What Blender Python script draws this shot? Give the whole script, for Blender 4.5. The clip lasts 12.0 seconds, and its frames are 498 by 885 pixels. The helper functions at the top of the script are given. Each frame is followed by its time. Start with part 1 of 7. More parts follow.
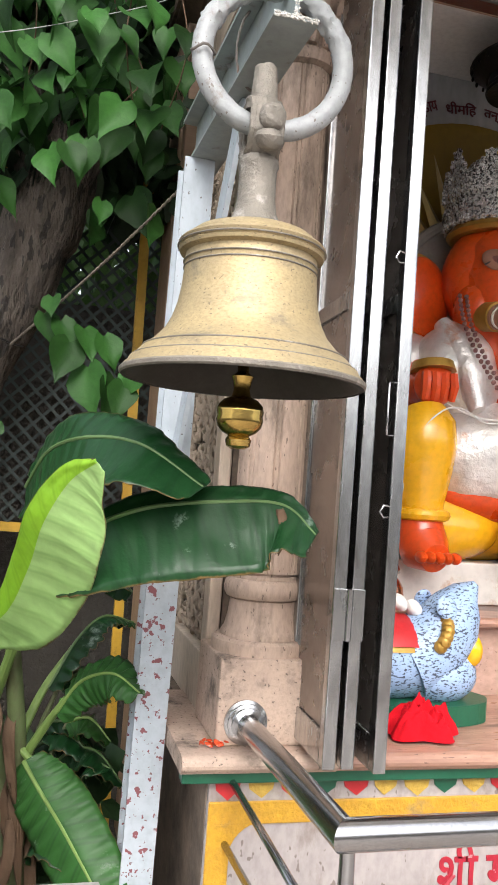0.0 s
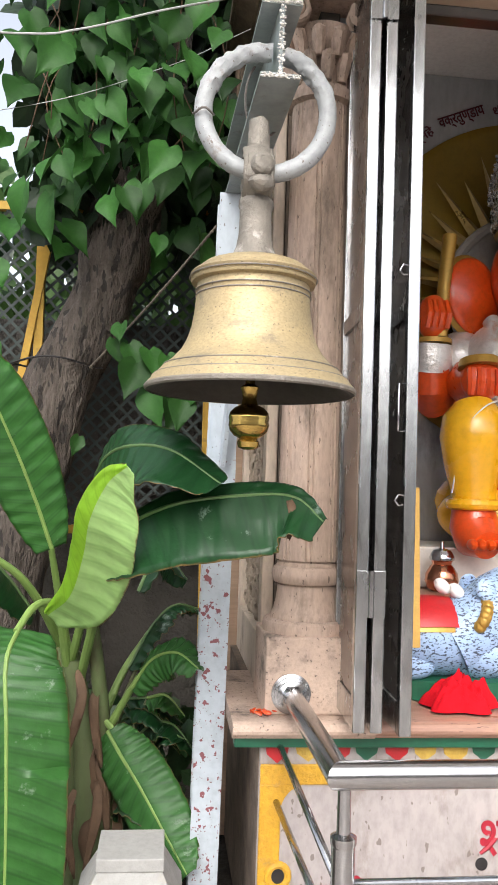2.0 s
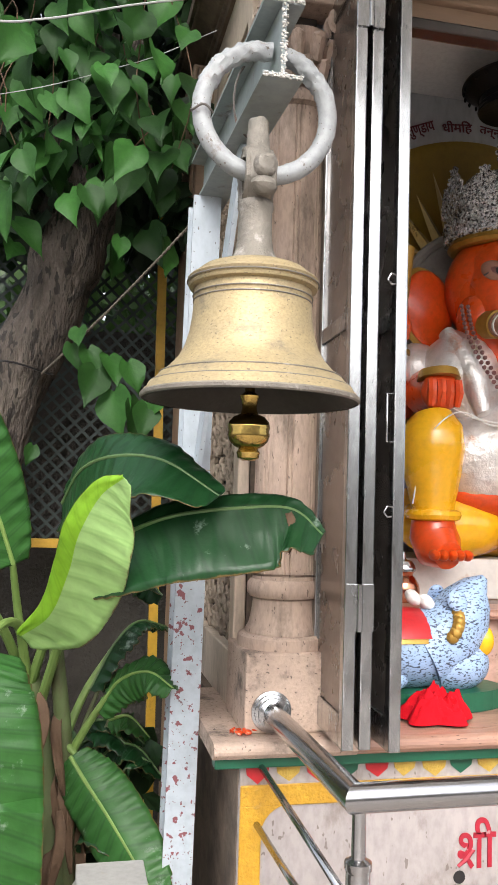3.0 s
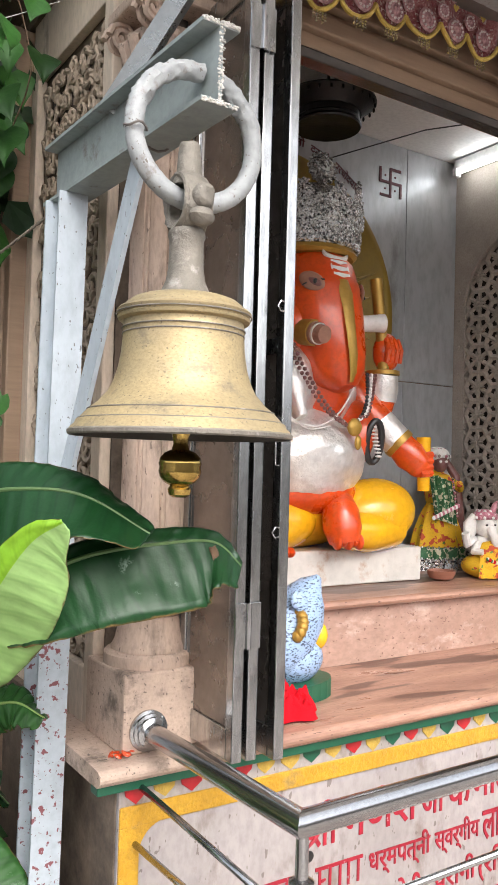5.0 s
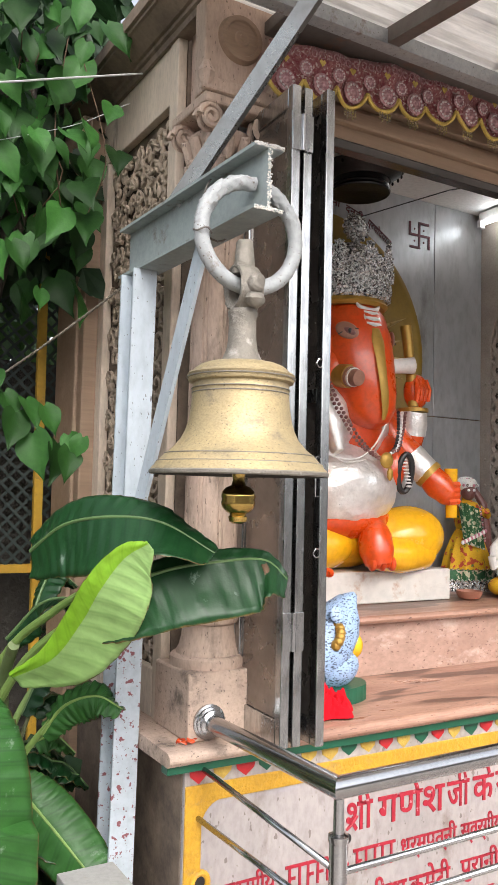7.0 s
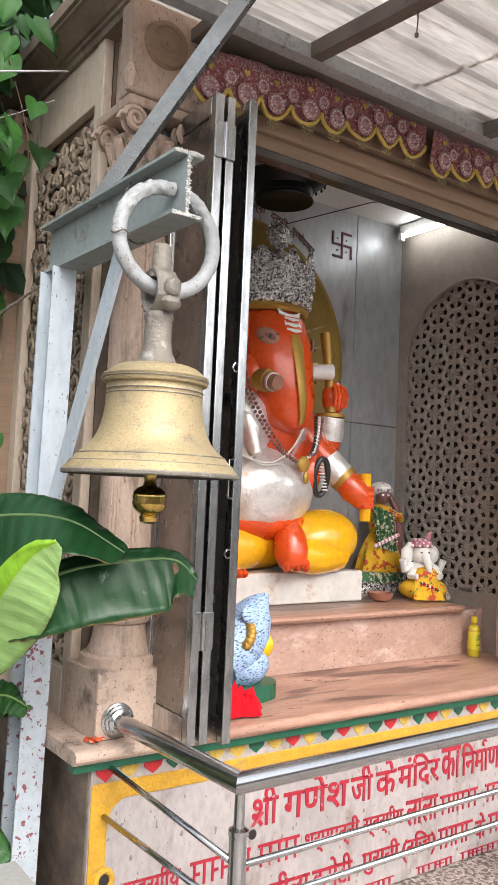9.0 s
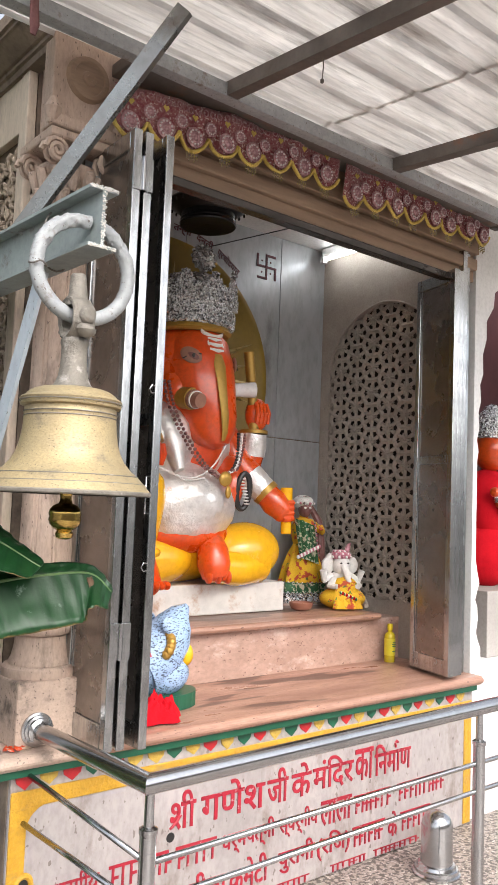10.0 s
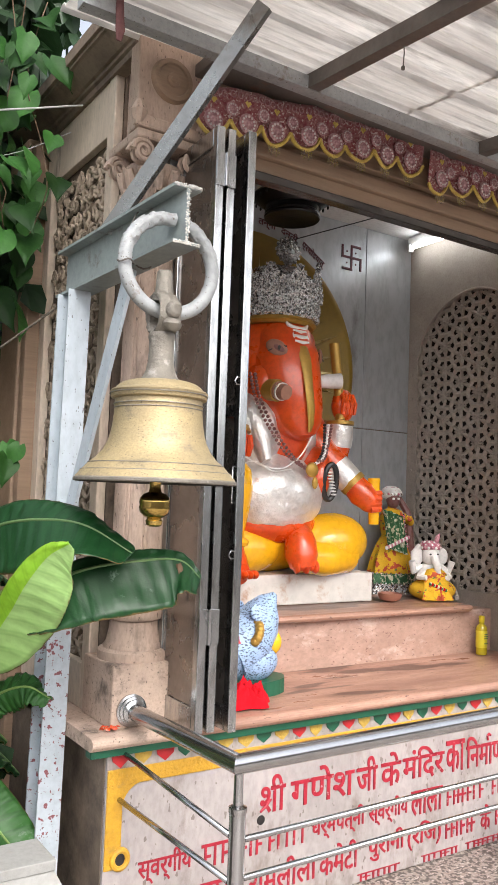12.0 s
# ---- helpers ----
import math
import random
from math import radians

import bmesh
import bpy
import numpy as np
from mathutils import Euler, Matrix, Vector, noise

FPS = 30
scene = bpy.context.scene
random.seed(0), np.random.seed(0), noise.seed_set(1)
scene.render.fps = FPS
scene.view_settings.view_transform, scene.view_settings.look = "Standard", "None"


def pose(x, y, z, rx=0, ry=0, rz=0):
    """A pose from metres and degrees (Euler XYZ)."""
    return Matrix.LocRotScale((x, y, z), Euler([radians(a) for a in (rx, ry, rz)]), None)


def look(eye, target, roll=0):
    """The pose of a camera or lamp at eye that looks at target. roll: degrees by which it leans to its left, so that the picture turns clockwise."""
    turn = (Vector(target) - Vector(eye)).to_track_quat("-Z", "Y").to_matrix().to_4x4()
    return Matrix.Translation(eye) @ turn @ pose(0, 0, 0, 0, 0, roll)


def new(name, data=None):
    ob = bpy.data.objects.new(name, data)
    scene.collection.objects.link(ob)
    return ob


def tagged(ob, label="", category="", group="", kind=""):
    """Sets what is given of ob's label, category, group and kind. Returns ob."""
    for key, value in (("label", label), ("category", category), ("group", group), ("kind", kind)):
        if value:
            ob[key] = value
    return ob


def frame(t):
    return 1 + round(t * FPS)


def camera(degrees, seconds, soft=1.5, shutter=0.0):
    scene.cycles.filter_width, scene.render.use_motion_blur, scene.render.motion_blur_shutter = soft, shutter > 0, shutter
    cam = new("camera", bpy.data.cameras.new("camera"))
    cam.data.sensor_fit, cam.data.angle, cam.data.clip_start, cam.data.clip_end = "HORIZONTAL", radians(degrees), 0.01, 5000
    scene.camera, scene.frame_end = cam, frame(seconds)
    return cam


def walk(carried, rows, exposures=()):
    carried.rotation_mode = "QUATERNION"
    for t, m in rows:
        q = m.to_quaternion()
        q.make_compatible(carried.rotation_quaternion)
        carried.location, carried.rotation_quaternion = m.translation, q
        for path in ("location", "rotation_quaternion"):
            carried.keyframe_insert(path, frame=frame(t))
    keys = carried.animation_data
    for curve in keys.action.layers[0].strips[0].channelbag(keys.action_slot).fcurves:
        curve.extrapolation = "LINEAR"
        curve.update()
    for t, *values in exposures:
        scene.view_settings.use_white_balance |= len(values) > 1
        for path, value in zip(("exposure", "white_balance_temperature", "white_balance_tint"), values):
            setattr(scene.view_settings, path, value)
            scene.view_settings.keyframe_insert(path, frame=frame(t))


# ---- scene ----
cam = camera(34.3, 12.0, soft=1.1)
METRES, EYE, TILT, LEAN, TURN = 2.1, 1.3, 0.0, 0.0, -14.5
ROWS = [
    (0.0, 0.0, 0.0, 0.0, -0.25, 3.39, -4.22),
    (0.5, 0.0718, -0.0463, -0.0005, 1.97, 3.78, -3.71),
    (1.0, 0.1279, -0.0888, -0.005, 5.04, 3.6, -2.81),
    (1.5, 0.1192, -0.0985, -0.0003, 7.17, 3.44, -2.17),
    (2.0, 0.1107, -0.1039, -0.0039, 8.55, 3.26, -1.91),
    (2.5, 0.0736, -0.0982, -0.0002, 6.02, 3.43, -1.85),
    (3.0, 0.0203, -0.0825, -0.0041, 2.06, 4.14, -1.76),
    (3.2, 0.0093, -0.0645, -0.0027, 0.34, 4.51, -1.79),
    (4.8, -0.1879, -0.0329, 0.0628, -17.75, 1.99, -1.43),
    (5.0, -0.19, -0.0531, 0.0643, -18.75, 1.7, -1.55),
    (5.5, -0.167, -0.1204, 0.0682, -20.37, 1.84, -1.68),
    (6.0, -0.1665, -0.1661, 0.0748, -20.63, 2.36, -1.37),
    (6.5, -0.2314, -0.2075, 0.0725, -18.77, 2.88, -1.42),
    (6.7, -0.2556, -0.227, 0.071, -17.45, 3.15, -1.39),
    (8.3, -0.231, -0.2112, 0.0732, -13.76, 3.92, -1.64),
    (8.5, -0.2302, -0.2174, 0.0734, -15.59, 3.78, -1.9),
    (9.0, -0.2413, -0.2485, 0.0725, -21.05, 3.72, -2.49),
    (9.5, -0.2357, -0.2985, 0.0789, -25.39, 4.12, -2.49),
    (10.0, -0.2309, -0.3214, 0.0805, -25.26, 4.67, -2.21),
    (10.5, -0.2021, -0.3357, 0.0745, -21.98, 4.76, -2.03),
    (11.0, -0.1845, -0.3524, 0.0719, -19.35, 4.34, -1.93),
    (11.5, -0.1924, -0.3483, 0.0708, -18.23, 4.09, -1.91),
    (12.0, -0.2299, -0.3401, 0.0736, -18.85, 4.0, -2.03),
]
walk(cam, [(t, pose(0, 0, EYE, TILT, LEAN, TURN) @ pose(METRES * x, METRES * y, METRES * z, 90 + pitch, roll, yaw)) for t, x, y, z, yaw, pitch, roll in ROWS])

# ---- light ----
world = bpy.data.worlds.new("world")
scene.world = world
world.use_nodes = True
wn = world.node_tree.nodes
sky = wn.new("ShaderNodeTexSky")
sky.sky_type, sky.sun_disc = "NISHITA", False
sky.sun_elevation, sky.sun_rotation = radians(44), radians(190)
sky.air_density, sky.dust_density = 0.8, 4.0
overcast = wn.new("ShaderNodeHueSaturation")
overcast.inputs["Saturation"].default_value = 0.36
world.node_tree.links.new(sky.outputs[0], overcast.inputs["Color"])
world.node_tree.links.new(overcast.outputs[0], wn["Background"].inputs[0])
wn["Background"].inputs[1].default_value = 0.15
sun_data = bpy.data.lights.new("sun", "SUN")
sun_data.energy, sun_data.angle, sun_data.color = 0.7, radians(40), (1.0, 0.97, 0.94)
sun = new("sun", sun_data)
sun.matrix_world = look((-0.7, -4.0, 3.9), (0, 0, 0))
scene.view_settings.exposure = 1.41

# ---- materials ----
def surf(name, base, second=None, rough=0.5, metal=0.0, grain=60.0, stain=3.0, mix=0.5, bump=0.15, dist=0.002,
         dirt=None, dirt_amount=0.0, dirt_scale=2.0, stretch=(1, 1, 1), coat=0.0, sheen=0.0, vary=0.0, translucent=0.0, rough_var=0.12, spec=0.5, crisp=False, veins=None, flecks=None):
    """A surface with a fine grain, a broad mottling, patches of dirt and a little relief."""
    m = bpy.data.materials.new(name)
    m.use_nodes = True
    n, l = m.node_tree.nodes, m.node_tree.links
    b = n["Principled BSDF"]
    second = second or tuple(c * 0.72 for c in base)
    co = n.new("ShaderNodeTexCoord")
    mp = n.new("ShaderNodeMapping")
    mp.inputs["Scale"].default_value = stretch
    l.new(co.outputs["Object"], mp.inputs[0])

    def noise_at(scale, detail=4.0, rough_=0.6):
        t = n.new("ShaderNodeTexNoise")
        t.inputs["Scale"].default_value, t.inputs["Detail"].default_value, t.inputs["Roughness"].default_value = scale, detail, rough_
        l.new(mp.outputs[0], t.inputs["Vector"])
        return t.outputs[0]

    def ramp(src, lo, hi):
        r = n.new("ShaderNodeMapRange")
        r.inputs[1].default_value, r.inputs[2].default_value = lo, hi
        l.new(src, r.inputs[0])
        return r.outputs[0]

    def blend(fac, a, c, amount=1.0):
        x = n.new("ShaderNodeMix")
        x.data_type = "RGBA"
        k = n.new("ShaderNodeMath")
        k.operation = "MULTIPLY"
        l.new(fac, k.inputs[0])
        k.inputs[1].default_value = amount
        l.new(k.outputs[0], x.inputs[0])
        for s, v in ((x.inputs[6], a), (x.inputs[7], c)):
            if isinstance(v, tuple):
                s.default_value = (*v, 1)
            else:
                l.new(v, s)
        return x.outputs[2]

    fine, broad = noise_at(grain), noise_at(stain, 5.0, 0.65)
    c = blend(ramp(broad, 0.35, 0.68), base, second, mix)
    c = blend(ramp(fine, 0.42, 0.72), c, tuple(v * 0.55 for v in base), 0.7 * mix)
    if dirt:
        lo_ = 0.62 - 0.3 * dirt_amount
        c = blend(ramp(noise_at(dirt_scale, 3.0 if crisp else 8.0, 0.55 if crisp else 0.7), lo_, lo_ + 0.025 if crisp else 0.72 - 0.2 * dirt_amount), c, dirt, 0.92 if crisp else 0.85)
    if flecks:
        # small hard chips and specks, (colour, scale, share)
        c = blend(ramp(noise_at(flecks[1], 2.0, 0.5), 0.70 - 0.25 * flecks[2], 0.72 - 0.25 * flecks[2]), c, flecks[0], 0.85)
    vein_line = None
    if veins:
        # side veins running from the rib to the edge, and a dry brown edge, along the leaf's own coordinates
        uv = n.new("ShaderNodeUVMap")
        sp = n.new("ShaderNodeSeparateXYZ")
        l.new(uv.outputs[0], sp.inputs[0])

        def calc(op, a, b_=0.0):
            k = n.new("ShaderNodeMath")
            k.operation = op
            for s_, v_ in zip(k.inputs, (a, b_)):
                if isinstance(v_, (int, float)):
                    s_.default_value = v_
                else:
                    l.new(v_, s_)
            return k.outputs[0]
        away = calc("ABSOLUTE", sp.outputs[1])
        along = calc("SUBTRACT", sp.outputs[0], calc("MULTIPLY", away, 0.035))
        vein_line = calc("SINE", calc("ADD", calc("MULTIPLY", along, veins[1]), calc("MULTIPLY", broad, 3.0)))
        fine_line = calc("SINE", calc("MULTIPLY", along, veins[1] * 3.7))
        c = blend(ramp(calc("ADD", vein_line, calc("MULTIPLY", fine_line, 0.6)), 0.0, 1.6), c, veins[0], 0.6)
        c = blend(ramp(calc("ADD", away, calc("MULTIPLY", fine, 0.12)), 1.035, 1.06), c, (0.14, 0.085, 0.03), 0.9)
    if vary:
        oi = n.new("ShaderNodeObjectInfo")
        hs = n.new("ShaderNodeHueSaturation")
        l.new(ramp(oi.outputs["Random"], 0, 1), hs.inputs["Value"])
        hs.inputs["Value"].default_value = 1
        mr = n.new("ShaderNodeMapRange")
        mr.inputs[3].default_value, mr.inputs[4].default_value = 1 - vary, 1 + vary
        l.new(oi.outputs["Random"], mr.inputs[0])
        l.new(mr.outputs[0], hs.inputs["Value"])
        l.new(c, hs.inputs["Color"])
        c = hs.outputs[0]
    l.new(c, b.inputs["Base Color"])
    rr = n.new("ShaderNodeMapRange")
    rr.inputs[3].default_value, rr.inputs[4].default_value = max(0.02, rough - rough_var), min(1, rough + rough_var)
    l.new(broad, rr.inputs[0])
    l.new(rr.outputs[0], b.inputs["Roughness"])
    b.inputs["Metallic"].default_value = metal
    b.inputs["Specular IOR Level"].default_value = spec
    b.inputs["Coat Weight"].default_value = coat
    b.inputs["Sheen Weight"].default_value = sheen
    if bump:
        bp = n.new("ShaderNodeBump")
        bp.inputs["Strength"].default_value, bp.inputs["Distance"].default_value = min(1.0, bump * 2), dist
        ad = n.new("ShaderNodeMath")
        l.new(fine, ad.inputs[0])
        l.new(broad, ad.inputs[1])
        if vein_line is not None:
            mul = n.new("ShaderNodeMath")
            mul.operation = "MULTIPLY_ADD"
            mul.inputs[1].default_value = 0.55
            l.new(vein_line, mul.inputs[0])
            l.new(ad.outputs[0], mul.inputs[2])
            ad = mul
        l.new(ad.outputs[0], bp.inputs["Height"])
        l.new(bp.outputs[0], b.inputs["Normal"])
    if translucent:
        tr = n.new("ShaderNodeBsdfTranslucent")
        ms = n.new("ShaderNodeMixShader")
        ms.inputs[0].default_value = translucent
        l.new(c, tr.inputs[0])
        l.new(b.outputs[0], ms.inputs[1])
        l.new(tr.outputs[0], ms.inputs[2])
        l.new(ms.outputs[0], n["Material Output"].inputs[0])
    return m


def glow(name, color, strength):
    m = bpy.data.materials.new(name)
    m.use_nodes = True
    b = m.node_tree.nodes["Principled BSDF"]
    b.inputs["Base Color"].default_value = (*color, 1)
    b.inputs["Emission Color"].default_value = (*color, 1)
    b.inputs["Emission Strength"].default_value = strength
    return m


STONE = surf("pink_sandstone", (0.56, 0.42, 0.335), (0.40, 0.295, 0.23), 0.75, grain=110, stain=7, mix=0.75, bump=0.3, dirt=(0.12, 0.09, 0.07), dirt_amount=0.22, dirt_scale=5, stretch=(1, 1, 0.32), flecks=((0.16, 0.12, 0.095), 130, 0.10))
GRIMYSTONE = surf("grimy_sandstone", (0.58, 0.44, 0.35), (0.42, 0.31, 0.25), 0.8, grain=110, stain=9, mix=0.7, bump=0.35, dirt=(0.10, 0.08, 0.065), dirt_amount=0.26, dirt_scale=7, flecks=((0.12, 0.09, 0.075), 110, 0.08))
BENCH = surf("polished_red_stone", (0.45, 0.26, 0.19), (0.27, 0.145, 0.105), 0.36, grain=60, stain=6, mix=0.85, bump=0.12, dirt=(0.115, 0.06, 0.046), dirt_amount=0.20, dirt_scale=2.6, crisp=True, stretch=(0.38, 1.9, 1.8), flecks=((0.10, 0.055, 0.04), 85, 0.10), rough_var=0.25)
RISER = surf("worn_pink_stone", (0.50, 0.325, 0.26), (0.34, 0.20, 0.155), 0.5, grain=70, stain=7, mix=0.8, bump=0.15, dirt=(0.62, 0.48, 0.42), dirt_amount=0.16, dirt_scale=6, stretch=(0.6, 1, 1), flecks=((0.20, 0.11, 0.085), 90, 0.12))
PALESTONE = surf("pale_smooth_stone", (0.66, 0.55, 0.44), (0.50, 0.40, 0.31), 0.75, grain=90, stain=6, mix=0.7, bump=0.25, dirt=(0.13, 0.10, 0.08), dirt_amount=0.20, dirt_scale=4, stretch=(1, 1, 0.3))
SHADESTONE = surf("shade_dark_stone", (0.07, 0.058, 0.048), (0.04, 0.033, 0.028), 0.85, grain=70, stain=5, bump=0.3)
DARKSTONE = surf("weathered_stone", (0.26, 0.195, 0.145), (0.12, 0.088, 0.064), 0.8, grain=70, stain=4, mix=0.8, bump=0.35, dirt=(0.045, 0.035, 0.028), dirt_amount=0.55, dirt_scale=2.5)
CARVED = surf("carved_grey_stone", (0.44, 0.35, 0.265), (0.26, 0.20, 0.15), 0.85, grain=70, stain=7, mix=0.7, bump=0.4, dist=0.004)
LINTEL = surf("brown_stone_beam", (0.34, 0.23, 0.155), (0.20, 0.135, 0.09), 0.6, grain=30, stain=6, bump=0.2, stretch=(0.25, 3, 3))
MARBLE = surf("dirty_white_marble", (0.43, 0.385, 0.372), (0.30, 0.268, 0.258), 0.35, grain=45, stain=4, mix=0.75, bump=0.06, dirt=(0.19, 0.145, 0.115), dirt_amount=0.27, dirt_scale=4.5, stretch=(1, 1, 0.55), flecks=((0.17, 0.14, 0.12), 50, 0.10))
WHITEWALL = surf("whitewashed_plaster", (0.78, 0.77, 0.75), (0.62, 0.61, 0.6), 0.7, grain=50, stain=3, bump=0.15)
GREYWALL = surf("grey_metal_cladding", (0.52, 0.54, 0.56), (0.37, 0.39, 0.41), 0.36, metal=0.4, grain=30, stain=3, mix=0.7, bump=0.06, dirt=(0.18, 0.17, 0.16), dirt_amount=0.16, stretch=(1, 1, 0.4))
JALI = surf("dusty_lattice_stone", (0.42, 0.37, 0.32), (0.30, 0.26, 0.225), 0.85, grain=110, stain=7, mix=0.7, bump=0.25)
DARKVOID = surf("shade_backing", (0.075, 0.065, 0.056), None, 0.9, grain=20, stain=4)
STEEL = surf("polished_steel", (0.52, 0.52, 0.525), (0.34, 0.34, 0.345), 0.20, 1.0, grain=120, stain=9, mix=0.4, bump=0.03, dist=0.001, rough_var=0.08)
# grey mottling puts blotchy reflections into the colour; the brown patches are dirt
DOORSTEEL = surf("brushed_door_steel", (0.58, 0.59, 0.59), (0.30, 0.30, 0.30), 0.25, 1.0, grain=60, stain=18, mix=0.95, stretch=(1, 1, 0.3), bump=0.10, dist=0.001, dirt=(0.13, 0.11, 0.09), dirt_amount=0.16, dirt_scale=10)
DARKPANEL = surf("dark_tinted_panel", (0.10, 0.09, 0.085), (0.05, 0.045, 0.04), 0.2, 0.6, grain=40, stain=5, bump=0.04)
DOORPANEL = surf("scuffed_steel_panel", (0.34, 0.30, 0.27), (0.2, 0.175, 0.155), 0.27, 0.85, grain=30, stain=4, mix=0.7, bump=0.05)
BRASS = surf("aged_brass", (0.46, 0.355, 0.19), (0.32, 0.265, 0.165), 0.55, 0.35, grain=160, stain=5, mix=0.95, bump=0.2, dist=0.001, dirt=(0.17, 0.145, 0.105), dirt_amount=0.2, dirt_scale=11, stretch=(1, 1, 1.5), flecks=((0.17, 0.14, 0.09), 150, 0.16))
BRASSDARK = surf("tarnished_brass", (0.25, 0.225, 0.19), (0.11, 0.10, 0.085), 0.6, 0.3, grain=90, stain=12, bump=0.5, dist=0.004, dirt=(0.45, 0.42, 0.38), dirt_amount=0.2, dirt_scale=20)
BRASSINSIDE = surf("shade_dark_brass", (0.05, 0.043, 0.034), (0.03, 0.026, 0.02), 0.7, 0.2, grain=90, stain=12, bump=0.3)
BRASSBRIGHT = surf("polished_brass", (0.62, 0.43, 0.13), (0.4, 0.26, 0.07), 0.18, 1.0, grain=60, stain=18, bump=0.06)
PAINTWHITE = surf("silver_white_paint", (0.37, 0.385, 0.39), (0.29, 0.30, 0.30), 0.48, grain=70, stain=10, mix=0.7, bump=0.4, dirt=(0.17, 0.12, 0.085), dirt_amount=0.16, dirt_scale=17, flecks=((0.13, 0.10, 0.08), 120, 0.06))
POSTPAINT = surf("peeling_white_paint", (0.48, 0.535, 0.58), (0.36, 0.41, 0.45), 0.4, grain=40, stain=4, mix=0.55, bump=0.12, flecks=((0.09, 0.07, 0.06), 130, 0.03), stretch=(1, 1, 0.5))
POSTLOW = surf("flaking_white_paint", (0.48, 0.535, 0.58), (0.38, 0.43, 0.47), 0.45, grain=40, stain=4, mix=0.5, bump=0.25, dirt=(0.20, 0.035, 0.04), dirt_amount=0.07, dirt_scale=38, crisp=True, flecks=((0.16, 0.05, 0.05), 110, 0.10))
BEAMPAINT = surf("grey_green_paint", (0.30, 0.34, 0.335), (0.21, 0.235, 0.23), 0.42, grain=40, stain=5, bump=0.15, dirt=(0.12, 0.07, 0.05), dirt_amount=0.12, dirt_scale=9)
CHALK = surf("crusted_white_paint", (0.7, 0.68, 0.64), (0.5, 0.47, 0.43), 0.8, grain=80, stain=30, bump=0.8, dist=0.006)
RAFTER = surf("rusty_grey_steel", (0.19, 0.17, 0.155), (0.12, 0.095, 0.08), 0.5, 0.4, grain=50, stain=6, bump=0.15, dirt=(0.25, 0.13, 0.08), dirt_amount=0.15, dirt_scale=5)
# translucency added to the metal sheet so daylight through it brightens the underside
ROOF = surf("smoke_stained_sheet", (0.90, 0.88, 0.85), (0.60, 0.57, 0.54), 0.45, 0.1, grain=22, stain=5, mix=0.95, bump=0.08, dirt=(0.17, 0.14, 0.12), dirt_amount=0.24, dirt_scale=1.7, stretch=(0.35, 2.2, 1), translucent=0.6)
GREEN = surf("green_gloss_paint", (0.012, 0.105, 0.055), None, 0.35, grain=40, stain=8, bump=0.15)
YELLOWBAND = surf("mustard_gloss_paint", (0.60, 0.335, 0.03), (0.46, 0.235, 0.02), 0.34, grain=55, stain=14, mix=0.7, bump=0.9, dist=0.006, dirt=(0.30, 0.20, 0.08), dirt_amount=0.14, dirt_scale=10)
RED = surf("red_gloss_paint", (0.50, 0.02, 0.025), None, 0.4, grain=60, stain=8)
GOLDPAINT = surf("flag_yellow_paint", (0.58, 0.39, 0.07), (0.42, 0.25, 0.03), 0.4, grain=70, stain=25, mix=0.7, bump=0.8, dist=0.004)
REDTEXT = surf("red_lettering_paint", (0.40, 0.016, 0.035), (0.30, 0.012, 0.025), 0.5, grain=80, stain=16, flecks=((0.45, 0.25, 0.25), 60, 0.14))
DARKRED = surf("maroon_paint", (0.10, 0.012, 0.02), None, 0.5)
TERRAZZO = surf("speckled_terrazzo", (0.44, 0.385, 0.345), (0.30, 0.235, 0.19), 0.45, grain=160, stain=55, mix=0.9, bump=0.08, dirt=(0.075, 0.06, 0.052), dirt_amount=0.42, dirt_scale=48, crisp=True, flecks=((0.62, 0.57, 0.53), 62, 0.36))
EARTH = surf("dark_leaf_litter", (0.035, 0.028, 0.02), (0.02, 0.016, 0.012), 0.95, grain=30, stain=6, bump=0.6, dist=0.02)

# ---- mesh helpers ----
def part(name, bm, material, parent=None, label="", smooth=False):
    me = bpy.data.meshes.new(name)
    bmesh.ops.recalc_face_normals(bm, faces=bm.faces)
    if smooth:
        for f in bm.faces:
            f.smooth = True
    for ed in bm.edges:
        if len(ed.link_faces) == 2 and ed.calc_face_angle() > 0.62:
            ed.smooth = False
    bm.to_mesh(me)
    bm.free()
    for m in material if isinstance(material, (list, tuple)) else [material]:
        me.materials.append(m)
    ob = new(name, me)
    if parent:
        ob.parent = parent
    if label:
        ob["label"] = label
    return ob


def thing(name, label, category, group="", kind="", at=None):
    ob = new(name)
    ob.empty_display_size = 0.05
    if at is not None:
        ob.matrix_world = at
    return tagged(ob, label, category, group, kind)


def add_box(bm, x0, x1, y0, y1, z0, z1, bevel=0.0, m=None, mat=0):
    r = bmesh.ops.create_cube(bm, size=1.0)
    vs = r["verts"]
    bmesh.ops.scale(bm, vec=(x1 - x0, y1 - y0, z1 - z0), verts=vs)
    bmesh.ops.translate(bm, vec=((x0 + x1) / 2, (y0 + y1) / 2, (z0 + z1) / 2), verts=vs)
    fs = list({f for v in vs for f in v.link_faces})
    if bevel:
        es = list({e for v in vs for e in v.link_edges})
        rb = bmesh.ops.bevel(bm, geom=es, offset=bevel, segments=2, affect="EDGES", profile=0.5)
        vs = list({v for f in rb["faces"] for v in f.verts} | {v for v in vs if v.is_valid})
        fs = list({f for v in vs for f in v.link_faces})
    if mat:
        for f in fs:
            f.material_index = mat
    if m is not None:
        bmesh.ops.transform(bm, matrix=m, verts=vs)
    return vs


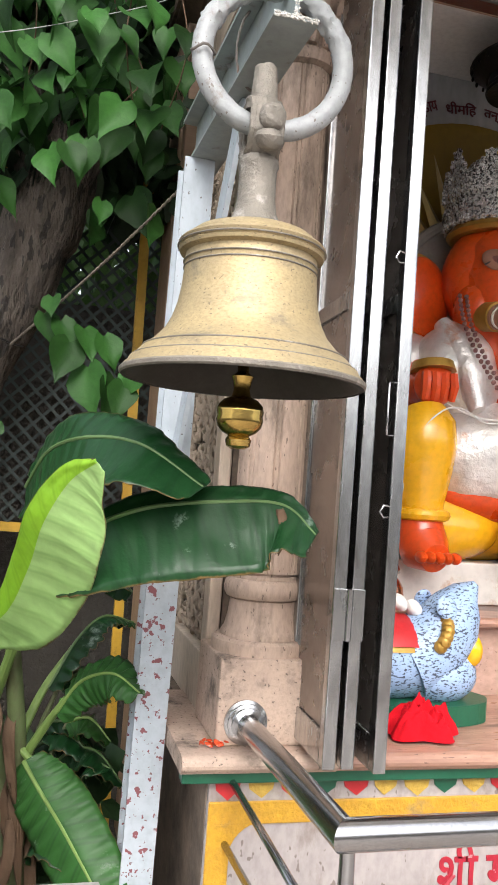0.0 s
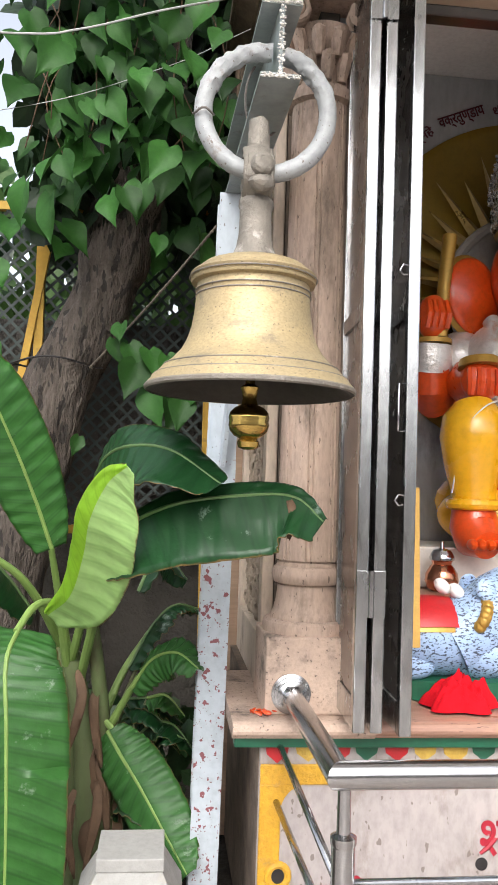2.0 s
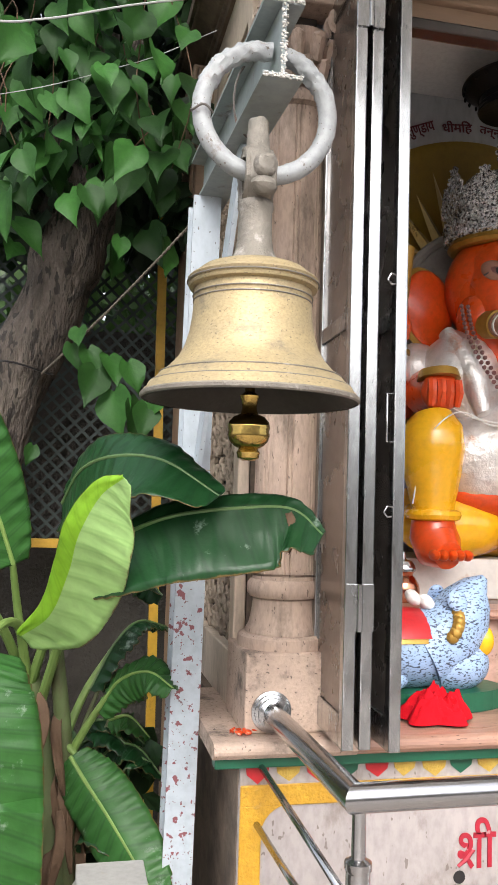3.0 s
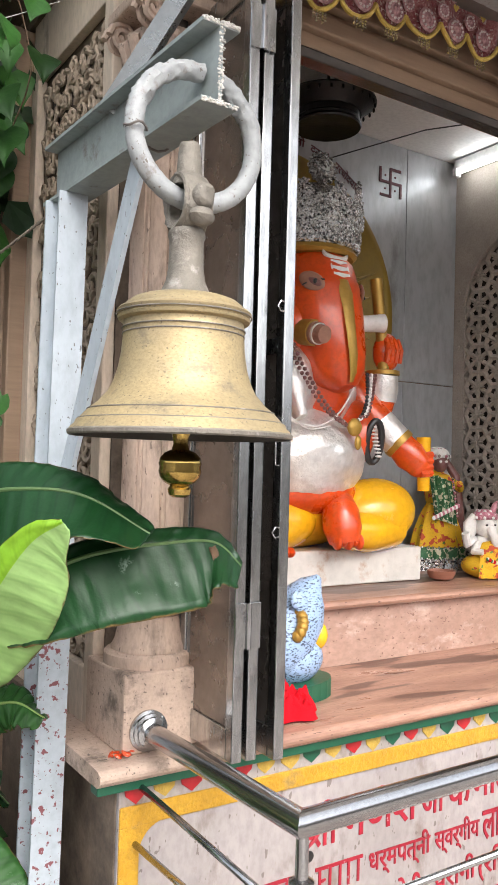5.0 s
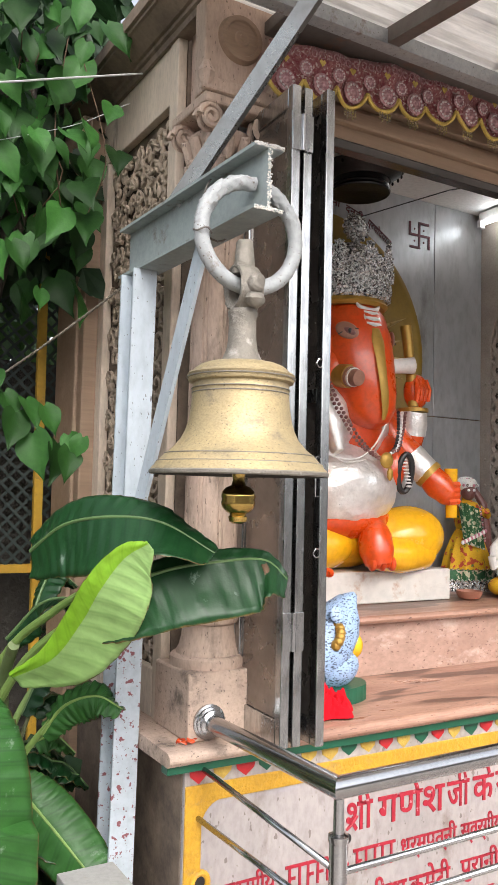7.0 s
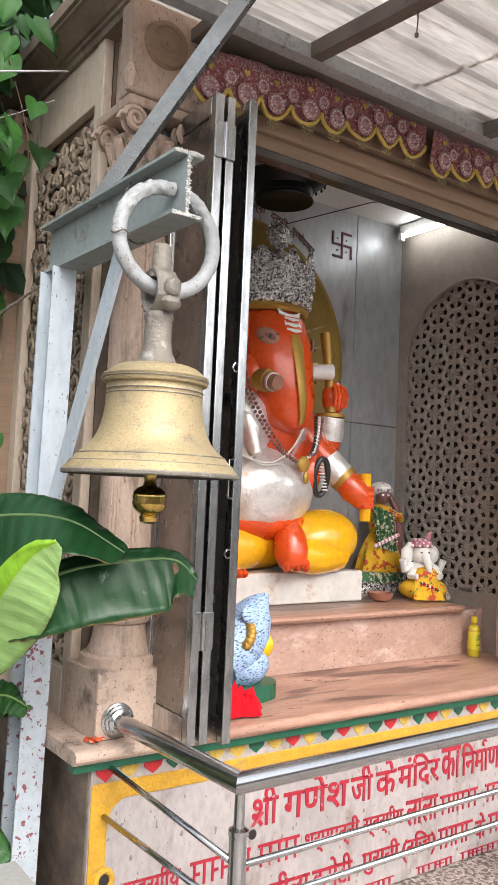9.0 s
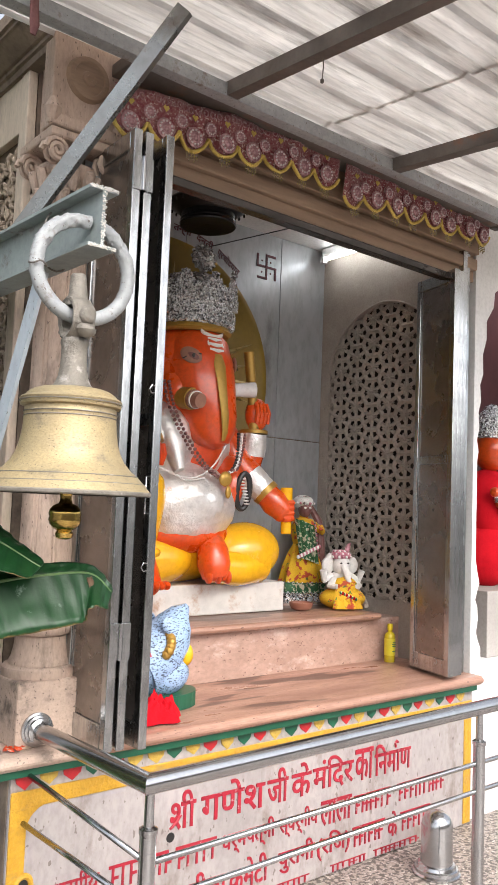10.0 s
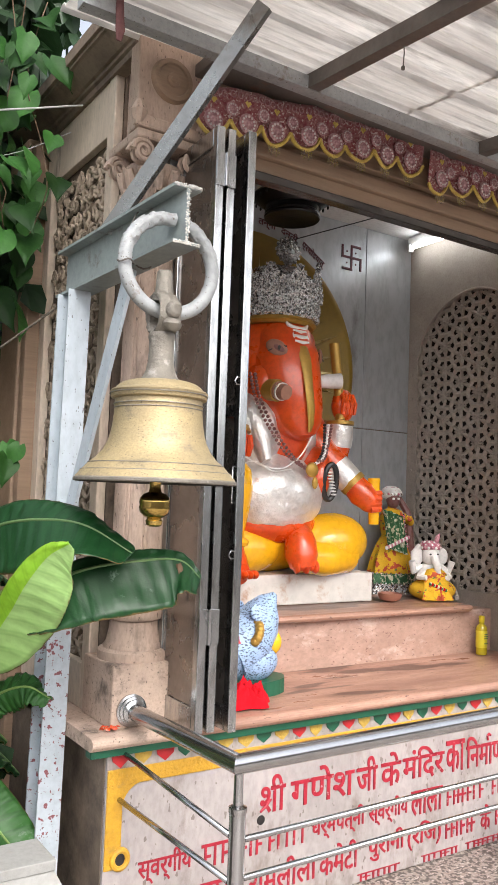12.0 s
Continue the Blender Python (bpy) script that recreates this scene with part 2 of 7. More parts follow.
def box(name, dims, material, parent=None, label="", bevel=0.004, m=None):
    bm = bmesh.new()
    add_box(bm, *dims, bevel=bevel, m=m)
    return part(name, bm, material, parent, label)


def add_tube(bm, pts, radii, seg=16, mat=0, closed=False, caps=True, squash=None):
    """A tube along points, with a radius at each; squash flattens it across (two factors)."""
    pts = [Vector(p) for p in pts]
    if not isinstance(radii, (list, tuple)):
        radii = [radii] * len(pts)
    n = len(pts)
    rings = []
    up = None
    for i, p in enumerate(pts):
        a = pts[(i - 1) % n] if closed or i else p
        c = pts[(i + 1) % n] if closed or i < n - 1 else p
        d = (c - a).normalized()
        if up is None:
            up = Vector((0, 0, 1)) if abs(d.z) < 0.9 else Vector((0, 1, 0))
        s = d.cross(up).normalized()
        up = s.cross(d).normalized()
        k1, k2 = squash or (1, 1)
        rings.append([bm.verts.new(p + radii[i] * (math.cos(t) * s * k1 + math.sin(t) * up * k2)) for t in [2 * math.pi * j / seg for j in range(seg)]])
    fs = []
    for i in range(n if closed else n - 1):
        A, B = rings[i], rings[(i + 1) % n]
        for j in range(seg):
            fs.append(bm.faces.new((A[j], A[(j + 1) % seg], B[(j + 1) % seg], B[j])))
    if caps and not closed:
        fs += [bm.faces.new(rings[0][::-1]), bm.faces.new(rings[-1])]
    for f in fs:
        f.smooth = len(f.verts) == 4
        f.material_index = mat
    return [v for r in rings for v in r]


def tube(name, pts, radii, material, parent=None, label="", seg=16, closed=False, squash=None):
    bm = bmesh.new()
    add_tube(bm, pts, radii, seg, closed=closed, squash=squash)
    return part(name, bm, material, parent, label)


def add_lathe(bm, profile, seg=48, m=None, mat=0, ends=True):
    """Turns a profile of (radius, height) about z."""
    rings = []
    for r, z in profile:
        rings.append([bm.verts.new((r * math.cos(t), r * math.sin(t), z)) for t in [2 * math.pi * j / seg for j in range(seg)]])
    for A, B in zip(rings, rings[1:]):
        for j in range(seg):
            f = bm.faces.new((A[j], A[(j + 1) % seg], B[(j + 1) % seg], B[j]))
            f.smooth = True
            f.material_index = mat
    for r, ring in ((profile[0][0], rings[0][::-1]), (profile[-1][0], rings[-1])):
        if r > 1e-4 and ends:
            f = bm.faces.new(ring)
            f.material_index = mat
    vs = [v for r in rings for v in r]
    if m is not None:
        bmesh.ops.transform(bm, matrix=m, verts=vs)
    return vs


def lathe(name, profile, material, parent=None, label="", seg=48, m=None, ends=True):
    bm = bmesh.new()
    add_lathe(bm, profile, seg, m, ends=ends)
    return part(name, bm, material, parent, label)


def add_ball(bm, c, r, mat=0, u=20, v=14, rot=None):
    r = (r, r, r) if isinstance(r, (int, float)) else r
    m = Matrix.LocRotScale(c, Euler([radians(a) for a in rot]) if rot else None, r)
    top, bot = bm.verts.new(m @ Vector((0, 0, 1))), bm.verts.new(m @ Vector((0, 0, -1)))
    rings = []
    for i in range(1, v):
        a = math.pi * i / v
        rings.append([bm.verts.new(m @ Vector((math.sin(a) * math.cos(b), math.sin(a) * math.sin(b), math.cos(a)))) for b in [2 * math.pi * k / u for k in range(u)]])
    fs = []
    for k in range(u):
        q = (k + 1) % u
        fs.append(bm.faces.new((top, rings[0][k], rings[0][q])))
        fs.append(bm.faces.new((bot, rings[-1][q], rings[-1][k])))
        for A, B in zip(rings, rings[1:]):
            fs.append(bm.faces.new((A[k], B[k], B[q], A[q])))
    for f in fs:
        f.smooth, f.material_index = True, mat
    return [top, bot] + [w for ring_ in rings for w in ring_]


def add_prism(bm, outline, m, depth, mat=0):
    """A flat outline in its own xy plane, pushed out along z by depth, laid by m."""
    lo = [bm.verts.new(m @ Vector((x, y, 0))) for x, y in outline]
    hi = [bm.verts.new(m @ Vector((x, y, depth))) for x, y in outline]
    fs = [bm.faces.new(lo[::-1]), bm.faces.new(hi)]
    k = len(lo)
    for i in range(k):
        fs.append(bm.faces.new((lo[i], lo[(i + 1) % k], hi[(i + 1) % k], hi[i])))
    for f in fs:
        f.material_index = mat
    return lo + hi


def facing_front(x, y, z):
    """Lays an outline upright on a wall that faces -y: its x runs to +x, its y up, its depth towards -y."""
    return Matrix.Translation((x, y, z)) @ Matrix(((1, 0, 0, 0), (0, 0, -1, 0), (0, 1, 0, 0), (0, 0, 0, 1)))


def i_section(w, h, t):
    a, b, c = w / 2, h / 2, t / 2
    return [(-a, -b), (a, -b), (a, -b + t), (c, -b + t), (c, b - t), (a, b - t), (a, b), (-a, b), (-a, b - t), (-c, b - t), (-c, -b + t), (-a, -b + t)]


def add_bar(bm, outline, a, b, up=(0, 0, 1), mat=0):
    """A bar of the given cross-section from a to b."""
    a, b = Vector(a), Vector(b)
    z = (b - a).normalized()
    x = Vector(up).cross(z).normalized()
    y = z.cross(x)
    m = Matrix(((x.x, y.x, z.x, a.x), (x.y, y.y, z.y, a.y), (x.z, y.z, z.z, a.z), (0, 0, 0, 1)))
    return add_prism(bm, outline, m, (b - a).length, mat)


def rect(w, h):
    return [(-w / 2, -h / 2), (w / 2, -h / 2), (w / 2, h / 2), (-w / 2, h / 2)]


def curve_points(ctrl, n):
    """A smooth line through control points."""
    ctrl = [Vector(c) for c in ctrl]
    ext = [2 * ctrl[0] - ctrl[1]] + ctrl + [2 * ctrl[-1] - ctrl[-2]]
    out = []
    for i in range(n + 1):
        s_ = i / n * (len(ctrl) - 1)
        k = min(int(s_), len(ctrl) - 2)
        t = s_ - k
        p0, p1, p2, p3 = ext[k:k + 4]
        out.append(0.5 * ((2 * p1) + (p2 - p0) * t + (2 * p0 - 5 * p1 + 4 * p2 - p3) * t * t + (3 * p1 - p0 - 3 * p2 + p3) * t ** 3))
    return out


# ---- the large structure ----
FRONT, FLOOR_TOP, SLAB = 1.86, 0.0, 0.70
LEFT, RIGHT, BACK, CEIL = 0.44, 2.79, 2.95, 3.06

bm = bmesh.new()
s = 600
vs = [bm.verts.new(p) for p in ((-s, -s, -0.03), (s, -s, -0.03), (s, s, -0.03), (-s, s, -0.03))]
bm.faces.new(vs)
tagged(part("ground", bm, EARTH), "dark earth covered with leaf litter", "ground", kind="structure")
bm = bmesh.new()
add_box(bm, 0.25, 9.0, -6.0, 1.9, -0.15, 0.0)
add_box(bm, -6.0, 0.25, -6.0, 1.15, -0.15, 0.0)
tagged(part("floor", bm, TERRAZZO), "speckled beige and brown terrazzo paving", "floor", kind="structure")

# plinth: body, marble front, painted bands
plinth = thing("plinth", "shrine plinth with marble front and painted yellow border", "plinth", kind="structure")
box("body", (LEFT, 2.80, FRONT, 3.05, 0.0, 0.63), DARKSTONE, plinth)
box("front_slab", (LEFT + 0.002, 2.80, FRONT - 0.016, FRONT - 0.002, 0.004, 0.631), MARBLE, plinth, "stained white marble facing", 0.002)
bm = bmesh.new()
add_box(bm, 0.372, 2.80, 1.815, 1.858, 0.632, 0.660, 0.003)
part("green_band", bm, GREEN, plinth, "dark green painted moulding")
# ledge with a rounded nose
bm = bmesh.new()
prof = [(1.90, 0.662), (1.80, 0.662)] + [(1.808 - 0.026 * math.sin(a), 0.682 - 0.020 * math.cos(a) + 0.002) for a in [math.pi * i / 8 for i in range(1, 8)]] + [(1.81, 0.704), (2.34, 0.712), (2.34, 0.662)]
m = Matrix(((0, 0, 1, 0.364), (1, 0, 0, 0), (0, 1, 0, 0), (0, 0, 0, 1)))
add_prism(bm, prof, Matrix.Translation((0.37, 0, 0)) @ m, 2.07)
part("ledge", bm, BENCH, plinth, "worn pink stone ledge with a rounded nose")
bm = bmesh.new()
add_prism(bm, [(y_, z_ - 0.002) for y_, z_ in prof], m, 0.369)
part("ledge", bm, GRIMYSTONE, plinth, "pale dusty stone ledge under the column")
bm = bmesh.new()
add_box(bm, LEFT, RIGHT, 2.2, 3.05, 0.6, 0.700)
part("core", bm, DARKSTONE, plinth)
# step and its nosing
bm = bmesh.new()
add_box(bm, 0.75, RIGHT, 2.305, 2.95, 0.708, 0.925)
part("riser", bm, RISER, plinth, "worn pink stone riser with pale scuffs")
bm = bmesh.new()
prof = [(2.96, 0.925), (2.27, 0.925), (2.255, 0.932), (2.25, 0.942), (2.255, 0.952), (2.27, 0.958), (2.96, 0.960)]
m = Matrix(((0, 0, 1, 0.75), (1, 0, 0, 0), (0, 1, 0, 0), (0, 0, 0, 1)))
add_prism(bm, prof, m, 1.84)
part("tread", bm, BENCH, plinth)
# yellow border
bm = bmesh.new()
add_box(bm, LEFT + 0.004, 2.79, FRONT - 0.022, FRONT - 0.014, 0.530, 0.582, 0.003)
add_box(bm, LEFT + 0.004, 0.500, FRONT - 0.0215, FRONT - 0.014, 0.272, 0.532, 0.003)
add_box(bm, 2.735, 2.79, FRONT - 0.0215, FRONT - 0.014, 0.01, 0.532, 0.003)
arc = [(0.0, 0.0)] + [(0.075 * (1 - math.sin(a)), -0.075 * (1 - math.cos(a))) for a in [math.pi / 2 * i / 8 for i in range(9)]]
add_prism(bm, [(0, 0), (0.075, 0)] + [(0.075 - 0.075 * math.sin(a), -0.075 + 0.075 * math.cos(a)) for a in [math.pi / 2 * i / 8 for i in range(1, 8)]] + [(0, -0.075)], facing_front(0.498, FRONT - 0.014, 0.533), 0.007)
part("border", bm, YELLOWBAND, plinth, "mustard yellow painted border")

# inner walls, ceiling
w = tagged(new("wall_back", None), "grey metal-clad back wall", "wall", kind="structure")
box("backing", (0.62, 2.94, BACK + 0.01, BACK + 0.16, 0.7, 3.2), DARKSTONE, w)
xs = [0.75, 1.18, 1.75, 2.43, 2.79]
for a, b in zip(xs, xs[1:]):
    for z0, z1 in ((0.962, 1.88), (1.884, CEIL)):
        box("panel", (a + 0.002, b - 0.002, BACK - 0.004, BACK + 0.009, z0, z1 - 0.002), GREYWALL, w, bevel=0.0015)
w = tagged(new("wall_right", None), "dusty brown stone side wall", "wall", kind="structure")
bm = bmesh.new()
# near-black sheet: the shade inside the lattice holes is put into its colour
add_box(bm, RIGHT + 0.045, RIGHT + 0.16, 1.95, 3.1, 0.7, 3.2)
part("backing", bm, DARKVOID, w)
bm = bmesh.new()
add_box(bm, RIGHT, RIGHT + 0.04, 1.93, 3.1, 2.74, 3.2)
add_box(bm, RIGHT, RIGHT + 0.04, 2.875, 3.1, 0.7, 2.74)
add_box(bm, RIGHT, RIGHT + 0.04, 1.93, 2.045, 0.7, 2.74)
add_box(bm, RIGHT, RIGHT + 0.04, 2.045, 2.875, 0.7, 1.0)
part("surround", bm, JALI, w)
tagged(box("wall_left", (0.62, 0.75, 1.95, 3.1, 0.7, 3.2), GREYWALL), "grey inner side wall", "wall", kind="structure")
tagged(box("ceiling", (0.6, 2.95, 1.88, 3.1, CEIL, CEIL + 0.12), WHITEWALL), "grey-white painted ceiling", "ceiling", kind="structure")
# lintel
lin = tagged(new("lintel", None), "brown stone lintel with steel edging", "lintel", kind="structure")
bm = bmesh.new()
add_box(bm, 0.70, 2.80, 1.875, 1.96, 2.665, 3.06, 0.004)
add_box(bm, 0.70, 2.80, 1.85, 1.90, 2.72, 2.78, 0.008)
add_box(bm, 0.70, 2.80, 1.84, 1.90, 2.80, 3.0, 0.006)
part("beam", bm, LINTEL, lin)
box("steel_edge", (0.72, 2.72, 1.855, 1.905, 2.632, 2.664), DARKPANEL, lin)

# ---- outer left side: wall, cornice, column ----
side = tagged(new("wall_side", None), "weathered stone side wall with a carved panel", "wall", kind="structure")
bm = bmesh.new()
add_box(bm, 0.50, 0.62, 2.09, 3.1, 0.7, 3.05)
part("body", bm, DARKSTONE, side)
# the gap's shade is painted in as a near-black box
box("recess", (0.56, 0.618, 1.93, 2.088, 0.7, 3.05), SHADESTONE, side, "recess beside the column, its shade put into a near-black colour")
bm = bmesh.new()
add_box(bm, 0.462, 0.497, 2.085, 2.150, 0.7, 3.0, 0.005)
add_box(bm, 0.466, 0.497, 2.152, 2.80, 2.765, 3.0, 0.004)
add_box(bm, 0.462, 0.497, 2.735, 2.80, 0.7, 2.763, 0.004)
add_box(bm, 0.462, 0.497, 2.152, 2.733, 0.7, 0.86, 0.004)
part("panel_frame", bm, PALESTONE, side, "pale smooth stone frame with dark run-off stains")
# carved scrolls: interlaced rings and leaves on the panel
bm = bmesh.new()
rnd = random.Random(4)
for i in range(8):
    for j in range(23):
        y, z = 2.195 + 0.082 * i + (0.041 if j % 2 else 0), 0.905 + 0.081 * j
        if y > 2.715:
            continue
        # a leafy scroll: a spiral stem with leaves springing from it
        turn, start = rnd.choice((-1, 1)), rnd.uniform(0, 6.28)
        stem = [(0.491 - 0.0009 * k, y + turn * (0.041 - 0.0022 * k) * math.cos(start + 0.55 * k), z + (0.041 - 0.0022 * k) * math.sin(start + 0.55 * k)) for k in range(15)]
        add_tube(bm, stem, [0.0095 - 0.0003 * k for k in range(15)], 5)
        for k in range(4):
            a = rnd.uniform(0, 6.28)
            add_ball(bm, (0.487, y + 0.03 * math.cos(a), z + 0.03 * math.sin(a)), (0.013, 0.024, 0.010), u=6, v=4, rot=(math.degrees(a) + 30, 0, 0))
part("carving", bm, CARVED, side, "pierced scroll carving")
back_pier = tagged(new("pier", None), "brown stone corner pier", "pier", kind="structure")
bm = bmesh.new()
add_box(bm, 0.392, 0.60, 2.86, 3.12, 0.0, 3.0, 0.010)
add_box(bm, 0.405, 0.60, 2.80, 2.858, 0.0, 2.96, 0.006)
part("shaft", bm, LINTEL, back_pier)
corn = tagged(new("cornice", None), "stepped stone cornice along the side", "cornice", kind="structure")
bm = bmesh.new()
prof = [(0.50, 2.972), (0.452, 2.972), (0.448, 2.992), (0.438, 2.996), (0.436, 3.008), (0.425, 3.010), (0.372, 3.050), (0.362, 3.052), (0.362, 3.064), (0.350, 3.066), (0.350, 3.112), (0.50, 3.112)]
m = Matrix(((1, 0, 0, 0), (0, 0, 1, 1.875), (0, 1, 0, 0), (0, 0, 0, 1)))
add_prism(bm, prof, m, 1.35)
part("moulding", bm, DARKSTONE, corn)


def column():
    """A square-footed column with a turned base, a grooved shaft and a leaf capital."""
    c = thing("column", "pale sandstone column with grooved shaft and carved capital", "column", kind="structure")
    cx, cy, hw = 0.575, 1.975, 0.124
    box("pedestal", (cx - hw, cx + hw, cy - hw, cy + hw, 0.704, 0.905), GRIMYSTONE, c, "square stone pedestal with dark smudges", 0.006)
    box("pedestal_wing", (cx - 0.05, cx + 0.17, cy + 0.02, cy + 0.16, 0.704, 0.93), DARKSTONE, c)
    base = [(0.119, 0.0), (0.119, 0.006), (0.1205, 0.016), (0.119, 0.028), (0.113, 0.034), (0.100, 0.036), (0.100, 0.044), (0.092, 0.058), (0.085, 0.088), (0.082, 0.118), (0.082, 0.126), (0.078, 0.126), (0.078, 0.130),
            (0.090, 0.131), (0.0965, 0.140), (0.099, 0.154), (0.0965, 0.168), (0.090, 0.177), (0.084, 0.178), (0.084, 0.188), (0.0795, 0.189), (0.0795, 0.20)]
    lathe("base_moulding", base, STONE, c, seg=56, m=pose(cx, cy, 0.905))
    # shaft: eight broad flats with beaded grooves, slowly tapering
    bm = bmesh.new()
    seg = 160
    rings = []
    for z, k in ((1.100, 1.0), (1.14, 0.985), (2.0, 0.94), (2.40, 0.92)):
        ring = []
        for j in range(seg):
            a = 2 * math.pi * j / seg
            u = (j % 20) / 20
            r = 0.088 if u < 0.6 else (0.083 if u < 0.64 or 0.96 <= u else (0.087 if u < 0.76 or u > 0.84 else 0.083))
            ring.append(bm.verts.new((cx + k * r * math.cos(a + 0.1), cy + k * r * math.sin(a + 0.1), z)))
        rings.append(ring)
    for A, B in zip(rings, rings[1:]):
        for j in range(seg):
            bm.faces.new((A[j], A[(j + 1) % seg], B[(j + 1) % seg], B[j]))
    part("shaft", bm, STONE, c, "vertically grooved shaft")
    # capital: ring, two rows of leaves, corner scrolls
    bm = bmesh.new()
    add_lathe(bm, [(0.082, 2.385), (0.096, 2.392), (0.1, 2.408), (0.096, 2.424), (0.084, 2.43), (0.084, 2.50), (0.1, 2.60)], 40, pose(cx, cy, 0))
    for row, (z, r, n) in enumerate(((2.435, 0.088, 12), (2.50, 0.098, 12))):
        for j in range(n):
            a = 2 * math.pi * (j + 0.5 * row) / n
            d = Vector((math.cos(a), math.sin(a), 0))
            p = Vector((cx, cy, z)) + d * r
            add_tube(bm, [p, p + d * 0.006 + Vector((0, 0, 0.04)), p + d * 0.02 + Vector((0, 0, 0.07)), p + d * 0.032 + Vector((0, 0, 0.066))], [0.014, 0.02, 0.019, 0.008], 7)
    for sx in (-1, 1):
        for sy in (-1, 1):
            p = Vector((cx + sx * 0.095, cy + sy * 0.095, 2.615))
            u = Vector((sx, 0, 0))
            pts = []
            for k in range(22):
                a = k * 0.62
                r = 0.042 - 0.0017 * k
                pts.append(p + u * r * math.cos(a) + Vector((0, -0.012 * sy * 0 - 0.018, r * math.sin(a))))
            add_tube(bm, pts, 0.010, 6)
            add_tube(bm, [q + Vector((0, 0.036, 0)) for q in pts], 0.010, 6)
    add_box(bm, cx - 0.125, cx + 0.125, cy - 0.125, cy + 0.125, 2.655, 2.69, 0.008)
    part("capital", bm, STONE, c, "carved leaf and scroll capital")
    bm = bmesh.new()
    add_box(bm, cx - 0.128, cx + 0.135, cy - 0.12, cy - 0.045, 2.69, 3.06, 0.006)
    add_box(bm, cx - 0.06, cx + 0.135, cy - 0.044, cy + 0.14, 2.69, 3.06, 0.006)
    for sx in (-1, 1):
        add_tube(bm, [(cx + sx * 0.125, cy - 0.125, 2.70 + 0.02 * k) for k in range(5)], [0.012, 0.024, 0.03, 0.02, 0.01], 8)
    add_box(bm, cx - 0.14, cx + 0.14, cy - 0.135, cy - 0.11, 2.69, 2.735, 0.008)
    part("impost", bm, STONE, c, "square impost block")
    med = [(0.0, 0.030), (0.012, 0.030), (0.014, 0.022), (0.026, 0.022), (0.03, 0.015), (0.062, 0.014), (0.066, 0.022), (0.082, 0.022), (0.086, 0.012), (0.09, 0.0)]
    lathe("medallion", [(r * 0.88, z * 0.9) for r, z in med[::-1]], LINTEL, c, "round turned medallion", 40, facing_front(cx - 0.005, cy - 0.119, 2.882))
    # engaged half pilaster behind
    bm = bmesh.new()
    for dx, w_, y0 in ((0.095, 0.03, 1.99), (0.13, 0.025, 1.955)):
        add_box(bm, cx + dx - w_, cx + dx + w_, y0, y0 + 0.09, 0.93, 2.66, 0.006)
    part("pilaster", bm, STONE, c)
    return c


column()

RAFTERBRIGHT = surf("worn_grey_steel", (0.30, 0.31, 0.305), (0.22, 0.19, 0.17), 0.28, 0.8, grain=40, stain=7, bump=0.1, dirt=(0.16, 0.09, 0.06), dirt_amount=0.2, dirt_scale=6)

# ---- cantilever post with its beam ----
post = thing("steel_post", "white painted steel post with peeling red patches", "post")
bm = bmesh.new()
add_bar(bm, i_section(0.078, 0.11, 0.008), (0.328, 2.06, 1.372), (0.335, 2.06, 2.139), up=(0, 1, 0))
part("upright", bm, POSTPAINT, post)
bm = bmesh.new()
add_bar(bm, i_section(0.080, 0.112, 0.009), (0.313, 2.06, 0.0), (0.328, 2.06, 1.37), up=(0, 1, 0))
part("upright", bm, POSTLOW, post, "lower length with flaking paint and red primer")
bm = bmesh.new()
add_box(bm, 0.256, 0.356, 1.98, 2.14, 0.0, 0.012, 0.002)
part("foot_plate", bm, POSTPAINT, post)
beam = bmesh.new()
add_bar(beam, i_section(0.085, 0.165, 0.009), (0.375, 1.335, 2.222), (0.35, 2.17, 2.222))
part("beam", beam, BEAMPAINT, post, "grey-green painted I-beam")
bm = bmesh.new()
rnd = random.Random(8)
for k in range(260):
    t = rnd.random()
    side_ = rnd.choice((0, 1, 2))
    x, z = (rnd.uniform(-0.042, 0.042), 2.302) if side_ == 0 else ((rnd.uniform(-0.042, 0.042), 2.142) if side_ == 1 else (rnd.uniform(-0.006, 0.006), rnd.uniform(2.145, 2.3)))
    add_ball(bm, (0.375 + x, 1.335 - rnd.uniform(0, 0.004), z + rnd.uniform(-0.004, 0.004)), (rnd.uniform(0.0015, 0.004), rnd.uniform(0.001, 0.0025), rnd.uniform(0.001, 0.003)), u=6, v=5)
part("paint_crust", bm, CHALK, post, "thick crust of dripped white paint")
bm = bmesh.new()
add_bar(bm, rect(0.062, 0.012), (0.362, 1.66, 2.142), (0.328, 1.998, 1.36), up=(1, 0, 0.1))
part("knee_brace", bm, POSTPAINT, post)
bm = bmesh.new()
add_bar(bm, rect(0.048, 0.026), (0.352, 1.83, 2.30), (0.612, 1.35, 2.915), up=(0.6, 0.6, 0))
part("roof_brace", bm, RAFTERBRIGHT, post, "grey steel brace up to the roof")
tube("tie_wire", [(0.375 + 0.05 * math.cos(a), 1.60 + 0.008 * math.sin(2 * a), 2.222 + 0.092 * math.sin(a)) for a in [6.28 * i / 20 for i in range(20)]], 0.003, RAFTER, post, "rusty tie wire", 6, True)

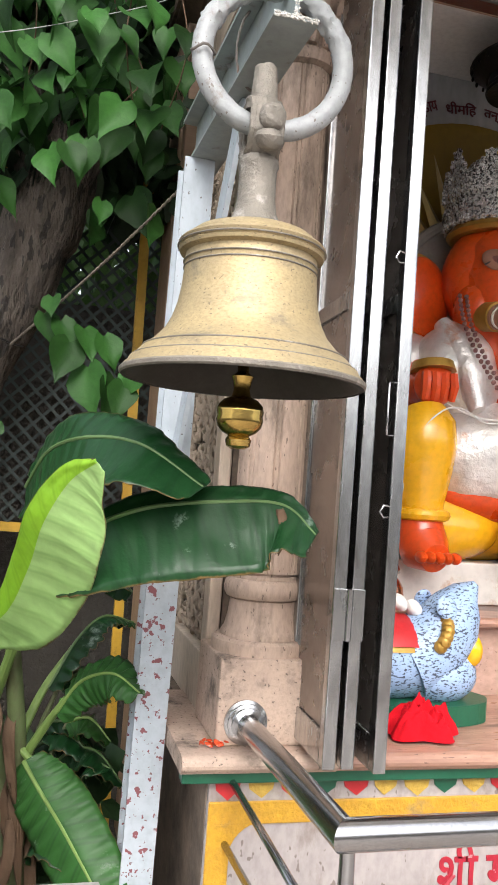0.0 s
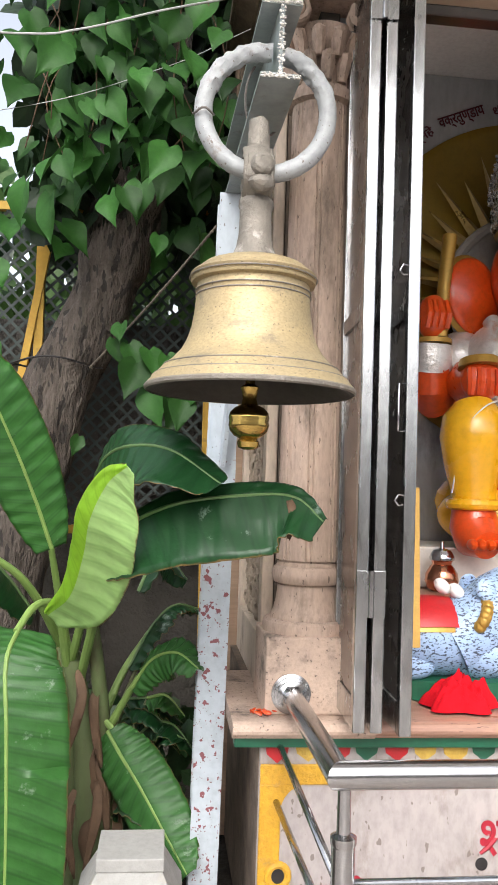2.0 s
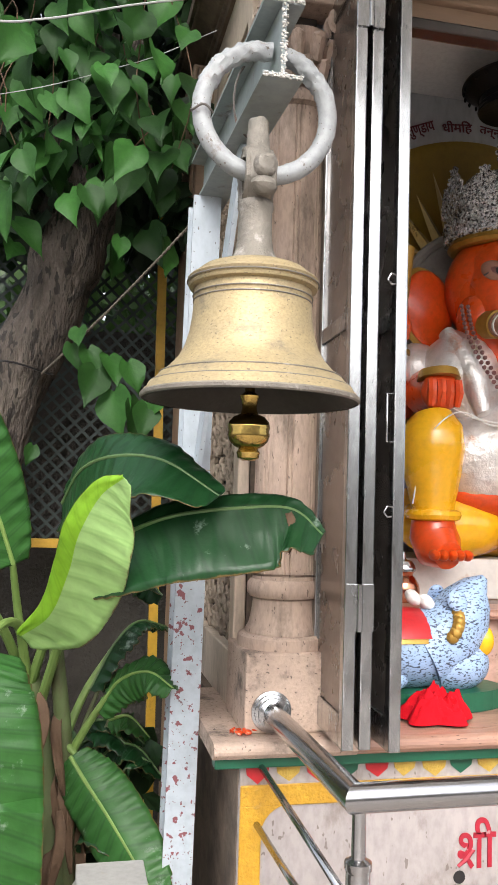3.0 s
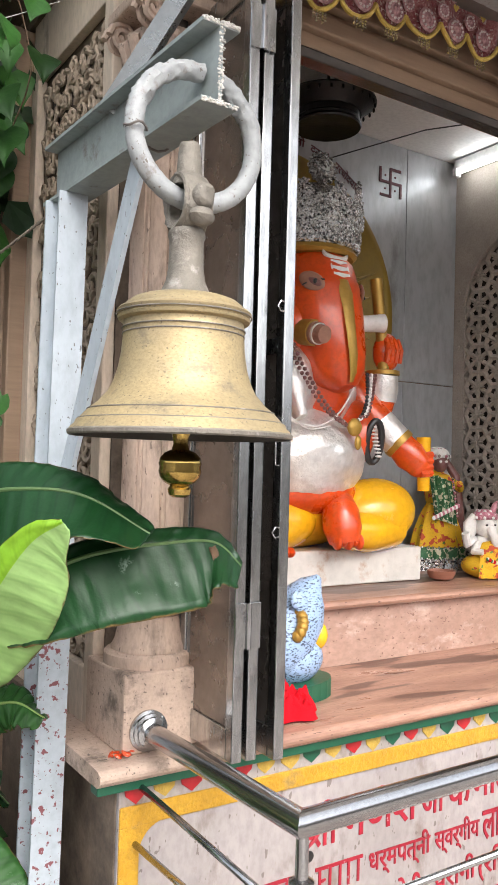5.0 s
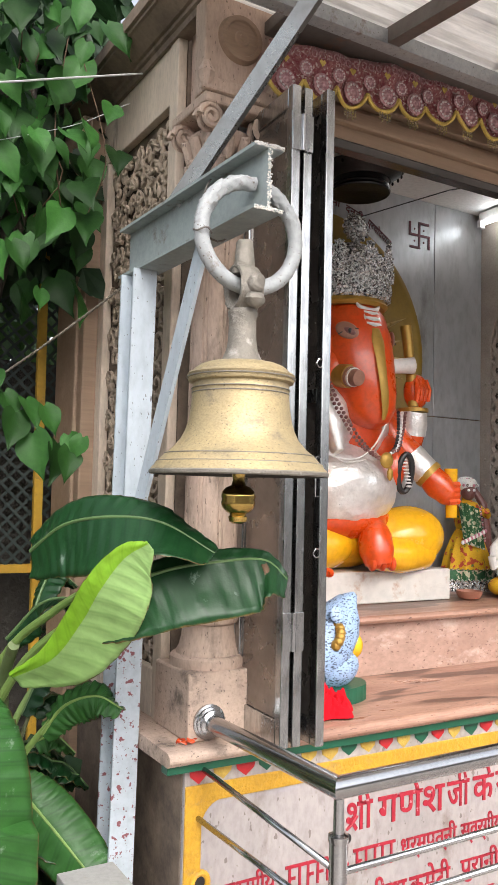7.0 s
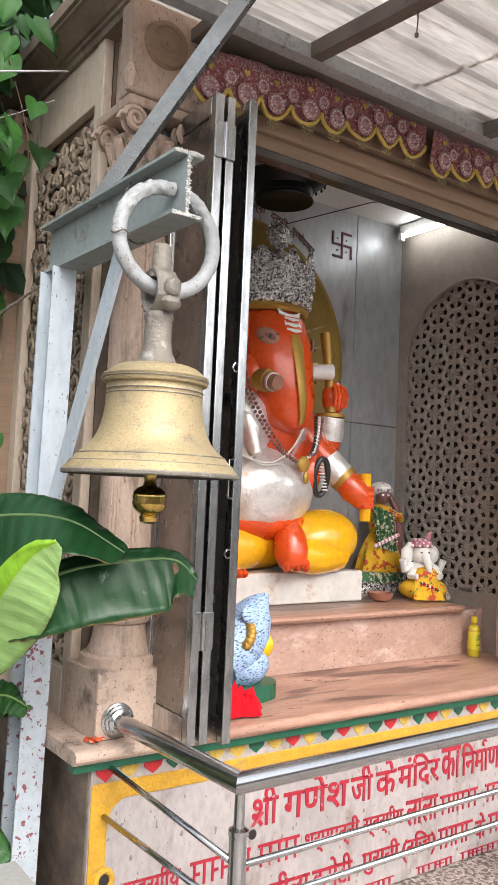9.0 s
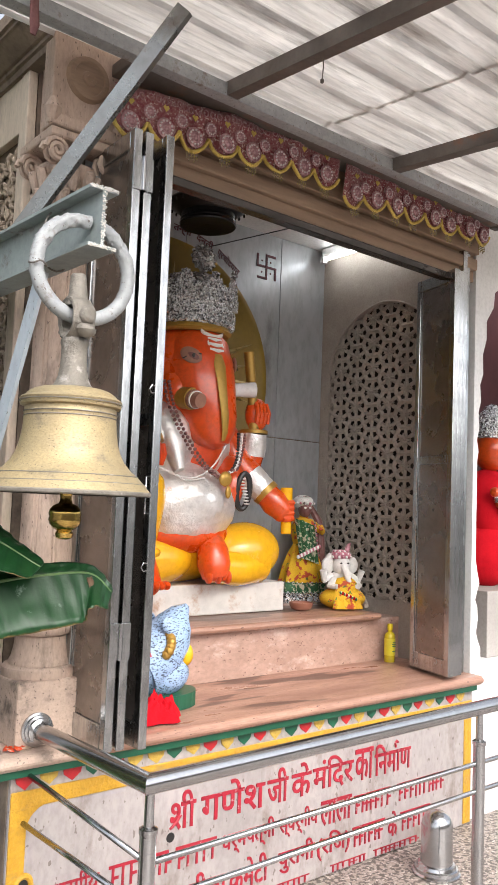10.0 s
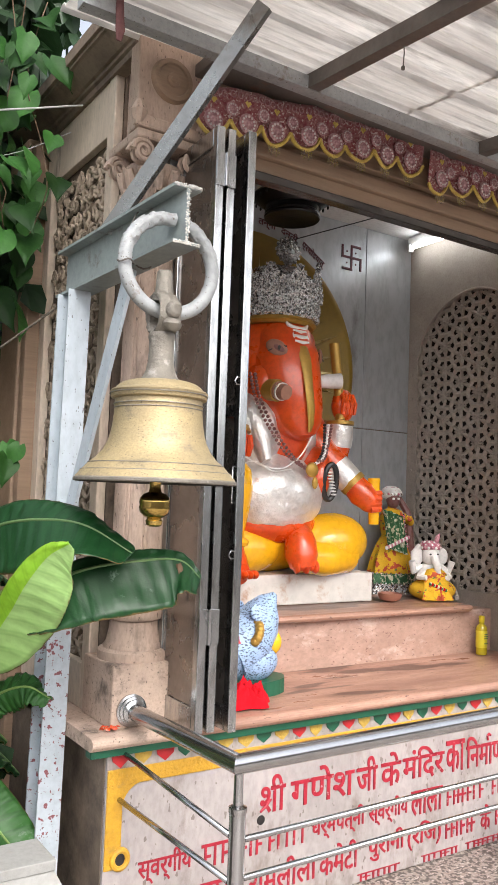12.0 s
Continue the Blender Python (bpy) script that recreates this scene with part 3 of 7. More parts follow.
# ---- bell ----
bell = thing("temple_bell", "large aged brass temple bell with flared rim", "bell", at=pose(0.338, 1.385, 1.49))
outer = [(0.217, 0.0), (0.2175, 0.006), (0.212, 0.016), (0.206, 0.022), (0.203, 0.030), (0.196, 0.036), (0.183, 0.052), (0.180, 0.056), (0.164, 0.070), (0.145, 0.095), (0.134, 0.12),
         (0.126, 0.15), (0.121, 0.185), (0.119, 0.215), (0.1185, 0.232), (0.120, 0.236), (0.1185, 0.240), (0.118, 0.252), (0.1285, 0.256), (0.1305, 0.262), (0.127, 0.266),
         (0.130, 0.270), (0.132, 0.276), (0.128, 0.281), (0.120, 0.284), (0.115, 0.292), (0.104, 0.302), (0.088, 0.309), (0.06, 0.314), (0.04, 0.318), (0.033, 0.326), (0.0, 0.328)]
outer = [(r, z * 0.875) for r, z in outer]
lathe("body", outer[1:], BRASS, bell, seg=96, ends=False)
lathe("rim", [(0.2150, -0.003), (0.2185, 0.0), (0.2190, 0.006), (0.2160, 0.009)], BRASSDARK, bell, "dark worn lip", 96, ends=False)
for r0, z0 in ((0.1995, 0.0285), (0.1815, 0.0478), (0.1192, 0.196), (0.1202, 0.2065), (0.1325, 0.2345)):
    tube("moulded_line", [(r0 * math.cos(a), r0 * math.sin(a), z0) for a in [6.28319 * i / 96 for i in range(96)]], 0.0016, BRASSDARK, bell, "dark turned line", 6, True)
# the hollow's shade is painted into the dark brass of this inner shell
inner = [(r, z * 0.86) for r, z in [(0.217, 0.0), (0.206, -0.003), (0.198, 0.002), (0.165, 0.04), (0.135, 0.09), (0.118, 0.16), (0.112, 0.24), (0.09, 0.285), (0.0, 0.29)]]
lathe("inside", inner, BRASSINSIDE, bell, "brass inside with its shade put into the colour", 96, ends=False)
neck = [(0.062, 0.272), (0.048, 0.284), (0.039, 0.305), (0.035, 0.33), (0.034, 0.36), (0.034, 0.385), (0.037, 0.392), (0.036, 0.402), (0.030, 0.41), (0.0, 0.412)]
lathe("neck", neck, BRASSDARK, bell, seg=32)
bm = bmesh.new()
add_tube(bm, [(0.0, -0.002 + 0.042 * math.cos(a), 0.458 + 0.050 * math.sin(a)) for a in [6.28319 * i / 28 for i in range(28)]], 0.0155, 12, closed=True, squash=(1.9, 0.8))
add_ball(bm, (0.004, -0.056, 0.462), (0.024, 0.016, 0.024), u=14, v=10)
add_ball(bm, (0.004, -0.050, 0.424), (0.026, 0.018, 0.020), u=14, v=10)
for sx in (-1, 1):
    add_tube(bm, [(0.026 * sx, -0.002 + 0.044 * math.cos(a), 0.458 + 0.052 * math.sin(a)) for a in [6.28319 * i / 28 for i in range(28)]], 0.006, 7, closed=True)
add_lathe(bm, [(0.034, 0.492), (0.030, 0.508), (0.024, 0.52), (0.0225, 0.575), (0.018, 0.58), (0.0, 0.581)], 20)
for v in bm.verts:
    v.co += 0.008 * noise.noise(v.co * 55) * Vector((v.co.x, v.co.y, 0)).normalized()
part("crown_loop", bm, BRASSDARK, bell, "paint-splashed cast crown loop")
clap = lathe("clapper", [(0.0, -0.119), (0.013, -0.119), (0.021, -0.114), (0.0235, -0.103), (0.019, -0.096), (0.030, -0.090), (0.039, -0.080), (0.0425, -0.068), (0.0405, -0.0605), (0.0425, -0.053), (0.040, -0.042), (0.031, -0.032), (0.0175, -0.026), (0.0145, -0.014), (0.0165, 0.0), (0.020, 0.010), (0.010, 0.018), (0.010, 0.235), (0.0, 0.236)], BRASSBRIGHT, bell, "polished brass clapper", 32)

ring = thing("hanging_ring", "thick white-painted iron ring through the beam", "ring", at=pose(0.352, 1.385, 2.085, 0, 0, 0))
bm = bmesh.new()
angs = [0.27 + 6.09 * i / 119 for i in range(120)]
vs = add_tube(bm, [(0.132 * math.sin(a), -0.006 * math.sin(a), 0.132 * math.cos(a)) for a in angs], 0.019, 24)
for v in vs:
    a = abs(math.atan2(v.co.x, v.co.z))
    c0 = Vector((0.132 * v.co.x, 0, 0.132 * v.co.z)) / max(1e-6, math.hypot(v.co.x, v.co.z))
    rough_ = 1.0 if a < 1.25 else 0.25
    k = 0.0055 * rough_ * max(-0.35, noise.noise(v.co * 75)) + 0.0032 * rough_ * noise.noise(v.co * 190)
    v.co += (v.co - c0).normalized() * k
part("hoop", bm, PAINTWHITE, ring, "lumpy flaking white paint")
tube("wire_binding", [(-0.131 + 0.022 * math.cos(t), 0.022 * math.sin(t), -0.012 + 0.004 * math.sin(3 * t)) for t in [6.283 * i / 18 for i in range(18)]], 0.0025, RAFTER, ring, "rusty wire binding", 6, True)

# ---- folding steel doors ----
def door_leaf(label, x, y0, y1, group, lean=0.0, z0=0.722, z1=2.665):
    """One leaf of a folding door, standing along y from y0 (outer) to y1; lean turns it about its outer edge."""
    d = thing("folding_door", label, "door", group, at=pose(x, y0, 0, 0, 0, lean))
    L = y1 - y0
    t = 0.0145
    for n, dims in (("stile", (-t, t, 0, 0.030, z0, z1)), ("stile", (-t, t, L - 0.03, L, z0, z1)),
                    ("rail", (-t + 0.001, t - 0.001, 0.031, L - 0.031, z0, z0 + 0.075)), ("rail", (-t + 0.001, t - 0.001, 0.031, L - 0.031, z1 - 0.06, z1)),
                    ("rail", (-t + 0.001, t - 0.001, 0.031, L - 0.031, 1.72, 1.76))):
        box(n, dims, DOORSTEEL, d, bevel=0.003)
    for a, b in ((z0 + 0.076, 1.719), (1.761, z1 - 0.061)):
        box("panel", (-0.006, 0.006, 0.032, L - 0.032, a, b), DOORPANEL, d, "dull scuffed steel panel", 0.0)
        bm = bmesh.new()
        for sx in (-1, 1):
            for yy in (0.036, L - 0.036):
                add_box(bm, sx * 0.0075 - 0.002, sx * 0.0075 + 0.002, yy - 0.004, yy + 0.004, a, b)
        part("bead", bm, STEEL, d)
    for z in (0.95, 1.35, 1.6, 1.95, 2.3):
        bm = bmesh.new()
        add_lathe(bm, [(0.005, 0), (0.0045, 0.002), (0.0, 0.003)], 8, pose(t, 0.015, z, 0, 90, 0))
        part("screw", bm, STEEL, d)
    return d


for k, (x, lean) in enumerate(((0.648, -2), (0.690, -3), (0.752, -1))):
    d = door_leaf("folded stainless steel door leaf standing open", x, 1.625 + (-0.02 if k == 2 else 0.008), 1.925 + (0.04 if k == 2 else 0), "folding door leaves", lean)
    if k == 1:
        for zc in (1.05, 2.52):
            bm = bmesh.new()
            add_box(bm, -0.056, -0.024, -0.007, -0.003, zc - 0.055, zc + 0.055, 0.001)
            add_box(bm, -0.018, 0.014, -0.007, -0.003, zc - 0.055, zc + 0.055, 0.001)
            part("hinge_plate", bm, DOORSTEEL, d, "scratched steel hinge plate")
            lathe("hinge_pin", [(0.007, -0.055), (0.007, 0.055), (0.0, 0.056)], STEEL, d, seg=12, m=pose(-0.021, -0.008, zc))
    if k == 2:
        for z in (1.275, 1.83):
            tube("hook", [(-0.015, 0.0, z + 0.012), (-0.03, -0.004, z + 0.014), (-0.038, -0.004, z), (-0.03, -0.004, z - 0.012), (-0.018, -0.002, z - 0.01)], 0.0022, STEEL, d, "bent wire hook", 6)
        tube("handle", [(-0.015, 0.0, 1.44), (-0.034, -0.003, 1.44), (-0.034, -0.003, 1.555), (-0.015, 0, 1.555)], 0.0025, STEEL, d, "thin wire pull", 6)
for k, (x, lean) in enumerate(((2.548, -15), (2.592, -13), (2.632, -11))):
    door_leaf("folded stainless steel door leaf standing open", x, 1.790 + 0.006 * k, 2.09 + 0.006 * k, "folding door leaves", lean)
jamb = tagged(new("door_frame", None), "stainless steel door frame", "door frame", kind="structure")
box("jamb", (0.70, 0.735, 1.93, 1.985, 0.714, 2.632), DOORSTEEL, jamb)
bm = bmesh.new()
add_box(bm, 2.675, 2.708, 1.845, 1.90, 0.714, 2.80, 0.004)
add_box(bm, 2.712, 2.745, 1.855, 1.90, 0.714, 2.80, 0.006)
part("jamb", bm, DOORSTEEL, jamb)

# ---- handrail ----
rail = thing("handrail", "polished stainless steel pipe handrail before the shrine", "handrail")
a, c, e, r = Vector((0.519, 1.85, 0.760)), Vector((0.5015, 1.182, 0.784)), Vector((3.6, 1.215, 0.795)), 0.0255
bm = bmesh.new()
u, v = (c - a).normalized(), (e - c).normalized()
rings = []
for p0, d0, n0 in ((a, u, u), (c, u, (u + v).normalized()), (e, v, v)):
    s0 = d0.cross(Vector((0, 0, 1))).normalized()
    t0 = s0.cross(d0)
    ring_ = []
    for j in range(32):
        q = p0 + r * (math.cos(j * math.pi / 16) * s0 + math.sin(j * math.pi / 16) * t0)
        ring_.append(bm.verts.new(q - d0 * ((q - p0).dot(n0) / d0.dot(n0))))
    rings.append(ring_)
for A, B in zip(rings, rings[1:]):
    for j in range(32):
        bm.faces.new((A[j], A[(j + 1) % 32], B[(j + 1) % 32], B[j])).smooth = True
bm.edges.index_update()
for ed in bm.edges:
    if all((w.co - c).length < 0.06 for w in ed.verts):
        ed.smooth = False
part("top_rail", bm, STEEL, rail, "thick round mitred top rail")
fl = [(0.052, 0.0), (0.052, 0.008), (0.045, 0.010), (0.045, 0.018), (0.038, 0.020), (0.038, 0.030), (0.030, 0.033), (0.026, 0.036)]
lathe("flange", fl, STEEL, rail, "stepped round wall flange", 40, facing_front(0.519, 1.851, 0.760))
for x, y in ((0.515, 1.195), (1.915, 1.20), (3.2, 1.21)):
    p = tube("post", [(x, y, 0.03), (x, y, 0.66)], 0.0215, STEEL, rail, seg=20)
    lathe("collar", [(0.0215, 0.655), (0.024, 0.66), (0.024, 0.672), (0.013, 0.678), (0.012, 0.765)], STEEL, p, seg=20, m=pose(x, y, 0))
    lathe("base_cap", [(0.05, 0.0), (0.05, 0.006), (0.036, 0.014), (0.031, 0.04), (0.022, 0.046)], STEEL, p, seg=24, m=pose(x, y, 0))
for z in (0.588, 0.492):
    tube("thin_rail", [(0.515, 1.195, z), (3.6, 1.215, z + 0.012)], 0.0085, STEEL, rail, seg=10)
tube("thin_rail", [(0.490, 1.86, 0.636), (0.502, 1.205, 0.600)], 0.0085, STEEL, rail, seg=10)
tube("thin_rail", [(0.487, 1.86, 0.487), (0.502, 1.205, 0.487)], 0.0085, STEEL, rail, seg=10)
dome = thing("bollard_cap", "short domed stainless steel floor bollard", "bollard")
lathe("body", [(0.098, 0.0), (0.098, 0.008), (0.09, 0.014), (0.088, 0.026), (0.08, 0.030), (0.076, 0.042), (0.066, 0.046), (0.064, 0.19), (0.061, 0.21), (0.05, 0.232), (0.03, 0.246), (0.0, 0.25)], STEEL, dome, seg=48, m=pose(2.215, 1.60, 0))

# ---- roof ----
roof = tagged(new("roof", None), "smoke-stained white metal sheet awning", "roof", kind="structure")


def roof_z(y):
    return 2.985 + 0.085 * (y - 1.75)


sheet_x = [(0.17, 1.52), (1.50, 2.86), (2.84, 4.6)]
for a, b in sheet_x:
    bm = bmesh.new()
    rows_ = []
    yy = 1.872
    prof = []
    while yy > 0.5:
        for dy, dz in ((0, 0), (0.012, 0.014), (0.03, 0.014), (0.042, 0), (0.085, 0.0), (0.09, 0.003), (0.097, 0.0), (0.15, 0.0), (0.155, 0.003), (0.162, 0.0)):
            prof.append((yy - dy, roof_z(yy - dy) + dz))
        yy -= 0.21
    lo = [[bm.verts.new((x, py, pz + (0.004 if a > 1 else 0))) for py, pz in prof] for x in (a, (a + b) / 2, b)]
    for A, B in zip(lo, lo[1:]):
        for i in range(len(prof) - 1):
            bm.faces.new((A[i], A[i + 1], B[i + 1], B[i]))
    sh = part("sheet", bm, ROOF, roof)
    sol = sh.modifiers.new("thickness", "SOLIDIFY")
    sol.thickness, sol.offset = 0.003, 1
for x in (1.04, 1.935, 2.85, 3.75):
    bm = bmesh.new()
    add_bar(bm, rect(0.048, 0.052), (x, 1.80, roof_z(1.80) - 0.028), (x, 0.3, roof_z(0.3) - 0.028))
    part("rafter", bm, RAFTER, roof, "grey rusty steel rafter")
bm = bmesh.new()
add_bar(bm, rect(0.05, 0.05), (0.17, 1.69, 2.945), (4.6, 1.69, 2.945))
part("edge_beam", bm, PAINTWHITE, roof, "white painted edge tube")
box("wall_strip", (0.66, 2.8, 1.72, 1.86, 2.93, 2.975), RAFTER, roof)

string = thing("hanging_string", "thin dark string dangling from a rafter", "string")
tube("cord", [(1.05, 1.22, 2.90), (1.052, 1.218, 2.86), (1.05, 1.22, 2.815)], 0.002, RAFTER, string, seg=5)
lathe("knot", [(0.0, -0.008), (0.006, -0.004), (0.006, 0.006), (0.0, 0.01)], RAFTER, string, seg=8, m=pose(1.05, 1.22, 2.81))
OLDCLOTH = surf("faded_red_rag", (0.22, 0.10, 0.10), (0.12, 0.05, 0.05), 0.9, grain=120, stain=20, bump=0.4)
bm = bmesh.new()
add_tube(bm, [(0.285, 1.662, 2.985), (0.283, 1.655, 2.93), (0.287, 1.655, 2.87), (0.284, 1.655, 2.835)], [0.012, 0.014, 0.016, 0.009], 10, squash=(1.0, 0.4))
tagged(part("rag", bm, OLDCLOTH), "faded red rag tied to the edge tube", "cloth")

# ---- inside the shrine ----
ORANGE = surf("orange_enamel", (0.74, 0.088, 0.010), (0.55, 0.040, 0.006), 0.30, grain=50, stain=4, mix=0.75, bump=0.05, coat=0.35)
YELLOW = surf("yellow_enamel", (0.86, 0.46, 0.012), (0.74, 0.34, 0.01), 0.25, grain=40, stain=4, bump=0.03, coat=0.4)
FOIL = surf("crinkled_silver_foil", (0.84, 0.82, 0.80), (0.58, 0.50, 0.45), 0.32, 0.5, grain=26, stain=9, mix=0.6, bump=0.6, dist=0.008, dirt=(0.55, 0.22, 0.10), dirt_amount=0.10, dirt_scale=6)
GOLD = surf("dull_gold_paint", (0.46, 0.27, 0.05), (0.3, 0.17, 0.03), 0.4, 0.4, grain=60, stain=14, bump=0.15)
FILIGREE = surf("silver_filigree", (0.86, 0.86, 0.85), (0.6, 0.6, 0.6), 0.26, 0.9, grain=90, stain=40, mix=0.5, bump=1.0, dist=0.010, dirt=(0.012, 0.012, 0.014), dirt_amount=0.24, dirt_scale=100, crisp=True)
INK = surf("black_paint", (0.02, 0.018, 0.018), None, 0.4)
BEADS = surf("brown_beads", (0.16, 0.05, 0.045), (0.3, 0.2, 0.18), 0.4, grain=120, stain=60)
CHALKWHITE = surf("white_body_paint", (0.78, 0.76, 0.73), None, 0.5)
GREYPAINT = surf("grey_backing_paint", (0.40, 0.37, 0.34), None, 0.6)
EYESHADE = surf("pinkish_grey_paint", (0.34, 0.17, 0.115), (0.22, 0.09, 0.06), 0.45, grain=50, stain=20)
OLIVE = surf("olive_gold_paint", (0.27, 0.17, 0.012), (0.20, 0.12, 0.01), 0.5, grain=40, stain=2)
RAYMETAL = surf("ray_brass", (0.42, 0.29, 0.08), (0.55, 0.48, 0.3), 0.3, 0.7, grain=40, stain=8)
MOUSEFUR = surf("pale_blue_speckled_paint", (0.34, 0.47, 0.68), (0.28, 0.40, 0.60), 0.45, grain=60, stain=6, mix=0.4, dirt=(0.02, 0.025, 0.05), dirt_amount=0.22, dirt_scale=165, crisp=True, stretch=(0.55, 1, 1.1))
BLACKIRON = surf("black_iron", (0.010, 0.010, 0.011), (0.02, 0.018, 0.016), 0.35, 0.5, grain=70, stain=9, bump=0.3)
COPPER = surf("polished_copper", (0.62, 0.27, 0.16), (0.45, 0.17, 0.09), 0.2, 1.0, grain=60, stain=12, bump=0.05)
REDCLOTH = surf("red_cloth", (0.58, 0.006, 0.015), (0.34, 0.003, 0.008), 0.95, grain=160, stain=14, bump=0.4, spec=0.15)
YCLOTH = surf("yellow_cotton", (0.74, 0.44, 0.015), (0.62, 0.32, 0.012), 0.8, grain=160, stain=12, bump=0.3, dirt=(0.45, 0.04, 0.03), dirt_amount=0.18, dirt_scale=30, crisp=True, flecks=((0.04, 0.20, 0.05), 34, 0.22))
TANCLOTH = surf("ochre_cloth", (0.62, 0.38, 0.10), None, 0.85, grain=160, stain=12)
EMBROID = surf("green_sequin_cloth", (0.025, 0.13, 0.05), (0.10, 0.24, 0.10), 0.5, 0.1, grain=90, stain=60, mix=0.9, bump=0.5, flecks=((0.72, 0.66, 0.50), 60, 0.62))
CLAY = surf("reddish_clay", (0.30, 0.12, 0.075), None, 0.6)

BASEMARBLE = surf("yellowed_white_marble", (0.70, 0.66, 0.61), (0.54, 0.50, 0.46), 0.35, grain=25, stain=4, bump=0.05, dirt=(0.45, 0.28, 0.18), dirt_amount=0.2, dirt_scale=9)
base = tagged(box("statue_base", (0.98, 2.17, 2.54, 2.93, 0.9605, 1.105), BASEMARBLE, bevel=0.006), "stained white marble block under the statue", "base")

halo = thing("halo_disc", "olive-gold painted disc with brass sun rays", "wall ornament")
lathe("disc", [(0.70, 0.0), (0.70, 0.008), (0.69, 0.012), (0.665, 0.012), (0.66, 0.009), (0.0, 0.009)], OLIVE, halo, seg=72, m=facing_front(1.64, BACK - 0.006, 2.17))
rnd = random.Random(5)
for k in range(19):
    a = math.radians(-8 + k * 10.8)
    l0 = 0.30 if k % 2 else 0.24
    c0 = Vector((1.63, BACK - 0.04, 2.13)) + 0.30 * Vector((math.cos(a), 0, math.sin(a)))
    d = Vector((math.cos(a), -0.10, math.sin(a)))
    s0 = Vector((-math.sin(a), 0, math.cos(a))) * 0.03
    bm = bmesh.new()
    A = [bm.verts.new(c0 + q) for q in (s0, Vector((0, -0.025, 0)), -s0, Vector((0, 0.012, 0)))]
    tip = bm.verts.new(c0 + d * l0)
    for i in range(4):
        bm.faces.new((A[i], A[(i + 1) % 4], tip))
    bm.faces.new(A[::-1])
    part("ray", bm, RAYMETAL, halo)
bm = bmesh.new()
add_tube(bm, [Vector((1.62 + 0.335 * math.cos(a), BACK - 0.07, 2.10 + 0.335 * math.sin(a))) for a in [math.pi * k / 24 - 0.1 for k in range(26)]], 0.022, 8)
add_lathe(bm, [(0.325, 0.0), (0.325, 0.03), (0.0, 0.035)], 48, facing_front(1.62, BACK - 0.035, 2.10))
part("inner_ring", bm, GREYPAINT, halo, "grey inner ring")


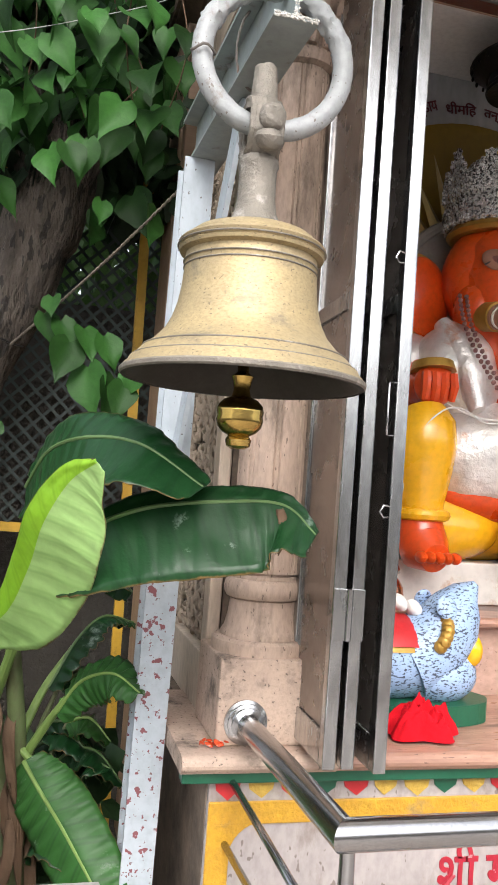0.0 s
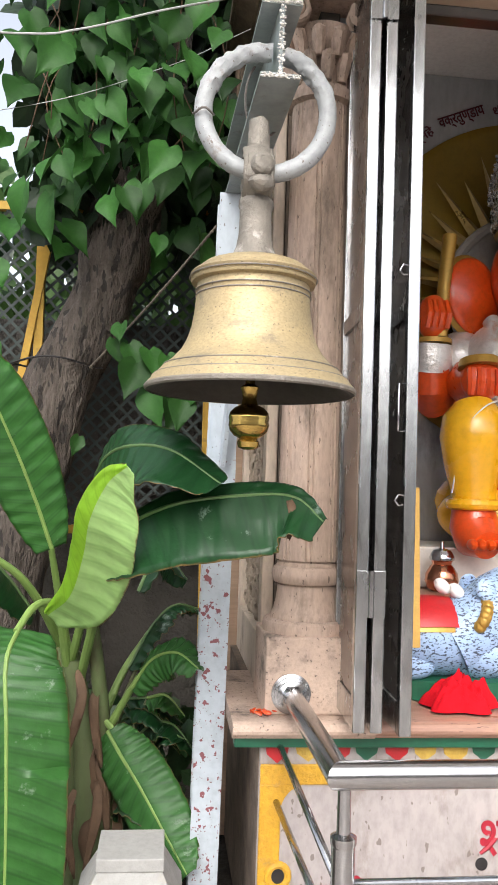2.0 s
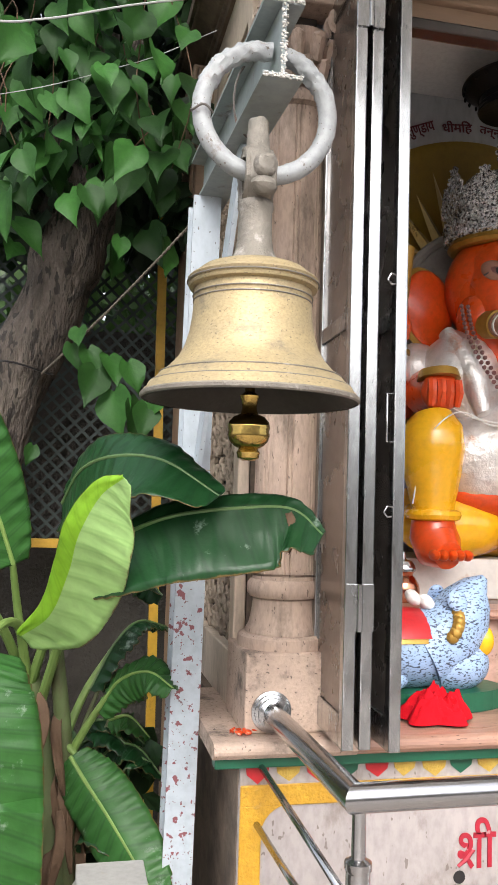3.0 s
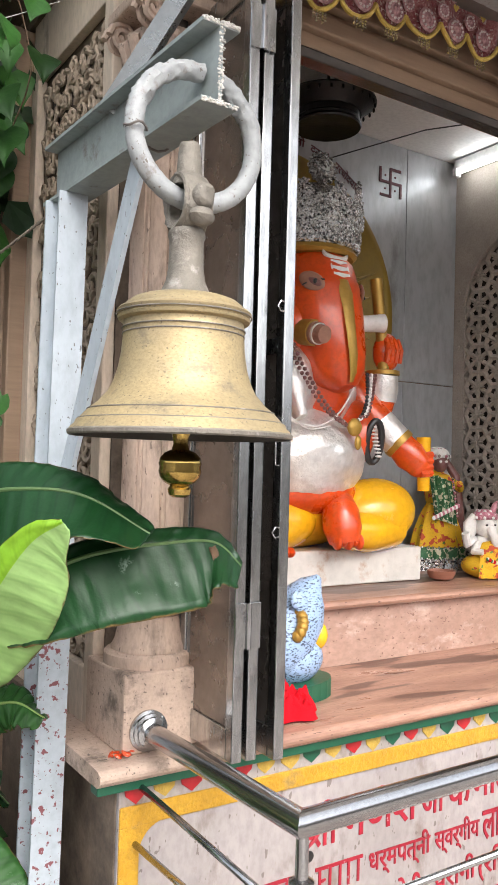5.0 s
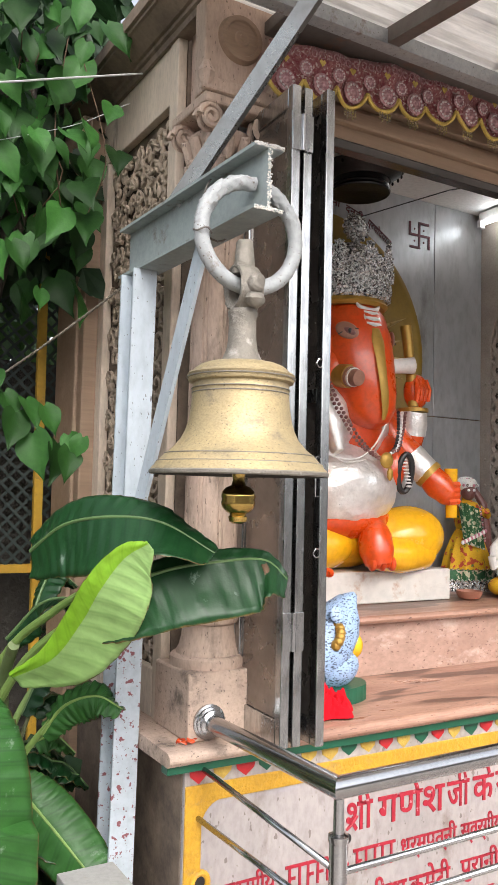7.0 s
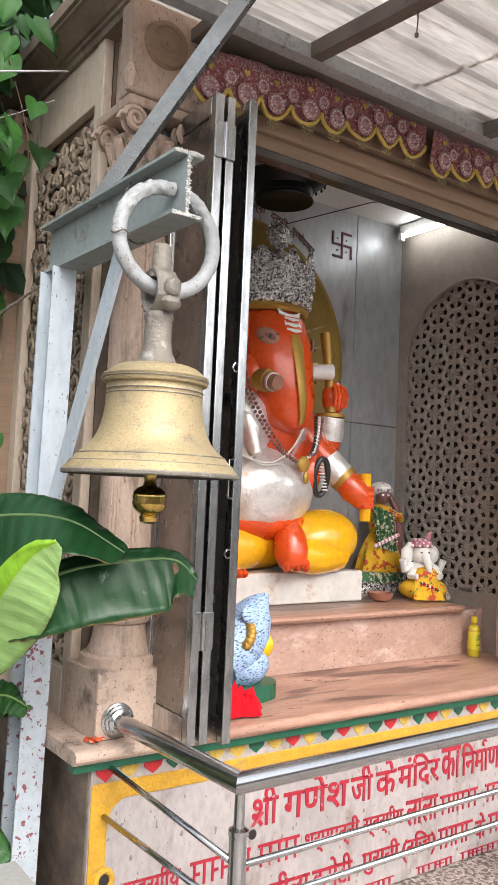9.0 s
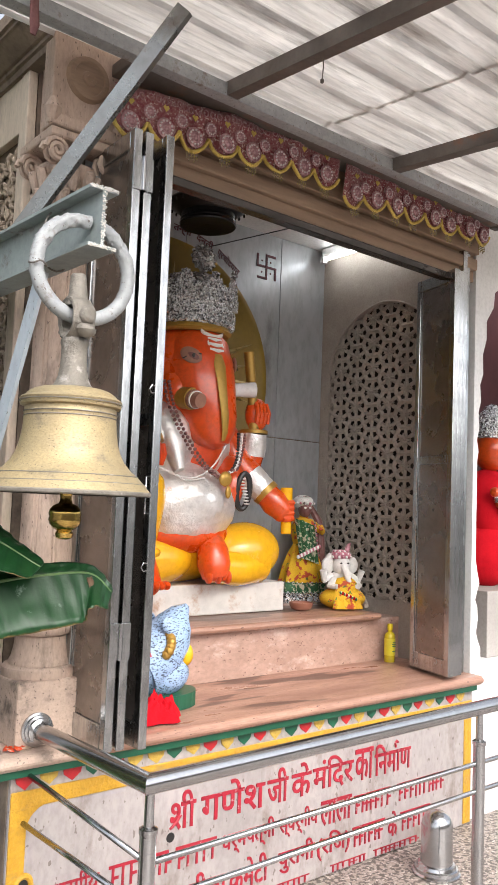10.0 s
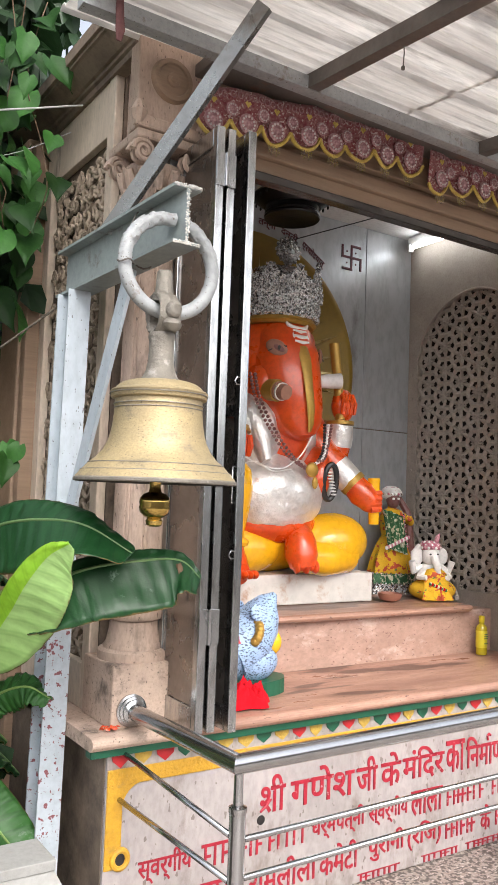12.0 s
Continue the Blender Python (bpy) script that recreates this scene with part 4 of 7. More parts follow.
def statue():
    """A seated, pot-bellied, elephant-headed figure as one plain mesh."""
    bm = bmesh.new()
    O, Y, S, G, K, W, F, N, B, D = range(10)
    # seat and legs
    add_ball(bm, (1.60, 2.74, 1.27), (0.40, 0.20, 0.17), Y)
    add_ball(bm, (1.935, 2.60, 1.255), (0.215, 0.16, 0.145), Y, 28, 20, rot=(0, -4, 8))
    add_tube(bm, [(1.98, 2.56, 1.20), (1.80, 2.50, 1.18), (1.66, 2.50, 1.19)], [0.10, 0.085, 0.07], 16, Y)
    add_tube(bm, [(1.69, 2.52, 1.30), (1.655, 2.475, 1.26), (1.645, 2.45, 1.20), (1.65, 2.44, 1.145)], [0.055, 0.075, 0.078, 0.06], 16, O)
    for k in range(5):
        add_ball(bm, (1.60 + 0.024 * k, 2.425 - 0.004 * k, 1.15 + 0.012 * (k % 2)), (0.015, 0.03, 0.032), O, 8, 6)
    add_ball(bm, (1.40, 2.62, 1.22), (0.23, 0.13, 0.12), Y)
    add_tube(bm, [(1.245, 2.50, 1.625), (1.245, 2.49, 1.61), (1.245, 2.48, 1.575), (1.245, 2.48, 1.50), (1.25, 2.485, 1.40), (1.255, 2.49, 1.30), (1.255, 2.49, 1.25)], [0.03, 0.075, 0.105, 0.115, 0.10, 0.078, 0.074], 24, Y)
    add_tube(bm, [(1.255 + 0.08 * math.cos(a), 2.487 + 0.08 * math.sin(a), 1.262) for a in [6.283 * k / 24 for k in range(24)]], 0.02, 8, Y, closed=True)
    add_tube(bm, [(1.255, 2.49, 1.25), (1.255, 2.48, 1.19), (1.26, 2.45, 1.15), (1.265, 2.38, 1.125)], [0.074, 0.085, 0.085, 0.05], 18, O)
    for k in range(5):
        add_ball(bm, (1.205 + 0.03 * k, 2.355 + 0.004 * abs(k - 2), 1.128), (0.016, 0.035, 0.02), O, 8, 6)
    # trunk of the body
    add_ball(bm, (1.575, 2.70, 1.340), (0.290, 0.236, 0.118), O, 28, 20)
    add_ball(bm, (1.565, 2.665, 1.478), (0.298, 0.252, 0.226), S, 64, 44)
    add_ball(bm, (1.58, 2.71, 1.76), (0.30, 0.19, 0.21), S, 48, 32)
    add_ball(bm, (1.63, 2.60, 1.76), (0.13, 0.11, 0.17), O, 20, 14, rot=(0, 8, 0))
    add_ball(bm, (1.795, 2.60, 1.57), (0.085, 0.13, 0.16), O, 20, 14, rot=(0, 12, 0))
    add_tube(bm, [(1.825 + 0.035 * math.cos(a), 2.478 + 0.012 * math.cos(a + 2), 1.55 + 0.085 * math.sin(a)) for a in [6.283 * k / 22 for k in range(22)]], 0.014, 8, K, closed=True)
    for k in range(9):
        add_ball(bm, (1.812 + 0.004 * k, 2.470, 1.61 - 0.015 * k), (0.02, 0.01, 0.005), W, 8, 5)
    # arms
    for sx, x0 in ((1, 1.56), (-1, 1.57)):
        q = lambda x, y, z: (x0 + sx * x, y, z)
        add_ball(bm, q(0.29, 2.72, 1.80), (0.115, 0.11, 0.12), S if sx < 0 else O, 20, 14)
        add_tube(bm, [q(0.28, 2.74, 1.80), q(0.36, 2.72, 1.70), q(0.405, 2.68, 1.655), q(0.42, 2.65, 1.69), q(0.43, 2.63, 1.76)], [0.085, 0.085, 0.075, 0.075, 0.07], 16, O)
        add_tube(bm, [q(0.43, 2.632, 1.745), q(0.432, 2.625, 1.79), q(0.434, 2.62, 1.845)], [0.078, 0.076, 0.07], 16, S)
        add_tube(bm, [q(0.434, 2.62, 1.848), q(0.434, 2.62, 1.866)], 0.074, 16, G)
        add_ball(bm, q(0.435, 2.60, 1.945), (0.066, 0.052, 0.085), O, 16, 12)
        for k in range(4):
            add_tube(bm, [q(0.40 + 0.024 * k, 2.56, 1.90), q(0.395 + 0.024 * k, 2.545, 1.95), q(0.40 + 0.022 * k, 2.565, 2.0)], [0.013, 0.014, 0.01], 7, O)
        add_tube(bm, [q(0.41, 2.59, 1.87), q(0.40, 2.60, 2.05), q(0.375, 2.61, 2.26)], [0.026, 0.024, 0.028], 12, G)
    add_tube(bm, [(1.80, 2.62, 2.045), (1.845, 2.60, 2.055), (1.945, 2.565, 2.064)], [0.048, 0.034, 0.040], 16, W)
    # lower arms
    add_tube(bm, [(1.83, 2.68, 1.78), (1.93, 2.62, 1.66), (1.97, 2.58, 1.62)], [0.09, 0.08, 0.072], 16, O)
    add_tube(bm, [(1.955, 2.595, 1.635), (2.01, 2.54, 1.56)], [0.078, 0.066], 16, S)
    add_tube(bm, [(2.01, 2.54, 1.56), (2.025, 2.525, 1.54)], [0.072, 0.07], 16, G)
    add_tube(bm, [(2.02, 2.53, 1.545), (2.05, 2.50, 1.50), (2.085, 2.475, 1.46)], [0.062, 0.07, 0.055], 14, O)
    for k in range(4):
        add_tube(bm, [(2.07, 2.455, 1.50 - 0.026 * k), (2.12, 2.445, 1.505 - 0.026 * k), (2.145, 2.47, 1.505 - 0.026 * k)], [0.016, 0.017, 0.013], 7, O)
    add_tube(bm, [(2.11, 2.475, 1.35), (2.105, 2.475, 1.58)], [0.026, 0.031], 16, Y)
    add_ball(bm, (2.085, 2.485, 1.465), (0.062, 0.05, 0.058), O, 16, 12)
    add_tube(bm, [(1.32, 2.66, 1.75), (1.25, 2.56, 1.70), (1.26, 2.50, 1.70)], [0.085, 0.075, 0.06], 14, O)
    add_ball(bm, (1.265, 2.46, 1.70), (0.075, 0.045, 0.075), O, 16, 12)
    for k in range(4):
        add_tube(bm, [(1.215 + 0.033 * k, 2.425, 1.735), (1.213 + 0.034 * k, 2.415, 1.69), (1.215 + 0.033 * k, 2.43, 1.645)], [0.015, 0.017, 0.012], 7, O)
    add_tube(bm, [(1.265, 2.475, 1.745), (1.265, 2.48, 1.775)], [0.078, 0.07], 16, G)
    # head
    add_ball(bm, (1.60, 2.66, 2.14), (0.215, 0.175, 0.225), O, 32, 24)
    for sx in (-1, 1):
        ex, ey = (0.275, 2.70) if sx < 0 else (0.215, 2.78)
        add_ball(bm, (1.60 + sx * ex, ey, 2.06), (0.125, 0.03, 0.15), O, 20, 14, rot=(0, sx * 14, sx * -18))
        add_ball(bm, (1.60 + sx * (ex + 0.01), ey + 0.015, 2.06), (0.135, 0.025, 0.165), G, 20, 14, rot=(0, sx * 14, sx * -18))
        # almond eye in a pale painted hollow, set well round the side of the head
        yx, yy, turn = (0.124, 2.466, 38) if sx < 0 else (0.168, 2.515, 58)
        add_ball(bm, (1.60 + sx * yx, yy, 2.160), (0.054, 0.013, 0.036), D, 18, 12, rot=(0, sx * -24, sx * turn))
        add_ball(bm, (1.60 + sx * (yx - 0.003), yy - 0.010, 2.157), (0.034, 0.009, 0.017), B, 16, 10, rot=(0, sx * -26, sx * turn))
        add_ball(bm, (1.60 + sx * (yx - 0.006), yy - 0.017, 2.157), (0.013, 0.006, 0.012), K, 12, 8)
        add_tube(bm, [(1.60 + sx * (yx - 0.036 + 0.018 * k), yy - 0.034 + 0.0125 * k, 2.166 - 0.006 * k + 0.006 * (2 - abs(k - 2))) for k in range(5)], 0.003, 6, K)
        if sx < 0:
            add_tube(bm, [(1.48, 2.53, 1.972), (1.485, 2.45, 1.957)], [0.056, 0.052], 18, G)
            add_tube(bm, [(1.485, 2.452, 1.957), (1.486, 2.436, 1.953)], [0.045, 0.045], 18, D)
            add_tube(bm, [(1.486, 2.437, 1.953), (1.487, 2.424, 1.950)], [0.040, 0.043], 18, W)
            add_tube(bm, [(1.487, 2.425, 1.950), (1.490, 2.395, 1.944)], [0.038, 0.034], 18, D)
        add_ball(bm, (1.60 + sx * 0.10, 2.58, 2.0), (0.11, 0.10, 0.12), O, 20, 14)
    add_tube(bm, [(1.60, 2.64, 2.31), (1.60, 2.615, 2.22), (1.60, 2.59, 2.12), (1.607, 2.565, 2.02), (1.620, 2.54, 1.93), (1.632, 2.52, 1.86), (1.640, 2.505, 1.80), (1.645, 2.502, 1.765), (1.647, 2.505, 1.742)], [0.11, 0.165, 0.178, 0.172, 0.155, 0.138, 0.115, 0.082, 0.03], 32, O)
    add_tube(bm, [(1.60, 2.428, 2.175), (1.602, 2.410, 2.12), (1.604, 2.393, 2.05), (1.610, 2.381, 1.96), (1.620, 2.378, 1.88), (1.630, 2.388, 1.81), (1.634, 2.404, 1.775)], [0.026, 0.034, 0.028, 0.024, 0.022, 0.018, 0.010], 10, G, squash=(1.0, 0.3))
    for k in range(3):
        z0, y0 = 2.193 + 0.027 * k, (2.434, 2.443, 2.456)[k]
        add_tube(bm, [(1.562, y0 + 0.010, z0 + 0.004), (1.60, y0 - 0.002, z0), (1.638, y0 + 0.010, z0 + 0.004)], 0.0105, 8, W)
    for sx in (-1, 1):
        add_tube(bm, [(1.60 + sx * 0.038, 2.446, 2.192), (1.60 + sx * 0.040, 2.452, 2.222), (1.60 + sx * 0.038, 2.466, 2.250)], 0.008, 8, W)
    add_tube(bm, [(1.60 + 0.062 * math.cos(a), 2.468 + 0.014 * math.cos(a) ** 2, 2.298 + 0.034 * math.sin(a)) for a in [math.pi + math.pi * k / 10 for k in range(11)]], [0.004, 0.007, 0.010, 0.012, 0.013, 0.013, 0.013, 0.012, 0.010, 0.007, 0.004], 8, W)
    # crown: band, tiers of leaf points, finial
    first = len(bm.verts)
    add_lathe(bm, [(0.185, 2.30), (0.20, 2.315), (0.19, 2.335), (0.20, 2.345)], 40, pose(1.60, 2.655, 0), G)
    prof = [(0.198, 2.335), (0.207, 2.345), (0.198, 2.36), (0.208, 2.372), (0.212, 2.425), (0.205, 2.432), (0.212, 2.438), (0.214, 2.50), (0.212, 2.545), (0.196, 2.546), (0.17, 2.56), (0.13, 2.62), (0.0, 2.64)]
    add_lathe(bm, prof, 56, pose(1.60, 2.655, 0), F)
    for k in range(44):
        a = 6.283 * k / 44
        add_ball(bm, (1.60 + 0.207 * math.cos(a), 2.655 + 0.207 * math.sin(a), 2.352), (0.008, 0.008, 0.014), F, 6, 5)
    for k in range(9):
        a = 6.283 * k / 9 + 0.45
        d = Vector((math.cos(a), math.sin(a), 0))
        t = Vector((-math.sin(a), math.cos(a), 0))
        c = Vector((1.60, 2.655, 2.45)) + d * 0.200
        hgt = 0.205 if k % 3 == 1 else 0.165
        half_w = [0.070, 0.076, 0.074, 0.078, 0.066, 0.062, 0.050, 0.054, 0.034, 0.030, 0.014, 0.018, 0.0]
        ol = [(w_, hgt * i / 12) for i, w_ in enumerate(half_w)] + [(-w_, hgt * i / 12) for i, w_ in reversed(list(enumerate(half_w[:-1])))]
        m = Matrix(((t.x, 0, d.x, c.x), (t.y, 0, d.y, c.y), (0, 1, 0, c.z), (0, 0, 0, 1)))
        add_prism(bm, ol, m, 0.010, F)
        # beaded rim and scrolls in relief
        for i in range(0, 12):
            for sg in (-1, 1):
                add_ball(bm, c + t * sg * half_w[i] * 0.96 + d * 0.010 + Vector((0, 0, hgt * i / 12)), 0.0075, F, 6, 4)
        for sg in (-1, 0, 1):
            for z0, r0 in ((0.025, 0.020), (0.072, 0.019), (0.115, 0.014), (0.15, 0.009)):
                if abs(sg) * 0.042 + r0 > half_w[min(12, int(12 * z0 / hgt))]:
                    continue
                o_ = c + d * 0.013 + t * sg * 0.042
                add_tube(bm, [o_ + t * (r0 - 0.0012 * i) * math.cos(0.7 * i) + Vector((0, 0, z0 + (r0 - 0.0012 * i) * math.sin(0.7 * i))) for i in range(12)], 0.0042, 5, F)
    for k in range(30):
        a = 6.283 * k / 30
        o_ = Vector((1.60 + 0.213 * math.cos(a), 2.655 + 0.213 * math.sin(a), 2.40))
        t = Vector((-math.sin(a), math.cos(a), 0))
        add_tube(bm, [o_ + t * 0.017 * math.cos(b) + Vector((0, 0, 0.020 * math.sin(b))) for b in [6.283 * i / 9 for i in range(9)]], 0.004, 5, F, closed=True)
        add_ball(bm, o_, 0.007, F, 6, 4)
    add_tube(bm, [(1.65, 2.655, 2.62), (1.65, 2.655, 2.70)], 0.012, 8, F)
    add_ball(bm, (1.65, 2.645, 2.745), (0.068, 0.03, 0.068), F, 20, 14)
    for k in range(14):
        a = 6.283 * k / 14
        add_ball(bm, (1.65 + 0.068 * math.cos(a), 2.64, 2.745 + 0.068 * math.sin(a)), 0.012, F, 6, 5)
    bm.verts.ensure_lookup_table()
    for w in bm.verts[first:]:
        w.co.z = 2.292 + (w.co.z - 2.30) * 0.90
    # draped foil folds and strings of beads
    add_ball(bm, (1.44, 2.62, 1.77), (0.16, 0.15, 0.20), S, 30, 20, rot=(0, -14, 0))
    add_tube(bm, [(1.345, 2.60, 1.95), (1.39, 2.535, 1.85), (1.42, 2.49, 1.74), (1.43, 2.45, 1.63)], [0.03, 0.05, 0.055, 0.03], 14, S)
    for w in {w for f in bm.faces if f.material_index == S for w in f.verts}:
        w.co += 0.014 * Vector((noise.noise(w.co * 9), noise.noise(w.co * 9 + Vector((5, 0, 0))), noise.noise(w.co * 9 + Vector((0, 7, 0))))) + 0.006 * Vector((0, noise.noise(w.co * 28), 0))
    def beads(path, r, mat, gap):
        line = curve_points(path, 60)
        run = 0.0
        for p_, q_ in zip(line, line[1:]):
            run += (q_ - p_).length
            if run >= gap:
                run = 0.0
                add_ball(bm, q_, r, mat, 7, 5)
    for off in (0.0, 0.026):
        beads([(1.40 - off, 2.53, 2.05), (1.41 - off, 2.49, 1.92), (1.47 - off, 2.455, 1.78), (1.56 - off, 2.43, 1.66), (1.64, 2.42, 1.60)], 0.0085, N if off else B, 0.014)
    for off in (0.0, 0.022, 0.044):
        beads([(1.66 + off, 2.44, 1.60 + off), (1.735 + off * 0.6, 2.45, 1.655), (1.775 + off * 0.6, 2.47, 1.73), (1.80 + off, 2.50, 1.83)], 0.0085, (K, W, B)[int(off / 0.022 + 0.5)], 0.015)
    add_tube(bm, curve_points([(1.30, 2.50, 1.66), (1.40, 2.455, 1.61), (1.50, 2.425, 1.60), (1.60, 2.425, 1.66), (1.68, 2.44, 1.76)], 24), 0.004, 6, W)
    add_tube(bm, curve_points([(1.17, 2.47, 1.30), (1.18, 2.40, 1.50), (1.25, 2.375, 1.60), (1.34, 2.40, 1.62), (1.45, 2.43, 1.585), (1.55, 2.42, 1.60)], 24), 0.003, 6, W)
    add_ball(bm, (1.665, 2.415, 1.60), (0.036, 0.014, 0.036), G, 16, 10)
    add_ball(bm, (1.68, 2.41, 1.54), (0.016, 0.01, 0.03), G, 10, 8)
    return tagged(part("deity_statue", bm, [ORANGE, YELLOW, FOIL, GOLD, INK, CHALKWHITE, FILIGREE, BEADS, BEADS, EYESHADE]), "painted orange elephant-headed statue with silver crown, seated on marble", "statue")


statue()


def mouse():
    bm = bmesh.new()
    B_, R_, G_, Y_, W_, K_ = range(6)
    add_ball(bm, (1.06, 2.10, 0.87), (0.20, 0.12, 0.115), B_, 28, 20)
    add_tube(bm, [(1.10, 2.09, 0.86), (1.19, 2.085, 0.91), (1.235, 2.08, 0.97), (1.255, 2.075, 1.02), (1.275, 2.07, 1.055), (1.30, 2.06, 1.085)], [0.118, 0.108, 0.09, 0.07, 0.042, 0.010], 22, B_)
    add_ball(bm, (1.20, 2.085, 0.83), (0.12, 0.10, 0.085), B_, 22, 16)
    for sy in (-1, 1):
        add_ball(bm, (1.185, 2.08 + 0.07 * sy, 1.02), (0.03, 0.012, 0.036), B_, 14, 10, rot=(sy * 20, -20, 0))
        add_ball(bm, (0.97, 2.10 + 0.08 * sy, 0.795), (0.07, 0.035, 0.035), B_, 16, 12)
    add_ball(bm, (1.288, 2.06, 0.90), (0.036, 0.05, 0.05), Y_, 14, 10)
    # saddle cloth: a shell over the back with a gold hem
    for sh, mt in ((1.035, G_), (1.06, R_)):
        n1, n2 = 14, 12
        g = []
        w = 0.105 if mt == G_ else 0.092
        lim = 1.30 if mt == G_ else 1.18
        for i in range(n1 + 1):
            x = -w - 0.02 + (2 * w) * i / n1
            k = math.sqrt(max(0.05, 1 - (x / 0.2) ** 2)) * sh
            g.append([bm.verts.new((1.05 + x, 2.10 + 0.12 * k * math.sin(t), 0.87 + 0.115 * k * math.cos(t))) for t in [-lim + 2 * lim * j / n2 for j in range(n2 + 1)]])
        for i in range(n1):
            for j in range(n2):
                f = bm.faces.new((g[i][j], g[i + 1][j], g[i + 1][j + 1], g[i][j + 1]))
                f.smooth, f.material_index = True, mt
    for k in range(17):
        a = -1.9 + 3.8 * k / 16
        add_ball(bm, (1.165 + 0.03 * math.cos(a), 2.085 + 0.115 * math.sin(a), 0.94 + 0.085 * math.cos(a) * 0.7), 0.019, G_, 8, 6)
    for k in range(3):
        rr = random.Random(k)
        add_ball(bm, (1.10 + rr.uniform(-0.03, 0.03), 2.06 + rr.uniform(-0.03, 0.03), 1.0 + rr.uniform(-0.01, 0.03)), (0.03, 0.025, 0.02), W_, 8, 6, rot=(rr.uniform(0, 90), rr.uniform(0, 90), 0))
    for w in bm.verts:
        w.co.x -= 0.075
    ol = [(0.25 * math.cos(a) * (1 if abs(math.cos(a)) < 0.9 else 0.97), 0.125 * math.sin(a)) for a in [6.283 * k / 32 for k in range(32)]]
    add_prism(bm, ol, pose(1.045, 2.09, 0.709), 0.055, 6)
    return tagged(part("mouse_statue", bm, [MOUSEFUR, RED, GOLD, YELLOW, CHALKWHITE, INK, GREEN]), "pale blue speckled mouse statue with red saddle on green base", "statue")


mouse()

# red cloth lying crumpled on the ledge
bm = bmesh.new()
n1 = 44
g = []
for i in range(n1):
    row = []
    for j in range(n1):
        u, v = i / (n1 - 1) * 2 - 1, j / (n1 - 1) * 2 - 1
        r = math.hypot(u, v)
        a = math.atan2(v, u)
        h = max(0.0, 1 - r ** 3) * 0.06 * (1 + 0.5 * noise.noise((u * 2.2, v * 2.2, 4))) + max(0.0, 1 - r) ** 0.5 * (0.045 * abs(noise.noise((u * 4, v * 4, 1.7))) + 0.02 * noise.noise((u * 9, v * 9, 2)))
        k = (1 + 0.16 * math.sin(5 * a + 1)) * min(1.0, 1 / max(r, 0.01)) ** 0.9
        row.append(bm.verts.new((1.0 + 0.10 * u * k, 1.915 + 0.075 * v * k, 0.712 + max(0.0, h))))
    g.append(row)
for i in range(n1 - 1):
    for j in range(n1 - 1):
        bm.faces.new((g[i][j], g[i + 1][j], g[i + 1][j + 1], g[i][j + 1])).smooth = True
tagged(part("red_cloth", bm, REDCLOTH), "crumpled bright red cloth lying on the ledge", "cloth")
bm = bmesh.new()
add_prism(bm, [(-0.012, 0.44), (0.012, 0.44), (0.022, 0.2), (0.032, 0.0), (-0.03, 0.0), (-0.02, 0.25)], facing_front(0.868, 1.93, 0.87) @ Matrix.Diagonal((0.6, 1.0, 1.0, 1)), 0.012)
tagged(part("ochre_cloth", bm, TANCLOTH), "narrow ochre cloth hanging beside the door", "cloth")

pot = thing("copper_pot", "round polished copper water pot with steel lid", "pot", at=pose(1.135, 2.46, 0.9605))
lathe("body", [(0.035, 0.0), (0.05, 0.01), (0.058, 0.035), (0.055, 0.06), (0.042, 0.082), (0.033, 0.092), (0.036, 0.102), (0.04, 0.106)], COPPER, pot, seg=36)
lathe("lid", [(0.042, 0.106), (0.043, 0.116), (0.038, 0.128), (0.03, 0.14), (0.008, 0.147), (0.005, 0.17), (0.0, 0.172)], STEEL, pot, "steel lid", 36)
bowl = thing("clay_bowl", "small reddish brass offering bowl on the step", "bowl", at=pose(2.255, 2.50, 0.9605))
lathe("body", [(0.028, 0.0), (0.05, 0.008), (0.06, 0.026), (0.062, 0.042), (0.058, 0.042), (0.054, 0.028), (0.0, 0.026)], CLAY, bowl, seg=36)
bottle = thing("oil_bottle", "small yellow oil bottle with yellow cap", "bottle", at=pose(2.64, 2.235, 0.7125))
OIL = surf("golden_oil", (0.55, 0.42, 0.02), None, 0.08, grain=20, coat=0.6)
LABEL = surf("yellow_label", (0.72, 0.60, 0.03), None, 0.5, grain=20)
CAP = surf("yellow_plastic", (0.75, 0.58, 0.01), None, 0.4)
lathe("body", [(0.026, 0.0), (0.028, 0.004), (0.028, 0.13), (0.024, 0.142), (0.012, 0.152), (0.011, 0.165)], OIL, bottle, seg=28)
lathe("label", [(0.0285, 0.035), (0.0288, 0.036), (0.0288, 0.118), (0.0285, 0.119)], LABEL, bottle, "printed yellow label", 28)
for z, w_ in ((0.10, 0.02), (0.09, 0.03), (0.08, 0.026), (0.055, 0.024)):
    box("print_bar", (-w_ / 2, w_ / 2, -0.0302, -0.0275, z, z + 0.004), GREEN, bottle, "plain printed bar", 0.0)
lathe("cap", [(0.014, 0.160), (0.0145, 0.162), (0.0145, 0.188), (0.012, 0.192), (0.0, 0.192)], CAP, bottle, "yellow screw cap", 24)


